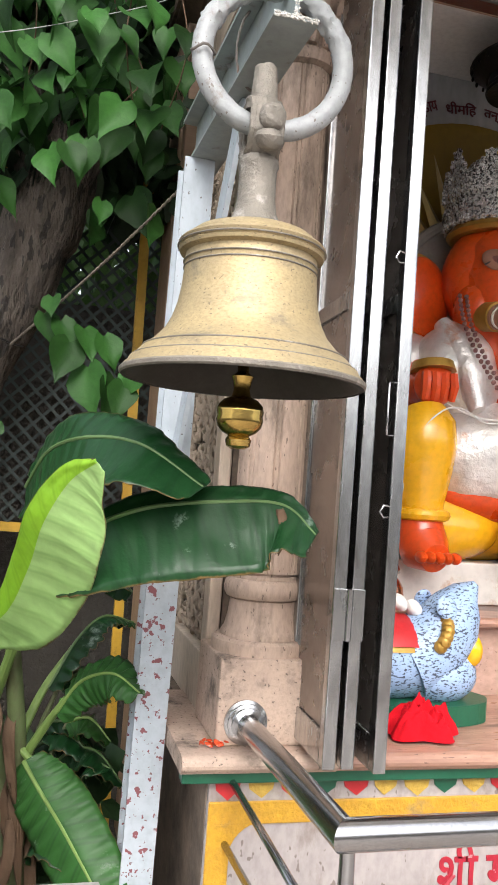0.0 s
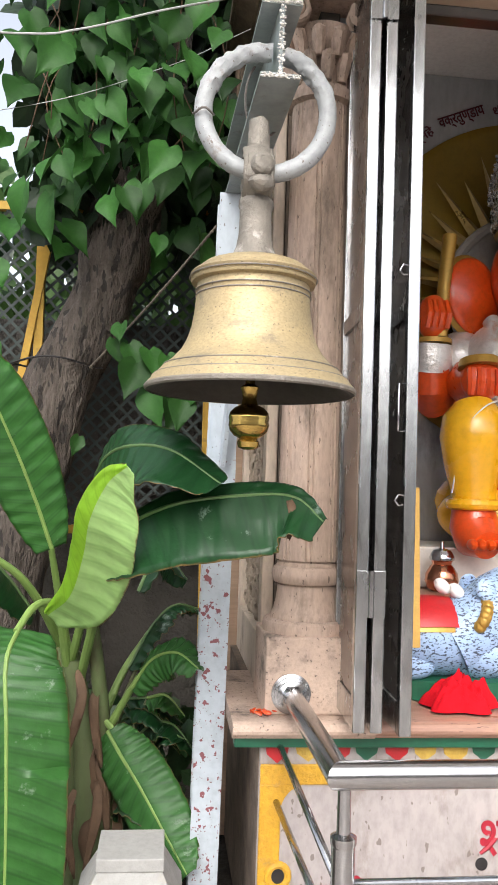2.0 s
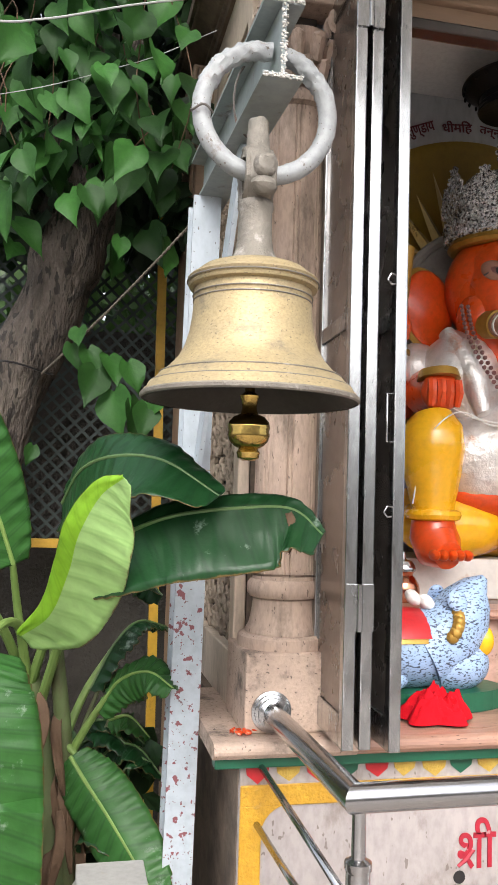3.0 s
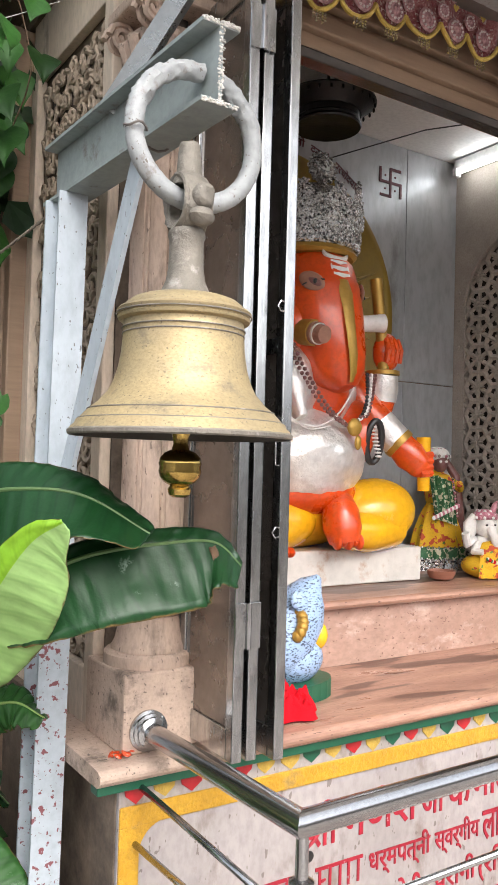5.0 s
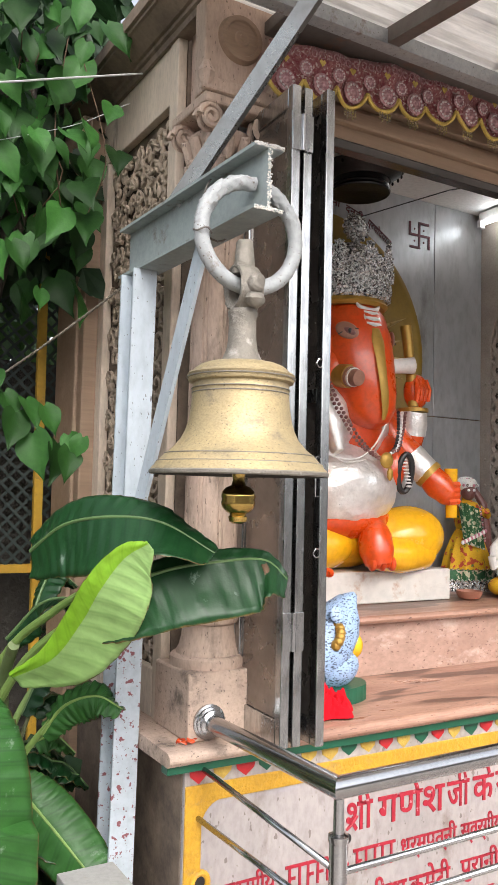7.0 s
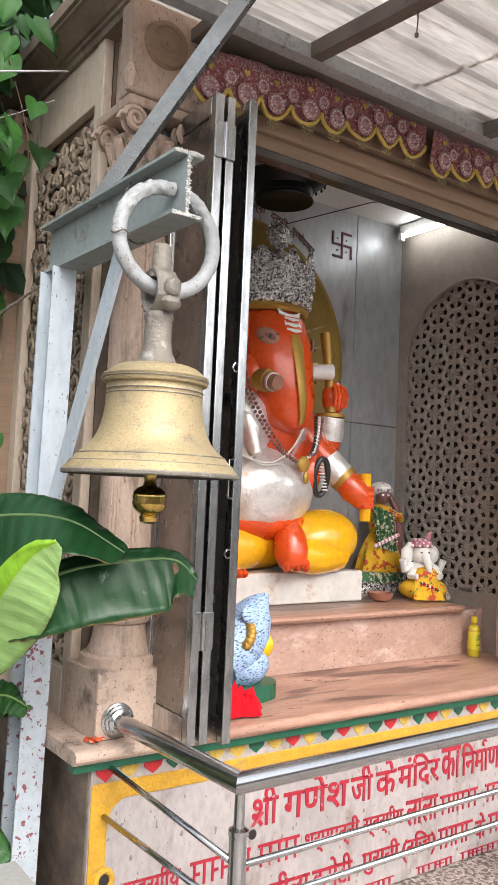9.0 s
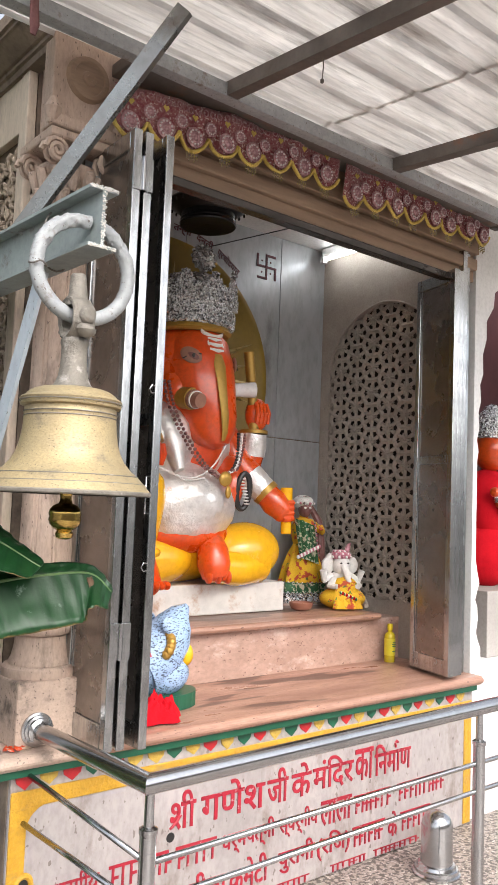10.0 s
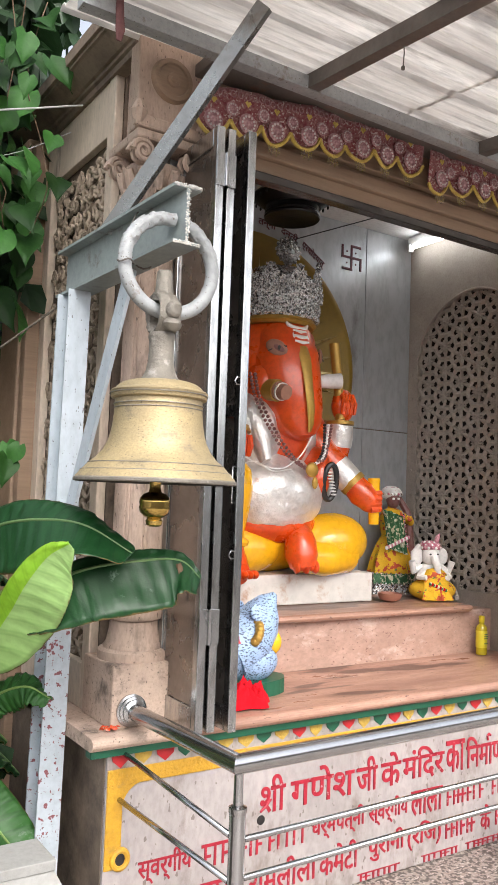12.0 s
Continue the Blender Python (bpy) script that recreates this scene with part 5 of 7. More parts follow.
def doll_standing():
    """A small figure in a flared skirt with a banded hem, an embroidered shawl and a beaded turban, as one mesh."""
    bm = bmesh.new()
    Y_, E_, F_, S_, R_, W_ = range(6)
    seg = 48
    rings = []
    for r, z, fold in ((0.122, 0.0, 0.10), (0.124, 0.05, 0.09), (0.121, 0.10, 0.08), (0.105, 0.17, 0.07), (0.078, 0.24, 0.05), (0.052, 0.285, 0.02)):
        rings.append([bm.verts.new((r * (1 + fold * math.sin(9 * t)) * math.cos(t), 0.75 * r * (1 + fold * math.sin(9 * t)) * math.sin(t), z)) for t in [6.28319 * k / seg for k in range(seg)]])
    for i, (A, B) in enumerate(zip(rings, rings[1:])):
        for k in range(seg):
            f = bm.faces.new((A[k], A[(k + 1) % seg], B[(k + 1) % seg], B[k]))
            f.smooth, f.material_index = True, (S_, E_, Y_, Y_, Y_)[i]
    for k in range(30):
        a = 6.283 * k / 30
        for z in (0.052, 0.100):
            add_ball(bm, (0.126 * math.cos(a), 0.096 * math.sin(a), z), 0.006, S_, 6, 4)
    add_lathe(bm, [(0.05, 0.275), (0.062, 0.32), (0.066, 0.37), (0.05, 0.405), (0.024, 0.415), (0.022, 0.43)], 24, mat=Y_)
    # shawl falling across the front and down one side
    n1, n2 = 12, 14
    g = [[bm.verts.new((-0.085 + 0.105 * i / n1 + 0.035 * j / n2, -0.072 - 0.012 * math.sin(1.7 * i) - 0.02 * math.sin(math.pi * i / n1), 0.41 - 0.19 * j / n2 - 0.03 * i / n1)) for j in range(n2 + 1)] for i in range(n1 + 1)]
    for i in range(n1):
        for j in range(n2):
            f = bm.faces.new((g[i][j], g[i + 1][j], g[i + 1][j + 1], g[i][j + 1]))
            f.smooth, f.material_index = True, E_
    for k in range(14):
        add_ball(bm, (-0.07 + 0.009 * k, -0.098, 0.225 + 0.004 * k), (0.010, 0.006, 0.010), (W_, R_)[k % 2], 6, 5)
        add_ball(bm, (0.02 + 0.002 * k, -0.095, 0.39 - 0.012 * k), 0.006, (S_, R_)[k % 2], 6, 4)
    add_tube(bm, [(0.045, 0.02, 0.47), (0.082, -0.01, 0.40), (0.092, -0.02, 0.30), (0.10, -0.02, 0.20), (0.115, 0.0, 0.10)], [0.016, 0.020, 0.022, 0.022, 0.014], 10, F_)
    add_tube(bm, [(0.055, -0.01, 0.38), (0.085, -0.05, 0.35), (0.06, -0.085, 0.37)], [0.020, 0.018, 0.014], 10, Y_)
    add_ball(bm, (0, -0.012, 0.458), (0.036, 0.036, 0.044), F_, 16, 12)
    for sx in (-1, 1):
        add_ball(bm, (0.014 * sx, -0.045, 0.463), (0.008, 0.004, 0.006), W_, 8, 5)
    add_ball(bm, (-0.004, 0.004, 0.492), (0.055, 0.05, 0.036), W_, 18, 12)
    for j in range(3):
        for k in range(20):
            a = 6.283 * k / 20
            add_ball(bm, (-0.004 + (0.057 - 0.012 * j) * math.cos(a), 0.004 + (0.052 - 0.011 * j) * math.sin(a), 0.486 + 0.014 * j), 0.0075, (W_, R_, S_)[(k + j) % 3], 6, 4)
    return part("dressed_idol", bm, [YCLOTH, EMBROID, BEADS, FILIGREE, PINKTRIM, CHALKWHITE])


PINKTRIM = surf("pink_bead_trim", (0.50, 0.12, 0.20), (0.65, 0.45, 0.45), 0.5, grain=120, stain=70, mix=0.8)
d = doll_standing()
d.matrix_world = pose(2.53, 2.79, 0.9605, 0, 0, -18) @ Matrix.Diagonal((1.08, 1.08, 1.13, 1))
tagged(d, "small idol dressed in yellow skirt and green embroidered shawl", "idol")


def doll_seated():
    bm = bmesh.new()
    add_ball(bm, (0.01, -0.015, 0.052), (0.128, 0.095, 0.06), 1, 22, 14)
    add_ball(bm, (0.01, -0.03, 0.11), (0.082, 0.06, 0.06), 1, 18, 12)
    add_ball(bm, (0, 0, 0.13), (0.065, 0.055, 0.07), 0, 18, 12)
    add_ball(bm, (0, -0.01, 0.225), (0.05, 0.048, 0.055), 0, 18, 12)
    add_tube(bm, [(0, -0.05, 0.225), (0.005, -0.07, 0.19), (0.015, -0.07, 0.15), (0.03, -0.065, 0.135)], [0.024, 0.02, 0.015, 0.01], 10, 0)
    add_ball(bm, (0, 0.0, 0.278), (0.056, 0.052, 0.030), 5, 18, 12)
    for j in range(3):
        for k in range(18):
            a = 6.283 * k / 18
            add_ball(bm, ((0.058 - 0.010 * j) * math.cos(a), (0.054 - 0.010 * j) * math.sin(a), 0.270 + 0.014 * j), 0.008, 5 if (k + j) % 2 else 0, 6, 4)
    add_tube(bm, [(0.02, -0.03, 0.30), (0.03, -0.03, 0.33), (0.045, -0.02, 0.345)], [0.014, 0.012, 0.003], 8, 5)
    add_tube(bm, [(-0.055, 0.0, 0.28), (-0.09, 0.01, 0.24), (-0.098, 0.0, 0.18)], [0.016, 0.015, 0.010], 8, 0)
    for sx in (-1, 1):
        add_ball(bm, (0.020 * sx, -0.052, 0.238), (0.007, 0.004, 0.005), 6, 6, 4)
    for sx in (-1, 1):
        add_ball(bm, (0.07 * sx, 0.0, 0.225), (0.035, 0.012, 0.045), 0, 12, 8)
        add_tube(bm, [(0.055 * sx, 0, 0.17), (0.10 * sx, -0.02, 0.15), (0.115 * sx, -0.03, 0.20)], [0.022, 0.02, 0.018], 8, 0)
        add_tube(bm, [(0.05 * sx, -0.03, 0.15), (0.085 * sx, -0.06, 0.12), (0.06 * sx, -0.09, 0.12)], [0.02, 0.018, 0.014], 8, 0)
    n1, n2 = 12, 8
    g = [[bm.verts.new(((-0.06 + 0.12 * i / n1) * (1 + 0.5 * j / n2), -0.07 - 0.04 * j / n2 - 0.012 * math.sin(math.pi * i / n1) - 0.008 * math.sin(i * 1.9) * j / n2, 0.125 - 0.118 * j / n2 - 0.02 * abs(i / n1 - 0.5) * (1 - j / n2))) for j in range(n2 + 1)] for i in range(n1 + 1)]
    for i in range(n1):
        for j in range(n2):
            f = bm.faces.new((g[i][j], g[i + 1][j], g[i + 1][j + 1], g[i][j + 1]))
            f.smooth, f.material_index = True, 1
    for k in range(9):
        add_ball(bm, (-0.04 + 0.01 * k, -0.098 - 0.002 * k, 0.09 - 0.004 * k), 0.009, 3 if k % 2 else 4, 6, 5)
    return part("seated_idol", bm, [CHALKWHITE, YCLOTH, GOLD, REDCLOTH, EMBROID, PINKTRIM, INK])


d = doll_seated()
d.matrix_world = pose(2.535, 2.50, 0.9605, 0, 0, -20)
tagged(d, "small white seated idol draped in yellow cloth", "idol")
bm = bmesh.new()
add_tube(bm, [(2.60, 2.60, 1.0), (2.66, 2.62, 1.05), (2.72, 2.58, 1.03), (2.70, 2.50, 0.99), (2.64, 2.40, 0.975)], [0.03, 0.045, 0.045, 0.035, 0.012], 10)
tagged(part("grey_bundle", bm, JALI), "dusty grey cloth bundle behind the idol", "cloth")

# canopy bowl hanging over the statue
can = thing("canopy_bowl", "black iron umbrella bowl hanging over the statue", "canopy")
lathe("brim", [(0.15, 2.80), (0.185, 2.83), (0.215, 2.85), (0.212, 2.86), (0.18, 2.852), (0.14, 2.83), (0.0, 2.84)], BLACKIRON, can, seg=48, m=pose(1.60, 2.55, 0.297) @ Matrix.Diagonal((0.92, 0.92, 0.92, 1)))
lathe("drum", [(0.0, 2.755), (0.135, 2.745), (0.146, 2.740), (0.150, 2.748), (0.144, 2.758), (0.147, 2.768), (0.140, 2.776), (0.142, 2.80), (0.130, 2.812), (0.134, 2.83)], BLACKIRON, can, seg=48, m=pose(1.60, 2.55, 0.297) @ Matrix.Diagonal((0.92, 0.92, 0.92, 1)))
tube("chain", [(1.60, 2.55, 2.905), (1.60, 2.55, CEIL)], 0.006, BLACKIRON, can, seg=6)
for k in range(26):
    a = 6.283 * k / 26
    bm = bmesh.new()
    add_ball(bm, (1.60 + 0.19 * math.cos(a), 2.55 + 0.19 * math.sin(a), 2.905), (0.006, 0.006, 0.010), 0, 6, 5)
    part("pendant", bm, BLACKIRON, can)

lamp = thing("tube_light", "lit white fluorescent tube on a batten", "lamp")
box("batten", (2.715, 2.785, 2.2, 2.90, 3.0, 3.05), WHITEWALL, lamp)
TUBEGLOW = glow("lit_tube", (0.95, 0.98, 1.0), 5.0)
tube("tube", [(2.71, 2.25, 2.98), (2.71, 2.87, 2.98)], 0.012, TUBEGLOW, lamp, "glowing tube", 12)
for y in (2.24, 2.875):
    box("end_cap", (2.69, 2.73, y - 0.012, y + 0.012, 2.955, 3.0), WHITEWALL, lamp)
tube("electric_wire", [(1.9, 2.94, 2.88), (2.2, 2.6, 2.98), (2.45, 2.3, 3.0), (2.66, 2.1, 3.02)], 0.003, INK, lamp, "thin black wire", 6)

# auspicious symbol and its dots on the wall, in maroon
bm = bmesh.new()
q = BACK - 0.0045
cx, cz, r, t = 2.315, 2.86, 0.068, 0.0065
add_box(bm, cx - r, cx + r, q - 0.004, q, cz - t, cz + t)
add_box(bm, cx - t, cx + t, q - 0.0035, q, cz - r, cz + r)
add_box(bm, cx - t, cx + r, q - 0.0045, q, cz + r - t, cz + r + t)
add_box(bm, cx - r, cx + t, q - 0.0045, q, cz - r - t, cz - r + t)
add_box(bm, cx + r - t, cx + r + t, q - 0.0047, q, cz - r, cz + t)
add_box(bm, cx - r - t, cx - r + t, q - 0.0047, q, cz - t, cz + r)
for sx in (-1, 1):
    for sz in (-1, 1):
        add_ball(bm, (cx + sx * 0.033, q, cz + sz * 0.033), (0.006, 0.003, 0.006), 0, 8, 6)
tagged(part("wall_emblem", bm, DARKRED), "maroon painted auspicious sign on the grey wall", "wall sign")


def lettering(name, body, material, width, height, parent=None):
    """Letters of the built-in font as a thin mesh, fitted to a width and a height, with its origin at the lower left."""
    cu = bpy.data.curves.new(name, "FONT")
    cu.body, cu.extrude, cu.offset, cu.resolution_u = body, 0.01, 0.012, 2
    tmp = new(name + "_curve", cu)
    bpy.context.view_layer.update()
    me = bpy.data.meshes.new_from_object(tmp.evaluated_get(bpy.context.evaluated_depsgraph_get()))
    bpy.data.objects.remove(tmp)
    co = np.empty(len(me.vertices) * 3)
    me.vertices.foreach_get("co", co)
    co = co.reshape(-1, 3)
    lo, hi = co.min(0), co.max(0)
    co = (co - lo) * [width / (hi[0] - lo[0]), height / (hi[1] - lo[1]), 0.15]
    me.vertices.foreach_set("co", co.ravel())
    me.materials.clear()
    me.materials.append(material)
    ob = new(name, me)
    if parent:
        ob.parent = parent
    return ob


# arc of writing over the disc
arc_text = thing("wall_verse", "maroon painted verse in an arc over the disc", "writing")
words = ["एकदन्ताय", "िवद्महे", "वक्रतुण्डाय", "धीमिह", "तन्नो", "दन्ती", "प्रचोदयात्"]
span = [1.25, 0.9, 1.35, 0.9, 0.75, 0.75, 1.2]
a = math.radians(150)
for wd, sp in zip(words, span):
    w_ = sp * 0.155
    half = w_ / 0.76 / 2
    a -= half
    ob = lettering("word", wd, DARKRED, w_, 0.058, arc_text)
    px, pz = 1.64 + 0.735 * math.cos(a), 2.17 + 0.735 * math.sin(a)
    ob.matrix_world = facing_front(px, BACK - 0.006, pz) @ pose(0, 0, 0, 0, 0, math.degrees(a) - 90) @ pose(-w_ / 2, 0, 0)
    a -= half + 0.045

# front inscription
sign = thing("inscription", "red hand-painted inscription on the marble front", "writing")
SY = FRONT - 0.0165
for wd, x0, x1 in (("शी", 1.035, 1.145), ("गणेश", 1.168, 1.47), ("जी", 1.482, 1.59), ("के", 1.608, 1.715), ("मंिदर", 1.725, 1.962), ("का", 1.972, 2.085), ("िनमाण", 2.095, 2.337)):
    ob = lettering("word", wd, REDTEXT, x1 - x0, 0.130, sign)
    ob.matrix_world = facing_front(x0, SY, 0.342)
# the joined strokes: the slanted tail under the first letter, the hook over the last word
bm = bmesh.new()
add_tube(bm, [(1.080, SY - 0.002, 0.392), (1.060, SY - 0.002, 0.368), (1.036, SY - 0.002, 0.350)], [0.006, 0.006, 0.004], 6)
part("stroke", bm, REDTEXT, sign)
bm = bmesh.new()
add_tube(bm, [(2.232, SY - 0.002, 0.445), (2.226, SY - 0.002, 0.463), (2.238, SY - 0.002, 0.471), (2.248, SY - 0.002, 0.463)], 0.0055, 6)
part("stroke", bm, REDTEXT, sign)
bm = bmesh.new()
rnd = random.Random(11)


def bar_word(x0, x1, z0, h):
    """A name, as plain upright bars under a head bar."""
    add_box(bm, x0, x1, SY - 0.003, SY, z0 + h * 0.78, z0 + h * 0.90)
    x = x0 + 0.012
    while x < x1 - 0.01:
        add_box(bm, x, x + 0.0085, SY - 0.0035, SY, z0, z0 + h * 0.8)
        if rnd.random() < 0.6:
            add_box(bm, x + 0.010, x + 0.026, SY - 0.003, SY, z0 + h * 0.35, z0 + h * 0.46)
        x += rnd.choice((0.026, 0.032, 0.038))


def word_row(items, z, h):
    for wd, x0, x1 in items:
        if wd:
            ob = lettering("word", wd, REDTEXT, x1 - x0, h, sign)
            ob.matrix_world = facing_front(x0, SY, z)
        else:
            bar_word(x0, x1, z + 0.008, h * 0.85)


word_row((("स्वर्गीय", 0.565, 0.765), ("", 0.80, 1.035), ("", 1.065, 1.245), ("धर्मपत्नी", 1.27, 1.53), ("स्वर्गीय", 1.55, 1.76), ("लाला", 1.775, 1.955), ("", 1.97, 2.20), ("", 2.25, 2.59)), 0.200, 0.098)
word_row((("", 0.80, 0.97), ("रामलीला", 0.996, 1.298), ("कमेटी", 1.31, 1.50), ("पुरानी", 1.55, 1.745), ("(रिज)", 1.76, 1.95), ("", 1.965, 2.172), ("के", 2.19, 2.255), ("", 2.275, 2.482)), 0.068, 0.105)
word_row((("", 0.9, 1.2), ("", 1.5, 1.72), ("", 1.84, 2.05), ("", 2.1, 2.39)), 0.0, 0.036)
part("bar_lettering", bm, REDTEXT, sign, "plain painted bars")["kind"] = "stuff"

hole = lathe("weep_hole", [(0.017, 0.0), (0.016, 0.002), (0.010, 0.003), (0.0, 0.0025)], INK, seg=20, m=facing_front(1.041, FRONT - 0.0165, 0.322))
tagged(hole, "small dark weep hole in the marble front", "hole")
# little painted flags under the ledge
flags = thing("painted_flags", "row of red, green and yellow painted pennants", "painted border")
x, k = 0.455, 0
seq = (RED, GOLDPAINT, RED, GREEN, RED, GOLDPAINT, RED, GREEN, GOLDPAINT)
rnd = random.Random(21)
while x < 2.74:
    bm = bmesh.new()
    w_, h = 0.066 + rnd.uniform(-0.005, 0.005), 0.046 + rnd.uniform(-0.005, 0.003)
    add_prism(bm, [(0, 0), (w_, 0), (w_ * 0.93, -h * 0.5), (w_ * (0.5 + rnd.uniform(-0.06, 0.06)), -h), (w_ * 0.07, -h * 0.5)], facing_front(x, FRONT - 0.0165, 0.631), 0.003)
    part("pennant", bm, seq[k % 9] if x < 0.9 else (GOLDPAINT, RED, GOLDPAINT, GREEN)[k % 4] if x < 1.2 else (RED, GOLDPAINT, GREEN)[k % 3], flags)
    x += 0.079
    k += 1
bm = bmesh.new()
add_tube(bm, [(0.497 + 0.026 * math.cos(a), FRONT - 0.022, 0.302 + 0.028 * math.sin(a)) for a in [6.283 * i / 20 for i in range(20)]], 0.010, 8, closed=True)
add_lathe(bm, [(0.022, 0.0), (0.022, 0.006), (0.0, 0.006)], 16, facing_front(0.497, FRONT - 0.018, 0.302), mat=1)
tagged(part("drain_hole", bm, [YELLOWBAND, INK]), "round drain hole with a painted rim", "drain")

# lattice of the side wall
bm = bmesh.new()
px = RIGHT + 0.012
pitch = 0.142


def arch_top(y):
    u = abs((y - 2.46) / 0.41)
    return 2.30 + 0.36 * math.sqrt(max(0.0, 1 - u ** 1.7))


def bar(y0, z0, y1, z1, w_=0.0085):
    add_tube(bm, [(px, y0, z0), (px, y1, z1)], w_, 4, squash=(1.0, 1.6))


for i in range(-1, 9):
    for j in range(-1, 20):
        y, z = 2.05 + pitch * 0.866 * i, 1.02 + pitch * (j + (0.5 if i % 2 else 0))
        if not (2.0 < y < 2.94) or z > arch_top(min(max(y, 2.051), 2.869)) + 0.05 or z < 1.0:
            continue
        for k in range(10):
            a = 6.283 * k / 10
            add_ball(bm, (px - 0.004, y + 0.024 * math.cos(a), z + 0.024 * math.sin(a)), (0.010, 0.021, 0.0072), 0, 6, 4, rot=(math.degrees(a), 0, 0))
        add_ball(bm, (px - 0.012, y, z), 0.009, 0, 6, 4)
        for k in range(6):
            # struts towards the next flowers, and the sides of the cell round this one
            a = math.pi / 6 + math.pi / 3 * k
            bar(y + 0.03 * math.cos(a), z + 0.03 * math.sin(a), y + pitch * 0.5 * math.cos(a), z + pitch * 0.5 * math.sin(a), 0.0080)
            R = pitch * 0.577
            a0, a1 = math.pi / 3 * k, math.pi / 3 * (k + 1)
            if k < 3 or abs(y - 2.46) > 0.3 or z < 1.12:
                bar(y + R * math.cos(a0), z + R * math.sin(a0), y + R * math.cos(a1), z + R * math.sin(a1), 0.0100)
jw = bpy.data.objects["wall_right"]
part("lattice", bm, JALI, jw, "pierced flower lattice")
bm = bmesh.new()
ys = [2.04 + 0.84 * k / 28 for k in range(29)]
lo = [bm.verts.new((RIGHT - 0.002, y, arch_top(y) if abs(y - 2.46) < 0.409 else 2.30)) for y in ys]
hi = [bm.verts.new((RIGHT - 0.002, y, 2.742)) for y in ys]
lo2 = [bm.verts.new((RIGHT + 0.038, v.co.y, v.co.z)) for v in lo]
for k in range(28):
    bm.faces.new((lo[k], lo[k + 1], hi[k + 1], hi[k]))
    bm.faces.new((lo[k], lo[k + 1], lo2[k + 1], lo2[k]))
part("arch_spandrel", bm, JALI, jw)
bm = bmesh.new()
add_tube(bm, [(RIGHT - 0.002, y, (arch_top(y) if abs(y - 2.46) < 0.409 else 2.30) + 0.006) for y in ys], 0.008, 6)
part("arch_moulding", bm, JALI, jw)

# ---- valance ----
MAROON = surf("maroon_brocade", (0.24, 0.03, 0.045), (0.42, 0.24, 0.22), 0.8, grain=160, stain=90, mix=0.8, bump=0.5, sheen=0.2, flecks=((0.55, 0.44, 0.40), 105, 0.42))
TRIM = surf("gold_fringe", (0.70, 0.52, 0.14), (0.5, 0.34, 0.06), 0.5, 0.3, grain=140, stain=30, mix=0.8, bump=0.5)
LACEPALE = surf("pale_lace_thread", (0.62, 0.55, 0.54), (0.4, 0.26, 0.27), 0.8, grain=120, stain=70)
LACE = surf("pink_lace", (0.52, 0.33, 0.34), (0.26, 0.08, 0.10), 0.8, grain=120, stain=70, mix=0.9, bump=0.4)
BEADGLASS = surf("glassy_beads", (0.6, 0.48, 0.16), (0.16, 0.16, 0.26), 0.15, 0.3, grain=80, stain=60, mix=0.9)
me_disc = None


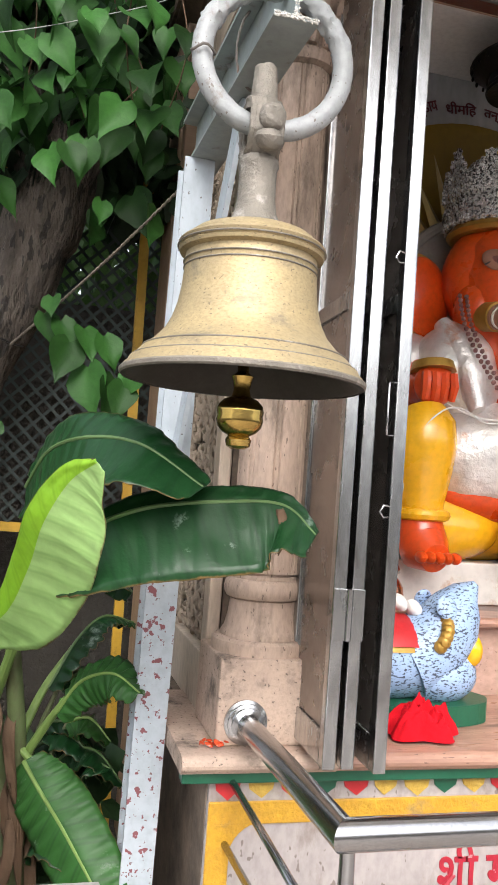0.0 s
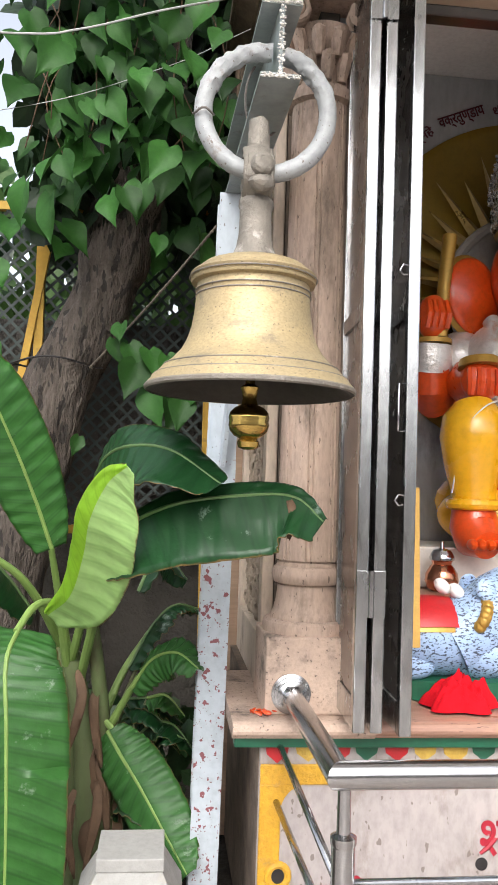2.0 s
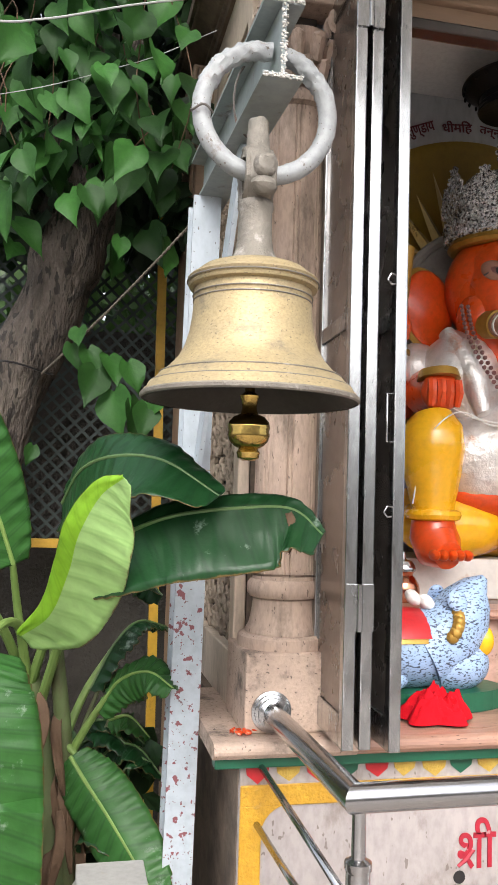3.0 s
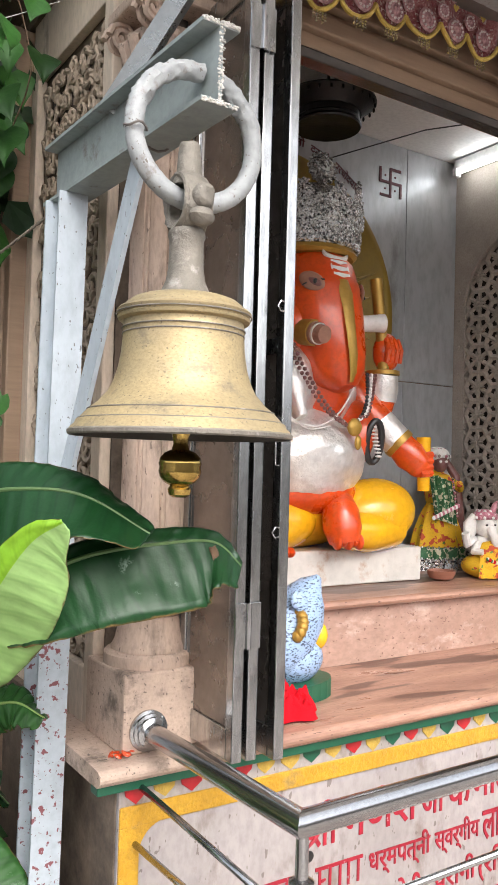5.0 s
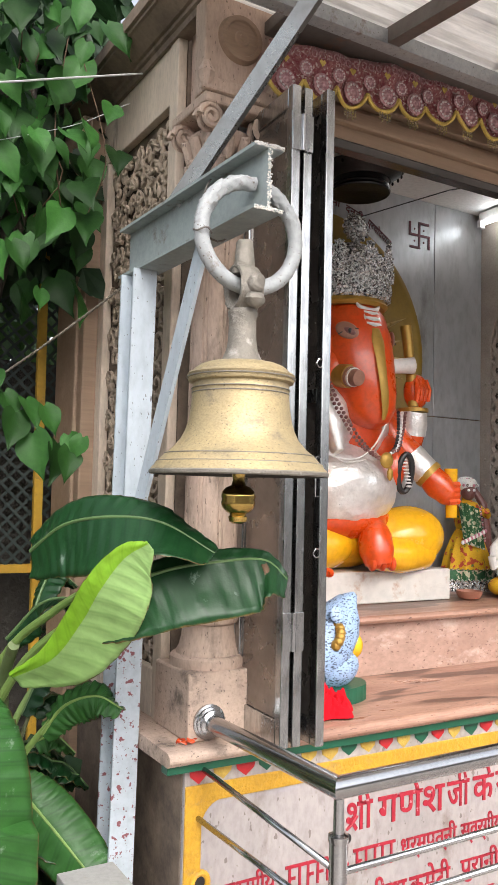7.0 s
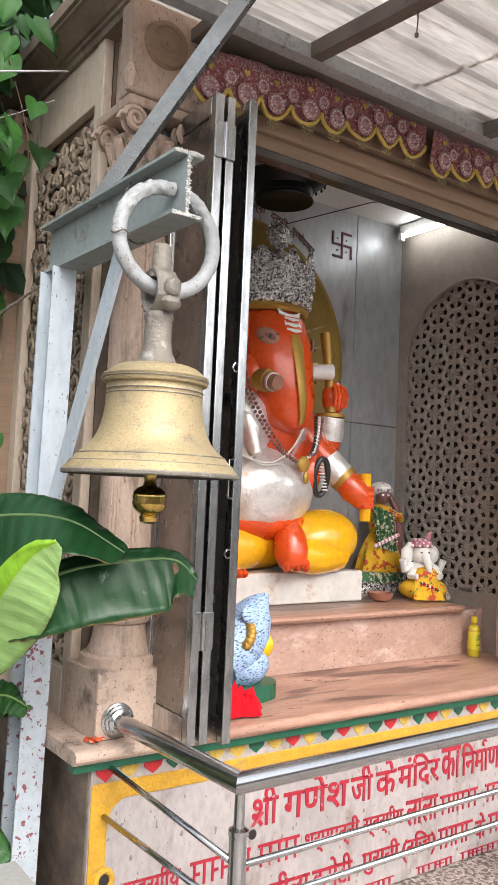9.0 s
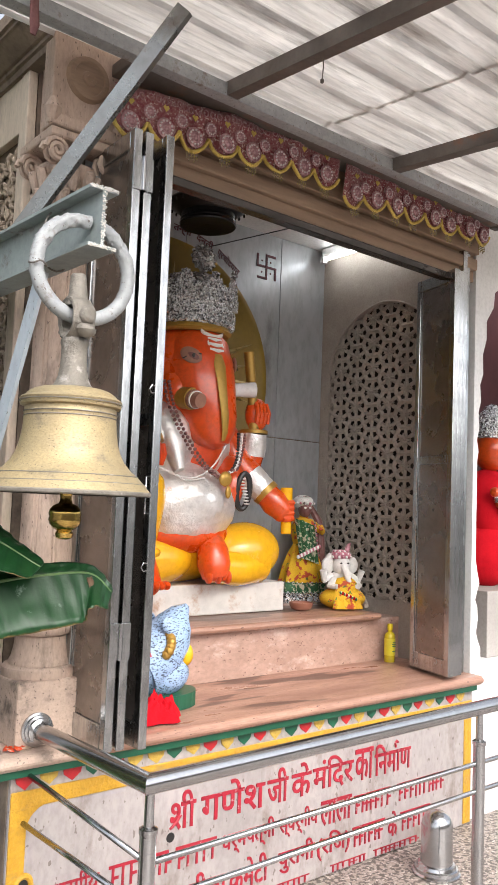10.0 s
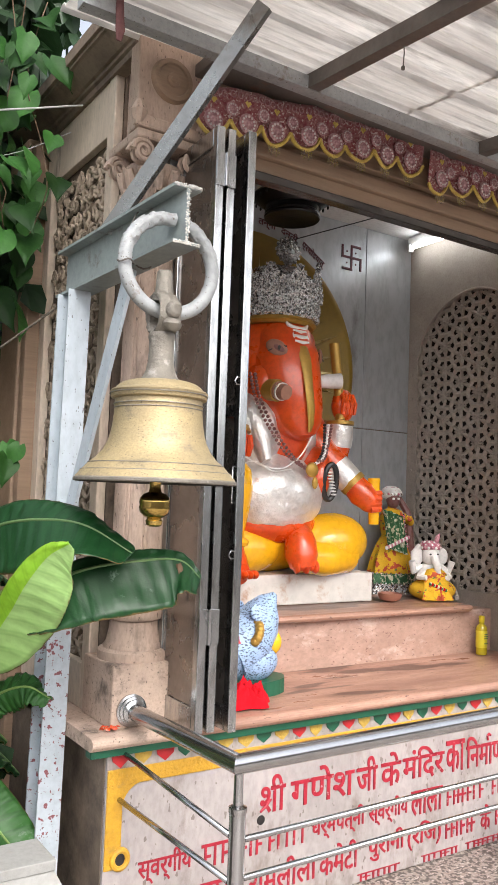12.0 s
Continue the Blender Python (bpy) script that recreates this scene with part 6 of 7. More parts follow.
def valance(x0, x1, z0, z1, count, label, tail):
    global me_disc
    v = thing("valance", label, "valance", "door valances")
    n = count * 10
    bm = bmesh.new()
    vy = lambda x: 1.772 + 0.008 * math.sin(x * 21) + 0.004 * math.sin(x * 55)
    top = lambda x: z0 + (z1 - z0) * (x - x0) / (x1 - x0) + 0.006 * math.sin(3.1 * (x - x0) / (x1 - x0))
    def bottom(u):
        f = (u * count) % 1.0
        drop = 0.056 * math.sin(math.pi * f) ** 0.7
        end = tail * max(0.0, 1 - abs(u - 1) * count) if x0 < 1 else tail * max(0.0, 1 - u * count)
        return 0.112 + drop + end
    cols_ = []
    for i in range(n + 1):
        u = i / n
        x = x0 + (x1 - x0) * u
        cols_.append([bm.verts.new((x, vy(x) + 0.004 * k, top(x) - bottom(u) * k / 4)) for k in range(5)])
    for A, B in zip(cols_, cols_[1:]):
        for k in range(4):
            bm.faces.new((A[k], B[k], B[k + 1], A[k + 1])).smooth = True
    c = part("cloth", bm, MAROON, v)
    sol = c.modifiers.new("thickness", "SOLIDIFY")
    sol.thickness = 0.003
    for s0 in range(count):
        pts = []
        for i in range(11):
            u = (s0 + i / 10) / count
            x = x0 + (x1 - x0) * min(u, 1)
            pts.append((x, vy(x) + 0.008, top(x) - bottom(min(u, 0.9999) if i < 10 else u - 1e-5)))
        tube("fringe", pts, 0.0075, TRIM, v, seg=6)
        for f, dz, r in ((0.5, 0.120, 1.2), (0.0, 0.078, 0.85)):
            u = (s0 + f) / count
            x = x0 + (x1 - x0) * u
            if f == 0.0 and s0 == 0:
                continue
            if me_disc is None:
                bm = bmesh.new()
                add_lathe(bm, [(0.03, 0.0), (0.031, 0.003), (0.026, 0.006), (0.022, 0.004), (0.016, 0.007), (0.011, 0.005), (0.007, 0.009), (0.0, 0.01)], 20)
                for k in range(12):
                    a = 6.283 * k / 12
                    add_ball(bm, (0.021 * math.cos(a), 0.021 * math.sin(a), 0.005), 0.0045, 1, 5, 4)
                ob = part("rosette", bm, [LACE, LACEPALE], v)
                me_disc = ob.data
            else:
                ob = new("rosette", me_disc)
                ob.parent = v
            ob.matrix_world = facing_front(x, vy(x) - 0.003, top(x) - dz) @ Matrix.Scale(r, 4)
        # small gold leaf and beads
        bm = bmesh.new()
        x = x0 + (x1 - x0) * (s0 + 0.5) / count
        add_prism(bm, [(0, -0.012), (0.013, 0.004), (0.006, 0.012), (0, 0.006), (-0.006, 0.012), (-0.013, 0.004)], facing_front(x, vy(x) - 0.002, top(x) - 0.048), 0.003)
        part("gold_motif", bm, TRIM, v)
        bm = bmesh.new()
        for k in range(5):
            xx = x + (k - 2) * 0.011
            zz = top(x) - bottom((s0 + 0.5) / count) - 0.008
            for q in range(3 + (k % 2)):
                add_ball(bm, (xx, vy(x) + 0.008, zz - 0.009 * q), 0.0038, 0, 6, 4)
        part("bead_fringe", bm, BEADGLASS, v, "dangling glass beads")
    for k in range(int((x1 - x0) / 0.03)):
        x = x0 + 0.015 + 0.03 * k
        bm = bmesh.new()
        add_tube(bm, [(x + 0.011 * math.cos(a), vy(x) - 0.003, top(x) - 0.022 + 0.012 * math.sin(a)) for a in [6.283 * i / 8 for i in range(8)]], 0.0022, 4, closed=True)
        part("braid_loop", bm, LACE, v)
    return v


valance(0.63, 1.695, 2.868, 2.980, 8, "maroon embroidered door valance with gold scalloped fringe", 0.02)
valance(1.735, 2.80, 2.935, 2.992, 8, "maroon embroidered door valance with gold scalloped fringe", 0.03)

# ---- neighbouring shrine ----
# red plaster darkened almost to black: the niche's shade is in the colour
NICHE = surf("shaded_red_plaster", (0.07, 0.015, 0.018), (0.03, 0.01, 0.01), 0.8, grain=20, stain=3)
nb = tagged(new("wall_east", None), "whitewashed pier with a scalloped edge", "wall", kind="structure")
ol = [(0, 0)]
prof = [(0.085, 0.0), (0.085, 0.12), (0.06, 0.16), (0.045, 0.20), (0.06, 0.26), (0.055, 0.32), (0.035, 0.36), (0.05, 0.40), (0.07, 0.44), (0.05, 0.50), (0.035, 0.56), (0.035, 1.05), (0.045, 1.10), (0.03, 1.16), (0.05, 1.22), (0.04, 1.30), (0.06, 1.36), (0.05, 1.44), (0.075, 1.50), (0.07, 1.6), (0.10, 1.68), (0.10, 1.78), (0.16, 1.86), (0.17, 1.94), (0.25, 2.0), (0.27, 2.1), (0.42, 2.14), (0.5, 2.22), (1.4, 2.26), (1.4, 2.36), (0, 2.36)]
bm = bmesh.new()
add_prism(bm, ol + prof, facing_front(2.80, 2.0, 0.70), 0.14)
part("arch_pier", bm, WHITEWALL, nb)
box("plinth_wall", (2.806, 4.6, 1.868, 2.6, 0.0, 0.695), WHITEWALL, nb)
box("upper_wall", (2.80, 4.6, 1.88, 2.02, 3.055, 3.4), WHITEWALL, nb)
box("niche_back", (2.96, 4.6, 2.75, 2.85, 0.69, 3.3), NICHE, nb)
box("niche_side", (4.5, 4.6, 2.02, 2.75, 0.69, 3.3), WHITEWALL, nb)
tagged(box("stone_block", (3.3, 4.1, 2.10, 2.6, 0.696, 1.06), GREYPAINT), "dark grey carved stone block in the niche", "block")
bm = bmesh.new()
add_ball(bm, (3.66, 2.35, 1.25), (0.22, 0.15, 0.20), 0)
add_ball(bm, (3.66, 2.35, 1.55), (0.19, 0.14, 0.22), 0)
add_ball(bm, (3.66, 2.33, 1.88), (0.11, 0.11, 0.13), 1)
add_lathe(bm, [(0.12, 1.95), (0.13, 1.98), (0.1, 2.08), (0.03, 2.16), (0.0, 2.17)], 24, pose(3.66, 2.33, 0), 2)
for k in range(12):
    add_ball(bm, (3.51 + 0.028 * k, 2.2, 1.62 - 0.12 * math.sin(math.pi * k / 11)), 0.03, 1 + k % 2, 8, 6)
tagged(part("niche_statue", bm, [REDCLOTH, ORANGE, FILIGREE]), "red-robed statue with silver crown in the niche", "statue")
bm = bmesh.new()
add_ball(bm, (2.97, 2.03, 0.73), (0.09, 0.06, 0.05), 0, 14, 10)
tagged(part("folded_cloth", bm, REDCLOTH), "red cloth bundle on the white ledge", "cloth")

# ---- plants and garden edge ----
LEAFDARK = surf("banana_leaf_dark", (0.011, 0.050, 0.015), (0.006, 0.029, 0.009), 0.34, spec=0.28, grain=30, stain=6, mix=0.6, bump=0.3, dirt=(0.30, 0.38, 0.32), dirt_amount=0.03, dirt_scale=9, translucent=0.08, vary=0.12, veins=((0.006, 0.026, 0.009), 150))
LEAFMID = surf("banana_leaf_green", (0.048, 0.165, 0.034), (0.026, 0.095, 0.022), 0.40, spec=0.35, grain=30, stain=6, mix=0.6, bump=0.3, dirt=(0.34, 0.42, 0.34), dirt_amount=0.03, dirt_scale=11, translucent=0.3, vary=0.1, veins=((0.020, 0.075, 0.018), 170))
LEAFYOUNG = surf("young_banana_leaf", (0.34, 0.62, 0.04), (0.26, 0.52, 0.05), 0.4, grain=30, stain=4, mix=0.6, bump=0.15, translucent=0.5, veins=((0.24, 0.46, 0.03), 140))
LEAFPALE = surf("pale_leaf_underside", (0.36, 0.56, 0.20), (0.29, 0.48, 0.15), 0.45, grain=30, stain=4, bump=0.2, translucent=0.3, veins=((0.24, 0.42, 0.12), 140))
RIB = surf("leaf_rib", (0.20, 0.31, 0.08), (0.12, 0.19, 0.05), 0.45, grain=30, stain=8)
DARKRIB = surf("dark_leaf_rib", (0.10, 0.17, 0.06), (0.06, 0.11, 0.04), 0.45, grain=30, stain=8)
STALK = surf("banana_stalk", (0.12, 0.17, 0.065), (0.09, 0.07, 0.04), 0.5, grain=20, stain=5, stretch=(1, 1, 0.3), dirt=(0.06, 0.035, 0.02), dirt_amount=0.45, dirt_scale=6)
DRYLEAF = surf("dry_leaf", (0.12, 0.068, 0.036), (0.06, 0.035, 0.02), 0.8, grain=40, stain=14, bump=0.4)
BARK = surf("ridged_bark", (0.135, 0.110, 0.090), (0.040, 0.031, 0.025), 0.85, grain=38, stain=12, mix=0.95, bump=1.0, dist=0.03, stretch=(1.6, 1.6, 0.45), flecks=((0.02, 0.016, 0.013), 26, 0.5))
VINE = surf("vine_leaf", (0.030, 0.098, 0.018), (0.013, 0.050, 0.011), 0.5, grain=12, stain=5, mix=0.5, bump=0.15, spec=0.22, vary=0.6, translucent=0.22)
# backlit shade is put into this dark green, used for the leaf masses behind
VINEDARK = surf("leaf_shade_in_colour", (0.022, 0.058, 0.018), (0.012, 0.034, 0.012), 0.5, grain=40, stain=20, vary=0.4, translucent=0.2)
FENCEWIRE = surf("dark_green_mesh", (0.028, 0.042, 0.038), (0.018, 0.026, 0.023), 0.6, grain=60, stain=9)
YFRAME = surf("yellow_fence_paint", (0.55, 0.33, 0.03), (0.38, 0.2, 0.02), 0.55, grain=50, stain=8, bump=0.2, dirt=(0.12, 0.07, 0.03), dirt_amount=0.2, dirt_scale=9)
GARDENWALL = surf("rough_dark_wall", (0.05, 0.044, 0.036), (0.026, 0.023, 0.019), 0.95, grain=18, stain=4, bump=0.8, dist=0.02)
CONCRETE = surf("whitewashed_concrete", (0.31, 0.305, 0.29), (0.20, 0.195, 0.18), 0.8, grain=60, stain=6, bump=0.35, dirt=(0.3, 0.26, 0.2), dirt_amount=0.15, dirt_scale=8)


def banana_leaf(plant, ctrl, across, width, material, bend=(0.2, 0.2), shape=0.5, n=96, m=7, ripple=0.003, curl=0.0, seed=1, rib=True, name="leaf", far=1.0, vein=0.0005, split=None):
    """A long leaf: rib through ctrl, halves to both sides along across, each bent down by its angle; curl rolls the far half."""
    pts = curve_points(ctrl, n)
    bm = bmesh.new()
    rnd = random.Random(seed)
    rows_ = []
    for i, p in enumerate(pts):
        u = i / n
        d = (pts[min(i + 1, n)] - pts[max(i - 1, 0)]).normalized()
        s_ = Vector(across)
        s_ = (s_ - d * s_.dot(d)).normalized()
        nn = s_.cross(d)
        if nn.z < 0:
            nn = -nn
        w = width * max(0.03, math.sin(math.pi * min(1.0, u * 0.93 + 0.05)) ** shape) * (1 - 0.3 * max(0, u - 0.7))
        row = []
        for j in range(-m, m + 1):
            v = j / m
            side_ = 1 if v >= 0 else -1
            ang = bend[0 if v < 0 else 1] * (0.45 + 0.55 * abs(v))
            k = abs(v) * w * (far if v < 0 else 1)
            if curl and v > 0:
                rr = w / curl
                q = p + s_ * rr * math.sin(curl * v) + nn * rr * (1 - math.cos(curl * v))
            else:
                q = p + s_ * side_ * k * math.cos(ang) - nn * k * math.sin(ang)
            q = q + nn * (ripple * math.sin(i * 0.85 + 1.5 * side_) * abs(v) + vein * (1 if i % 3 == 0 else -0.5) * min(1, abs(v) * 3) + 0.010 * abs(v) * noise.noise((u * 6 + seed, v * 2, seed * 1.3)))
            if abs(v) > 0.95:
                q = q + d * (0.004 if vein > 0.0003 else 0.0) * math.sin(i * 1.1 + seed)
            row.append(bm.verts.new(q))
        rows_.append(row)
    for A, B in zip(rows_, rows_[1:]):
        for j in range(2 * m):
            f = bm.faces.new((A[j], A[j + 1], B[j + 1], B[j]))
            f.smooth = True
            f.material_index = 1 if split and j >= m else 0
    uvl = bm.loops.layers.uv.new("leaf")
    length = sum((q - p).length for p, q in zip(pts, pts[1:]))
    place = {v_: (i / n * length, (j - m) / m) for i, r_ in enumerate(rows_) for j, v_ in enumerate(r_)}
    for f in bm.faces:
        for lp in f.loops:
            lp[uvl].uv = place[lp.vert]
    leaf = part(name, bm, [material, split] if split else material, plant)
    sol = leaf.modifiers.new("thickness", "SOLIDIFY")
    sol.thickness = 0.0015
    if rib:
        tube("rib", [q + Vector((0, 0, 0.002)) for q in pts], [0.0055 * (1 - 0.8 * i / n) + 0.001 for i in range(n + 1)], DARKRIB if material is LEAFDARK else RIB, leaf, "pale green midrib", 8)
    return leaf


ban = thing("banana_plant", "banana plant with large torn green leaves", "plant", at=pose(0, 0, 0))
# stalks
for pts, r in (([(0.0, 2.26, -0.03), (-0.02, 2.25, 0.3), (-0.04, 2.24, 0.54), (-0.09, 2.23, 0.78)], [0.055, 0.045, 0.036, 0.026]),
               ([(0.05, 2.27, -0.03), (0.03, 2.25, 0.3), (0.01, 2.22, 0.6), (-0.02, 2.15, 0.85), (-0.03, 2.0, 1.0)], [0.036, 0.03, 0.024, 0.02, 0.016]),
               ([(-0.06, 2.28, -0.03), (-0.08, 2.26, 0.4), (-0.12, 2.24, 0.8)], [0.034, 0.028, 0.02])):
    tube("stalk", curve_points(pts, 16), [r[min(int(i / 16 * (len(r) - 1)), len(r) - 2)] * (1 - (i / 16 * (len(r) - 1)) % 1) + r[min(int(i / 16 * (len(r) - 1)) + 1, len(r) - 1)] * ((i / 16 * (len(r) - 1)) % 1) if i < 16 else r[-1] for i in range(17)], STALK, ban, "green and brown fleshy stalk", 14)
for pts in ([(-0.09, 2.23, 0.75), (-0.03, 2.05, 0.98), (0.02, 1.8, 1.12), (0.04, 1.6, 1.20)], [(-0.06, 2.22, 0.7), (0.0, 2.0, 0.95), (0.06, 1.75, 1.1), (0.10, 1.52, 1.18)],
            [(-0.1, 2.23, 0.78), (-0.13, 2.2, 0.95), (-0.148, 2.1, 1.112)], [(-0.12, 2.24, 0.8), (-0.18, 2.1, 0.96), (-0.25, 2.0, 1.06), (-0.4, 1.9, 1.15)],
            [(-0.05, 2.24, 0.5), (-0.01, 2.22, 0.6), (0.05, 2.2, 0.56)], [(-0.02, 2.25, 0.45), (0.06, 2.2, 0.62), (0.12, 2.12, 0.74)], [(-0.02, 2.25, 0.5), (0.06, 2.3, 0.7), (0.14, 2.32, 0.83)],
            [(-0.1, 2.22, 0.75), (-0.12, 2.1, 0.93), (-0.16, 1.96, 0.96), (-0.19, 1.85, 0.91)]):
    tube("leaf_stalk", curve_points(pts, 14), [0.0145 - 0.0004 * i for i in range(15)], RIB, ban, "pale green leaf stalk", 10)
# leaves
banana_leaf(ban, [(0.035, 1.60, 1.155), (0.10, 1.53, 1.205), (0.20, 1.48, 1.252), (0.336, 1.44, 1.274), (0.442, 1.42, 1.275), (0.506, 1.415, 1.225)], (0.06, -0.42, -0.9), 0.150, LEAFDARK, bend=(0.2, -0.12), shape=0.30, seed=3, ripple=0.0012, far=0.25)
banana_leaf(ban, [(-0.02, 1.90, 1.27), (0.02, 1.74, 1.348), (0.085, 1.58, 1.376), (0.18, 1.48, 1.367), (0.285, 1.40, 1.298)], (0.12, -0.70, -0.72), 0.15, LEAFDARK, bend=(0.25, -0.12), shape=0.36, seed=5, ripple=0.0015, far=0.45)
banana_leaf(ban, [(-0.098, 1.74, 0.97), (-0.034, 1.62, 1.034), (0.001, 1.52, 1.134), (0.018, 1.45, 1.216), (0.054, 1.40, 1.291), (0.095, 1.36, 1.328)], (0.80, -0.10, -0.30), 0.124, LEAFYOUNG, bend=(-0.5, 0.25), shape=0.62, seed=7, ripple=0.0010, rib=False, name="young_leaf", far=0.36, vein=0.0003, split=LEAFPALE)
banana_leaf(ban, [(-0.145, 2.1, 1.10), (-0.194, 2.05, 1.249), (-0.254, 2.0, 1.402), (-0.33, 1.95, 1.56), (-0.42, 1.93, 1.66)], (1, 0.2, 0.25), 0.105, LEAFMID, bend=(-0.25, -0.25), shape=0.45, seed=11)
banana_leaf(ban, [(-0.185, 1.86, 0.915), (-0.197, 1.77, 0.847), (-0.181, 1.73, 0.69), (-0.171, 1.73, 0.455), (-0.168, 1.75, 0.22), (-0.165, 1.78, 0.03)], (1, 0.0, 0.05), 0.15, LEAFMID, bend=(-0.15, 0.2), shape=0.3, seed=13, ripple=0.003)
banana_leaf(ban, [(0.03, 2.19, 0.56), (0.075, 2.15, 0.50), (0.137, 2.1, 0.423), (0.215, 2.02, 0.32), (0.27, 1.96, 0.25)], (0.8, -0.2, 0.5), 0.10, LEAFMID, bend=(0.3, 0.3), shape=0.4, seed=15)
banana_leaf(ban, [(0.10, 2.13, 0.70), (0.15, 2.08, 0.79), (0.22, 2.0, 0.83), (0.28, 1.94, 0.80)], (0.1, -0.8, -0.3), 0.07, LEAFMID, bend=(0.3, 0.9), shape=0.4, seed=17, ripple=0.006)
banana_leaf(ban, [(0.08, 2.3, 0.72), (0.15, 2.32, 0.85), (0.22, 2.35, 0.91), (0.31, 2.38, 0.89)], (0.2, -0.9, 0.3), 0.085, LEAFDARK, bend=(0.3, 0.5), shape=0.5, seed=19, ripple=0.005)
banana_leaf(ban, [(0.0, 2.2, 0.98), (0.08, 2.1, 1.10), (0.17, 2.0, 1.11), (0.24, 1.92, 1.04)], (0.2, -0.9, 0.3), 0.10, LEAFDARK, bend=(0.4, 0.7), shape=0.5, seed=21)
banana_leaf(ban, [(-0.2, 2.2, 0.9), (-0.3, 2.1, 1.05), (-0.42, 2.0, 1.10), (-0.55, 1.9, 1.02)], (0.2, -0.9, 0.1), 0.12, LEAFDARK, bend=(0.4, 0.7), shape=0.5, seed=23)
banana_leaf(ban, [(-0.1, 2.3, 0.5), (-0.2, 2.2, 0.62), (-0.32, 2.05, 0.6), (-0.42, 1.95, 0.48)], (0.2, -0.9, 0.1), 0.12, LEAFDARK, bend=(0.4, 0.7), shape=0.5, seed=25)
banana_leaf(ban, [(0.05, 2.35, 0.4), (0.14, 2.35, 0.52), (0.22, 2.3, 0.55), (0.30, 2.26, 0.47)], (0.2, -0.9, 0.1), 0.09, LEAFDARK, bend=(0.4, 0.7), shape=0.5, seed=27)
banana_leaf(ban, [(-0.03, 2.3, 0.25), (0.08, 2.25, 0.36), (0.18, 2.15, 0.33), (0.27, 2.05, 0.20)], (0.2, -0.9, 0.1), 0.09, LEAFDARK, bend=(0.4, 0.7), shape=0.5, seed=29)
banana_leaf(ban, [(0.10, 2.35, 0.95), (0.16, 2.4, 1.1), (0.22, 2.45, 1.16), (0.30, 2.45, 1.1)], (0.3, -0.9, 0.1), 0.07, LEAFDARK, bend=(0.3, 0.6), seed=31)
# shaded leaves and stalks crowding the foot of the plant
rnd = random.Random(35)
for k in range(12):
    foot = Vector((rnd.uniform(-0.16, 0.10), rnd.uniform(2.26, 2.42), rnd.uniform(0.15, 0.5)))
    side_ = rnd.choice((-1, 1, 1))
    knee = foot + Vector((side_ * rnd.uniform(0.05, 0.12), rnd.uniform(-0.06, 0.08), rnd.uniform(0.18, 0.34)))
    tip = knee + Vector((side_ * rnd.uniform(0.14, 0.22), rnd.uniform(-0.10, 0.05), rnd.uniform(-0.16, 0.08)))
    tip.x = min(tip.x, 0.26)
    tube("leaf_stalk", curve_points([foot, foot.lerp(knee, 0.5) + Vector((0, 0, 0.03)), knee], 10), [0.011 - 0.0005 * i for i in range(11)], STALK, ban, "green leaf stalk", 8)
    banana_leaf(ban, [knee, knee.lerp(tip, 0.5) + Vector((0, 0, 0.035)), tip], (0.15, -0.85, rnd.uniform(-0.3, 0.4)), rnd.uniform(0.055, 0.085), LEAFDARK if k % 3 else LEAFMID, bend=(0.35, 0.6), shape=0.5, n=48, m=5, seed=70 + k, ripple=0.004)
rnd = random.Random(33)
for k in range(11):
    p = Vector((rnd.uniform(-0.12, 0.08), rnd.uniform(2.15, 2.24), rnd.uniform(0.25, 0.8)))
    banana_leaf(ban, [p, p + Vector((rnd.uniform(-0.02, 0.03), -0.03, -0.08)), p + Vector((rnd.uniform(-0.03, 0.05), -0.03, -0.24))], (1, 0, 0), 0.017, DRYLEAF, bend=(0.5, -0.4), n=12, m=3, seed=40 + k, rib=False, name="dry_leaf")
# torn brown end of the dark leaf
banana_leaf(ban, [(0.432, 1.408, 1.27), (0.44, 1.402, 1.235), (0.43, 1.40, 1.19)], (1, 0, 0), 0.012, DRYLEAF, bend=(0.5, 0.5), n=10, m=3, seed=60, rib=False, name="torn_edge")

# tree
tree = thing("tree", "leaning tree with dark ridged bark", "tree")
ctrl = curve_points([(-0.46, 2.86, -0.05), (-0.42, 2.86, 0.8), (-0.33, 2.86, 1.35), (-0.25, 2.86, 1.66), (-0.13, 2.86, 1.92), (-0.04, 2.86, 2.24), (0.0, 2.9, 2.6), (0.0, 2.95, 3.3), (-0.05, 3.0, 4.2)], 60)
bm = bmesh.new()
vs = add_tube(bm, ctrl, [0.140 - 0.0009 * i + (0.02 if 34 < i < 42 else 0) for i in range(61)], 88)
for v in vs:
    a = noise.noise((v.co.x * 12, v.co.y * 12, v.co.z * 3.5))
    b = 1 - 2 * abs(noise.noise((v.co.x * 30, v.co.y * 30, v.co.z * 7)))
    ax = min(ctrl, key=lambda q: abs(q.z - v.co.z))
    d = Vector((v.co.x - ax.x, v.co.y - ax.y, 0))
    v.co += d.normalized() * (0.014 * a + 0.011 * b)
part("trunk", bm, BARK, tree)
for pts, r in (([(-0.06, 2.86, 2.2), (0.1, 2.8, 2.45), (0.16, 2.9, 2.9), (0.2, 3.0, 3.6)], 0.06), ([(-0.1, 2.9, 2.25), (-0.2, 2.9, 2.6), (-0.25, 2.95, 3.1), (-0.4, 3.0, 3.8)], 0.035), ([(-0.05, 2.86, 2.25), (-0.1, 2.75, 2.5), (-0.12, 2.8, 3.0)], 0.025)):
    tube("limb", curve_points(pts, 16), [r * (1 - 0.03 * i) for i in range(17)], BARK, tree, seg=12)
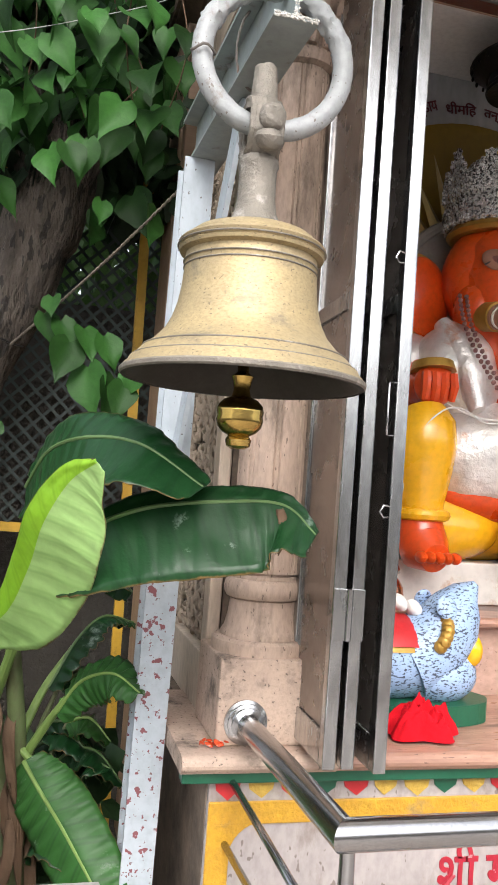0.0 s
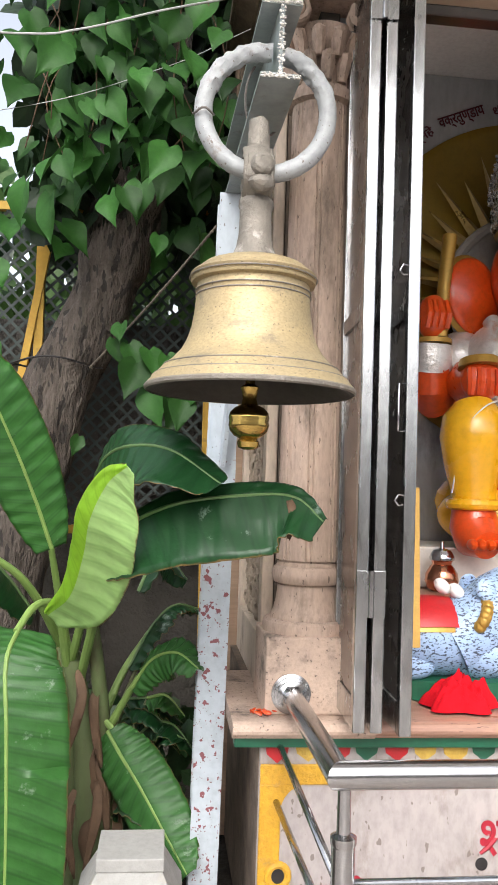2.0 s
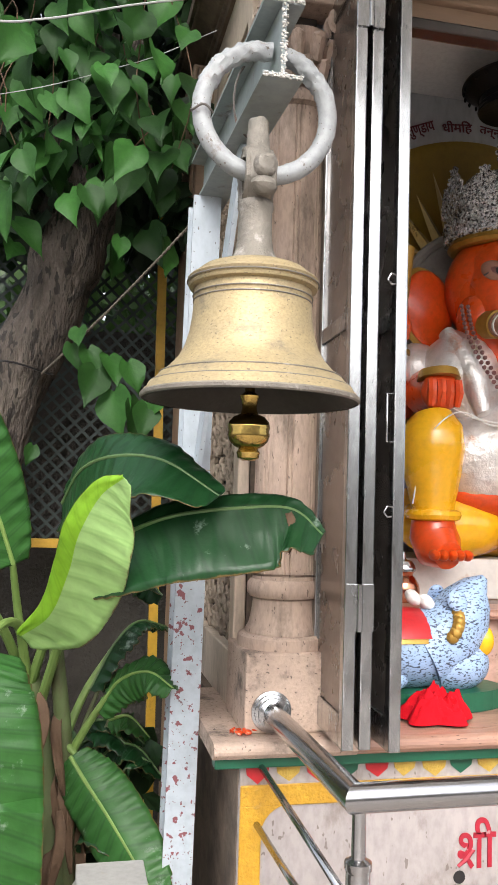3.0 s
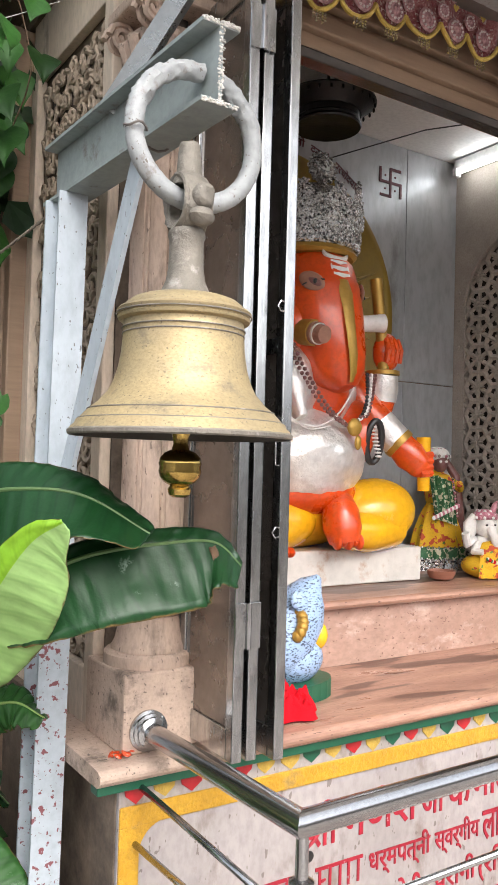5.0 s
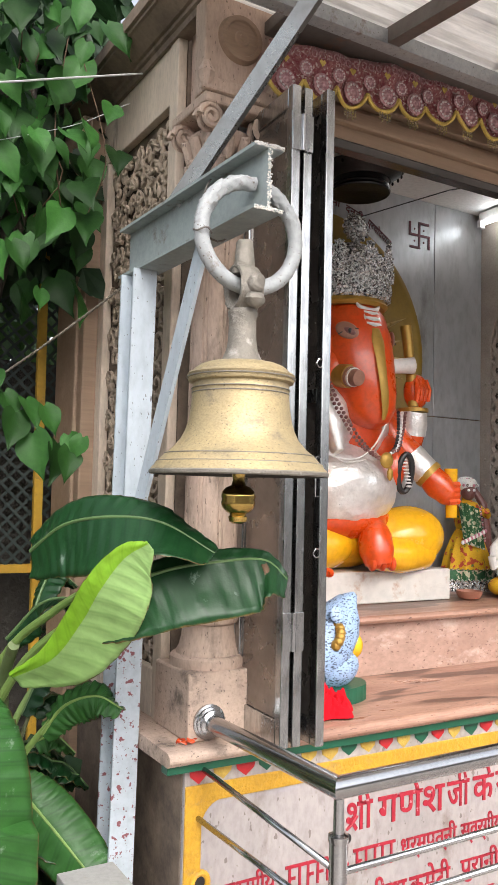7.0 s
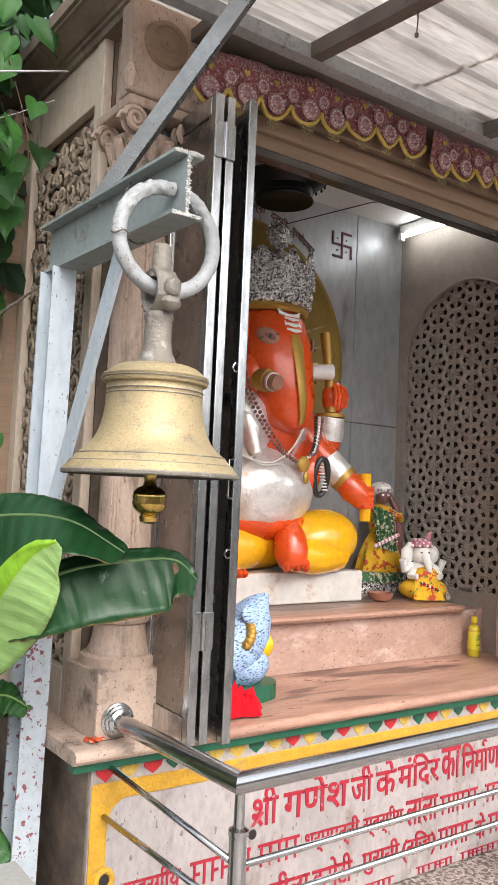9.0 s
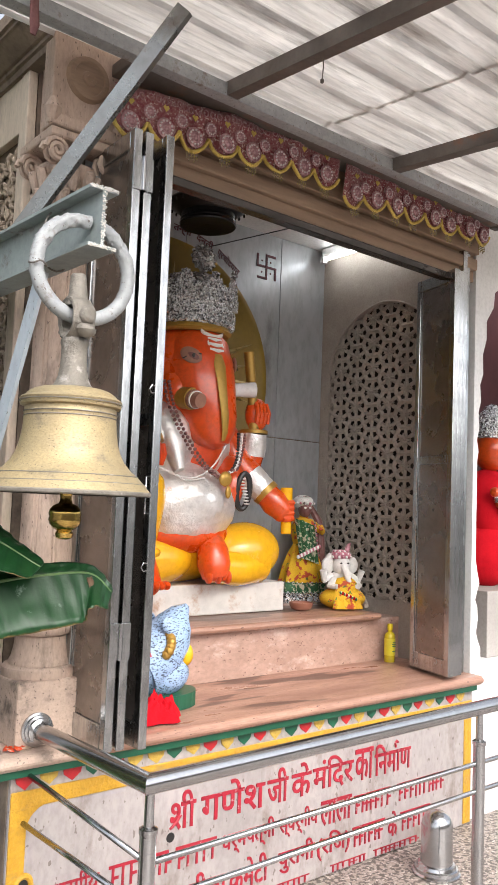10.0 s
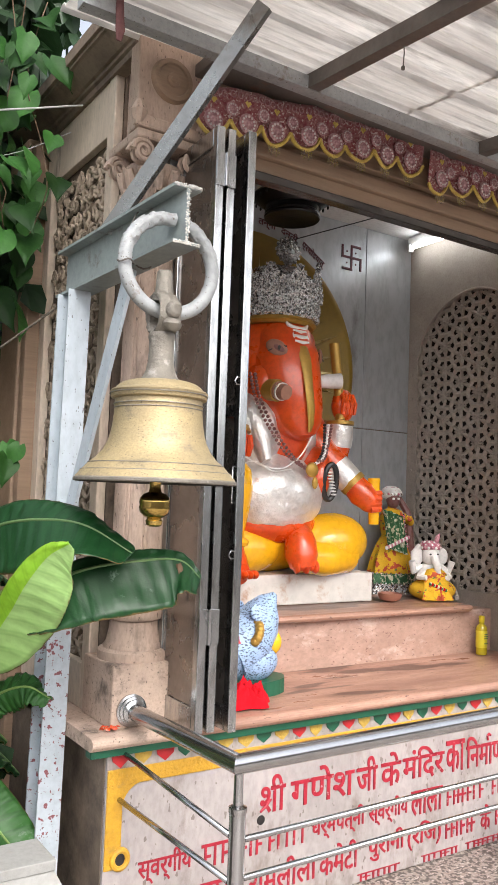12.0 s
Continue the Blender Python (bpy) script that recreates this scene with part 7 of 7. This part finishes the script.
tube("tied_wire", [(-0.26 + 0.175 * math.cos(a), 2.86 + 0.178 * math.sin(a), 1.735 + 0.01 * math.sin(3 * a)) for a in [6.283 * k / 30 for k in range(30)]], 0.004, INK, tree, "dark wire tied round the trunk", 6, True)

# heart-shaped leaves
def heart_mesh(name, material, seed):
    rnd = random.Random(seed)
    bm = bmesh.new()
    rows_ = []
    half = [0.14, 0.29, 0.36, 0.385, 0.37, 0.325, 0.255, 0.175, 0.10, 0.04, 0.0]
    n, m = 10, 3
    bendy = rnd.uniform(0.1, 0.4)
    for i in range(n + 1):
        u = i / n
        w = half[i] * (0.95 + 0.1 * rnd.random())
        row = []
        for j in range(-m, m + 1):
            v = j / m
            x, y = w * v, 0.13 * (1 - u) ** 5 * abs(v) - u
            z = 0.30 * w * abs(v) - bendy * u * u + 0.035 * math.sin(7 * u + seed + 2 * v) * abs(v)
            row.append(bm.verts.new((x, y, z)))
        rows_.append(row)
    for A, B in zip(rows_, rows_[1:]):
        for j in range(2 * m):
            bm.faces.new((A[j], A[j + 1], B[j + 1], B[j])).smooth = True
    bmesh.ops.remove_doubles(bm, verts=bm.verts, dist=0.001)
    me = bpy.data.meshes.new(name)
    bm.to_mesh(me)
    bm.free()
    me.materials.append(material)
    return me


hearts = [heart_mesh("leaf", VINE, k) for k in range(5)]
vine = thing("climbing_vine", "climbing vine with heart-shaped green leaves", "vine")


def vine_leaf(p, size, yaw, droop, roll):
    ob = new("leaf", hearts[int(p.x * 977 + p.z * 331) % 5])
    ob.parent = vine
    ob.matrix_world = Matrix.Translation(p) @ pose(0, 0, 0, 0, 0, yaw) @ pose(0, 0, 0, droop, roll, 0) @ Matrix.Scale(size, 4)


rnd = random.Random(77)
made = 0
# leaves beside the rope and low on the wall
for x, y, z, s_ in ((0.03, 2.5, 1.77, 0.12), (0.10, 2.48, 1.75, 0.13), (-0.02, 2.52, 1.79, 0.10), (0.06, 2.45, 1.70, 0.15), (0.12, 2.44, 1.63, 0.17), (0.20, 2.42, 1.60, 0.15), (0.24, 2.42, 1.63, 0.10), (0.16, 2.46, 1.73, 0.12), (0.0, 2.5, 1.84, 0.09),
                 (0.22, 2.35, 1.58, 0.12), (0.26, 2.33, 1.62, 0.09), (-0.13, 2.55, 1.45, 0.07), (-0.05, 2.40, 2.25, 0.13), (0.0, 2.36, 2.26, 0.12), (0.05, 2.4, 2.3, 0.14), (-0.42, 2.5, 1.75, 0.10), (-0.5, 2.5, 1.9, 0.12), (-0.45, 2.55, 2.05, 0.12), (-0.38, 2.5, 1.62, 0.08)):
    vine_leaf(Vector((x, y, z)), s_, rnd.uniform(-35, 35), rnd.uniform(45, 80), rnd.uniform(-25, 25))
    made += 1
while made < 290:
    x, z, y = rnd.uniform(-0.75, 0.34), rnd.uniform(2.12, 3.35), rnd.uniform(2.25, 2.75)
    # thinner towards the bottom, keeping the leaning trunk in view
    if z < 2.35 and rnd.random() < 0.55:
        continue
    if abs(x - (-0.10 + 0.3 * (z - 2.1))) < 0.14 and z < 2.33:
        continue
    if x > 0.28 and z < 2.35:
        continue
    if x < -0.26 and rnd.random() < 0.6:
        continue
    vine_leaf(Vector((x, y, z)), rnd.uniform(0.085, 0.175), rnd.uniform(-60, 60), rnd.uniform(35, 85), rnd.uniform(-35, 35))
    made += 1
rnd = random.Random(9)
for k in range(9):
    x = rnd.uniform(-0.7, 0.3)
    y = rnd.uniform(2.4, 2.75)
    pts = [(x + rnd.uniform(-0.06, 0.06), y + rnd.uniform(-0.05, 0.05), 3.4 - 0.2 * i) for i in range(6)]
    tube("stem", curve_points(pts, 14), 0.0025, DRYLEAF, vine, seg=5)

# the mass of foliage behind, too many to count
def foliage(name, count, box_, size, material, seed, label, thin=None):
    rnd = random.Random(seed)
    verts, faces = [], []
    (x0, x1), (y0, y1), (z0, z1) = box_
    while len(faces) < count * 2:
        p = Vector((rnd.uniform(x0, x1), rnd.uniform(y0, y1), rnd.uniform(z0, z1)))
        if noise.noise((p.x * 1.9 + seed, p.y * 1.9, p.z * 1.9)) < (thin if thin is not None else -0.25):
            continue
        s_ = rnd.uniform(0.6, 1.25) * size
        m = Matrix.Translation(p) @ pose(0, 0, 0, 0, 0, rnd.uniform(0, 360)) @ pose(0, 0, 0, rnd.uniform(20, 90), rnd.uniform(-40, 40), 0)
        b = len(verts)
        for q in ((0, 0.08, 0), (0.42, -0.25, -0.08), (0.3, -0.7, -0.1), (0, -1.05, -0.18), (-0.3, -0.7, -0.1), (-0.42, -0.25, -0.08)):
            verts.append(m @ (Vector(q) * s_))
        faces += [(b, b + 1, b + 2, b + 3), (b, b + 3, b + 4, b + 5)]
    me = bpy.data.meshes.new(name)
    me.from_pydata([tuple(v) for v in verts], [], faces)
    me.materials.append(material)
    return tagged(new(name, me), label, "foliage", kind="stuff")


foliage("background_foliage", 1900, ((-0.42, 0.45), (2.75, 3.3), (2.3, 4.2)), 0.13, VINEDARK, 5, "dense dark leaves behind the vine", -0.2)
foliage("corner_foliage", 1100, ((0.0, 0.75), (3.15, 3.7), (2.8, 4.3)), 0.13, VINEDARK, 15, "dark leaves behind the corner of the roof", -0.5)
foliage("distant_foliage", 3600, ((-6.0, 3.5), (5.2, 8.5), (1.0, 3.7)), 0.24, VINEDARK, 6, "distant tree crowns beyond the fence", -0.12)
# lighter copy of the leaf green, with the sunlight put into its colour
MIDGREEN = surf("leaf_sun_in_colour", (0.10, 0.20, 0.05), (0.06, 0.13, 0.035), 0.5, grain=40, stain=20, vary=0.4, translucent=0.4)
foliage("sunlit_foliage", 1500, ((-3.2, 1.6), (3.7, 4.8), (1.7, 3.05)), 0.15, MIDGREEN, 12, "leaves beyond the fence with sunlight put into their green", -0.15)
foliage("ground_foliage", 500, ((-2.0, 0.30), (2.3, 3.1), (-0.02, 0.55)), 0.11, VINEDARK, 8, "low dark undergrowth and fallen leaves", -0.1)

# fence
fence = thing("mesh_fence", "yellow framed fence with dark diamond mesh", "fence")
for a, b in (((-1.6, 3.15, 2.42), (0.46, 3.15, 2.46)), ((-1.6, 3.15, 1.10), (0.46, 3.15, 1.10))):
    bm = bmesh.new()
    add_bar(bm, rect(0.035, 0.035), a, b)
    part("rail", bm, YFRAME, fence)
for x in (-0.372, 0.335, -1.2):
    bm = bmesh.new()
    add_bar(bm, rect(0.036, 0.03), (x + 0.02, 3.13, 0.0), (x - 0.01, 3.13, 2.44), up=(0, 1, 0))
    part("post", bm, YFRAME, fence)
bm = bmesh.new()
add_bar(bm, rect(0.03, 0.03), (-0.44, 3.12, 1.7), (-0.33, 3.12, 2.42), up=(0, 1, 0))
part("brace", bm, YFRAME, fence)
verts, faces = [], []


def strip(x0, z0, x1, z1, y, w_=0.0055):
    d = Vector((x1 - x0, 0, z1 - z0)).normalized()
    s_ = Vector((-d.z, 0, d.x)) * w_
    b = len(verts)
    for q in (Vector((x0, y, z0)) - s_, Vector((x0, y, z0)) + s_, Vector((x1, y, z1)) + s_, Vector((x1, y, z1)) - s_):
        verts.append(tuple(q))
        verts.append((q.x, q.y - 0.006, q.z))
    faces.extend([(b, b + 2, b + 4, b + 6), (b + 1, b + 3, b + 5, b + 7), (b, b + 1, b + 3, b + 2), (b + 4, b + 5, b + 7, b + 6)])


for k in range(-30, 56):
    for sgn in (1, -1):
        # clip a diagonal to the frame
        x0 = -1.6 + 0.062 * k
        za, zb = 1.1, 2.44
        xa, xb = (x0, x0 + (zb - za)) if sgn > 0 else (x0 + (zb - za), x0)
        pts = []
        t0, t1 = 0.0, 1.0
        dx = xb - xa
        for lim, s_ in ((-1.58, 1), (0.45, -1)):
            if dx * s_ > 0:
                t0 = max(t0, (lim - xa) / dx)
            else:
                t1 = min(t1, (lim - xa) / dx)
        if t1 - t0 > 0.02:
            strip(xa + dx * t0, za + (zb - za) * t0, xa + dx * t1, za + (zb - za) * t1, 3.15 + 0.004 * sgn)
me = bpy.data.meshes.new("mesh")
me.from_pydata(verts, [], faces)
me.materials.append(FENCEWIRE)
ob = new("mesh", me)
ob.parent = fence
ob["label"] = "dark diamond lattice mesh"
# dark bank behind the fence
bm = bmesh.new()
g = []
for i in range(50):
    row = []
    for j in range(18):
        x, z = -5 + 0.115 * i, -0.05 + 0.123 * j
        row.append(bm.verts.new((x, 3.45 + 0.10 * noise.noise((x * 2, z * 2, 3)) + 0.06 * noise.noise((x * 7, z * 7, 1)) + 0.12 * z * 0.3, z)))
    g.append(row)
for i in range(49):
    for j in range(17):
        bm.faces.new((g[i][j], g[i + 1][j], g[i + 1][j + 1], g[i][j + 1])).smooth = True
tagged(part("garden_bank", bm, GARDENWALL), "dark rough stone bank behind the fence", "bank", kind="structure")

# rope, cables
CABLE = surf("grey_cable", (0.38, 0.38, 0.37), (0.24, 0.24, 0.24), 0.6)
ROPE = surf("twisted_wire_rope", (0.22, 0.19, 0.15), (0.1, 0.08, 0.06), 0.6, 0.3, grain=300, stain=80, mix=0.9, bump=0.6)
rope = thing("rope", "twisted thin rope from the beam to the tree", "rope")
a, b = Vector((0.345, 2.10, 2.14)), Vector((-0.12, 2.72, 1.715))
for ph in (0, math.pi):
    pts = []
    for i in range(160):
        t = i / 159
        p = a.lerp(b, t) + Vector((0, 0, -0.015 * math.sin(math.pi * t)))
        pts.append(p + 0.0028 * Vector((math.cos(i * 0.9 + ph), math.sin(i * 0.9 + ph), 0.5 * math.sin(i * 0.9 + ph))))
    tube("strand", pts, 0.0028, ROPE, rope, seg=5)
for pts, r in (([(-1.4, 2.2, 2.63), (-0.386, 2.2, 2.661), (-0.149, 2.2, 2.694), (0.109, 2.2, 2.78), (0.42, 2.3, 2.93)], 0.0035), ([(-1.4, 2.3, 2.30), (-0.396, 2.3, 2.464), (0.114, 2.3, 2.648), (0.40, 2.36, 2.84)], 0.0014)):
    c = thing("cable", "thin grey overhead cable among the leaves", "cable", "overhead cables")
    tube("wire", curve_points(pts, 30), r, CABLE, c, seg=6)

# capped garden post
blk = thing("garden_post", "whitewashed concrete post with a flared cap", "post")
bm = bmesh.new()
add_box(bm, 0.025, 0.225, 1.60, 1.805, -0.03, 0.30, 0.005)
part("shaft", bm, CONCRETE, blk)
bm = bmesh.new()
add_box(bm, 0.048, 0.203, 1.620, 1.782, 0.416, 0.446, 0.003)
lo = [bm.verts.new(p) for p in ((0.0, 1.575, 0.296), (0.25, 1.575, 0.296), (0.25, 1.83, 0.296), (0.0, 1.83, 0.296))]
mi = [bm.verts.new(p) for p in ((0.0, 1.575, 0.320), (0.25, 1.575, 0.320), (0.25, 1.83, 0.320), (0.0, 1.83, 0.320))]
hi = [bm.verts.new(p) for p in ((0.054, 1.626, 0.420), (0.197, 1.626, 0.420), (0.197, 1.776, 0.420), (0.054, 1.776, 0.420))]
for A, B in ((lo, mi), (mi, hi)):
    for k in range(4):
        bm.faces.new((A[k], A[(k + 1) % 4], B[(k + 1) % 4], B[k]))
bm.faces.new(hi)
bm.faces.new(lo[::-1])
part("cap", bm, CONCRETE, blk, "flat-topped cap with flared sides")
# petals on the ledge
bm = bmesh.new()
rnd = random.Random(6)
for k in range(14):
    add_ball(bm, (0.445 + rnd.uniform(-0.03, 0.03), 1.845 + rnd.uniform(-0.012, 0.012), 0.708 + rnd.uniform(0, 0.01)), (0.012, 0.006, 0.003), 0, 6, 4, rot=(rnd.uniform(-40, 40), rnd.uniform(-40, 40), rnd.uniform(0, 180)))
tagged(part("petals", bm, ORANGE), "dried orange marigold petals on the ledge", "petals", kind="stuff")

UNSEENWALL = surf("beige_plaster", (0.34, 0.30, 0.26), (0.24, 0.21, 0.18), 0.85, grain=20, stain=1.5)
# an added, unseen wall behind the camera: cuts low sky light and darkens steel reflections
opp = tagged(new("wall_added_unseen", None), "plain beige wall added out of view to block low sky light", "wall", kind="structure")
box("face", (-14, 14, -9.3, -9.0, -0.03, 3.0), UNSEENWALL, opp)
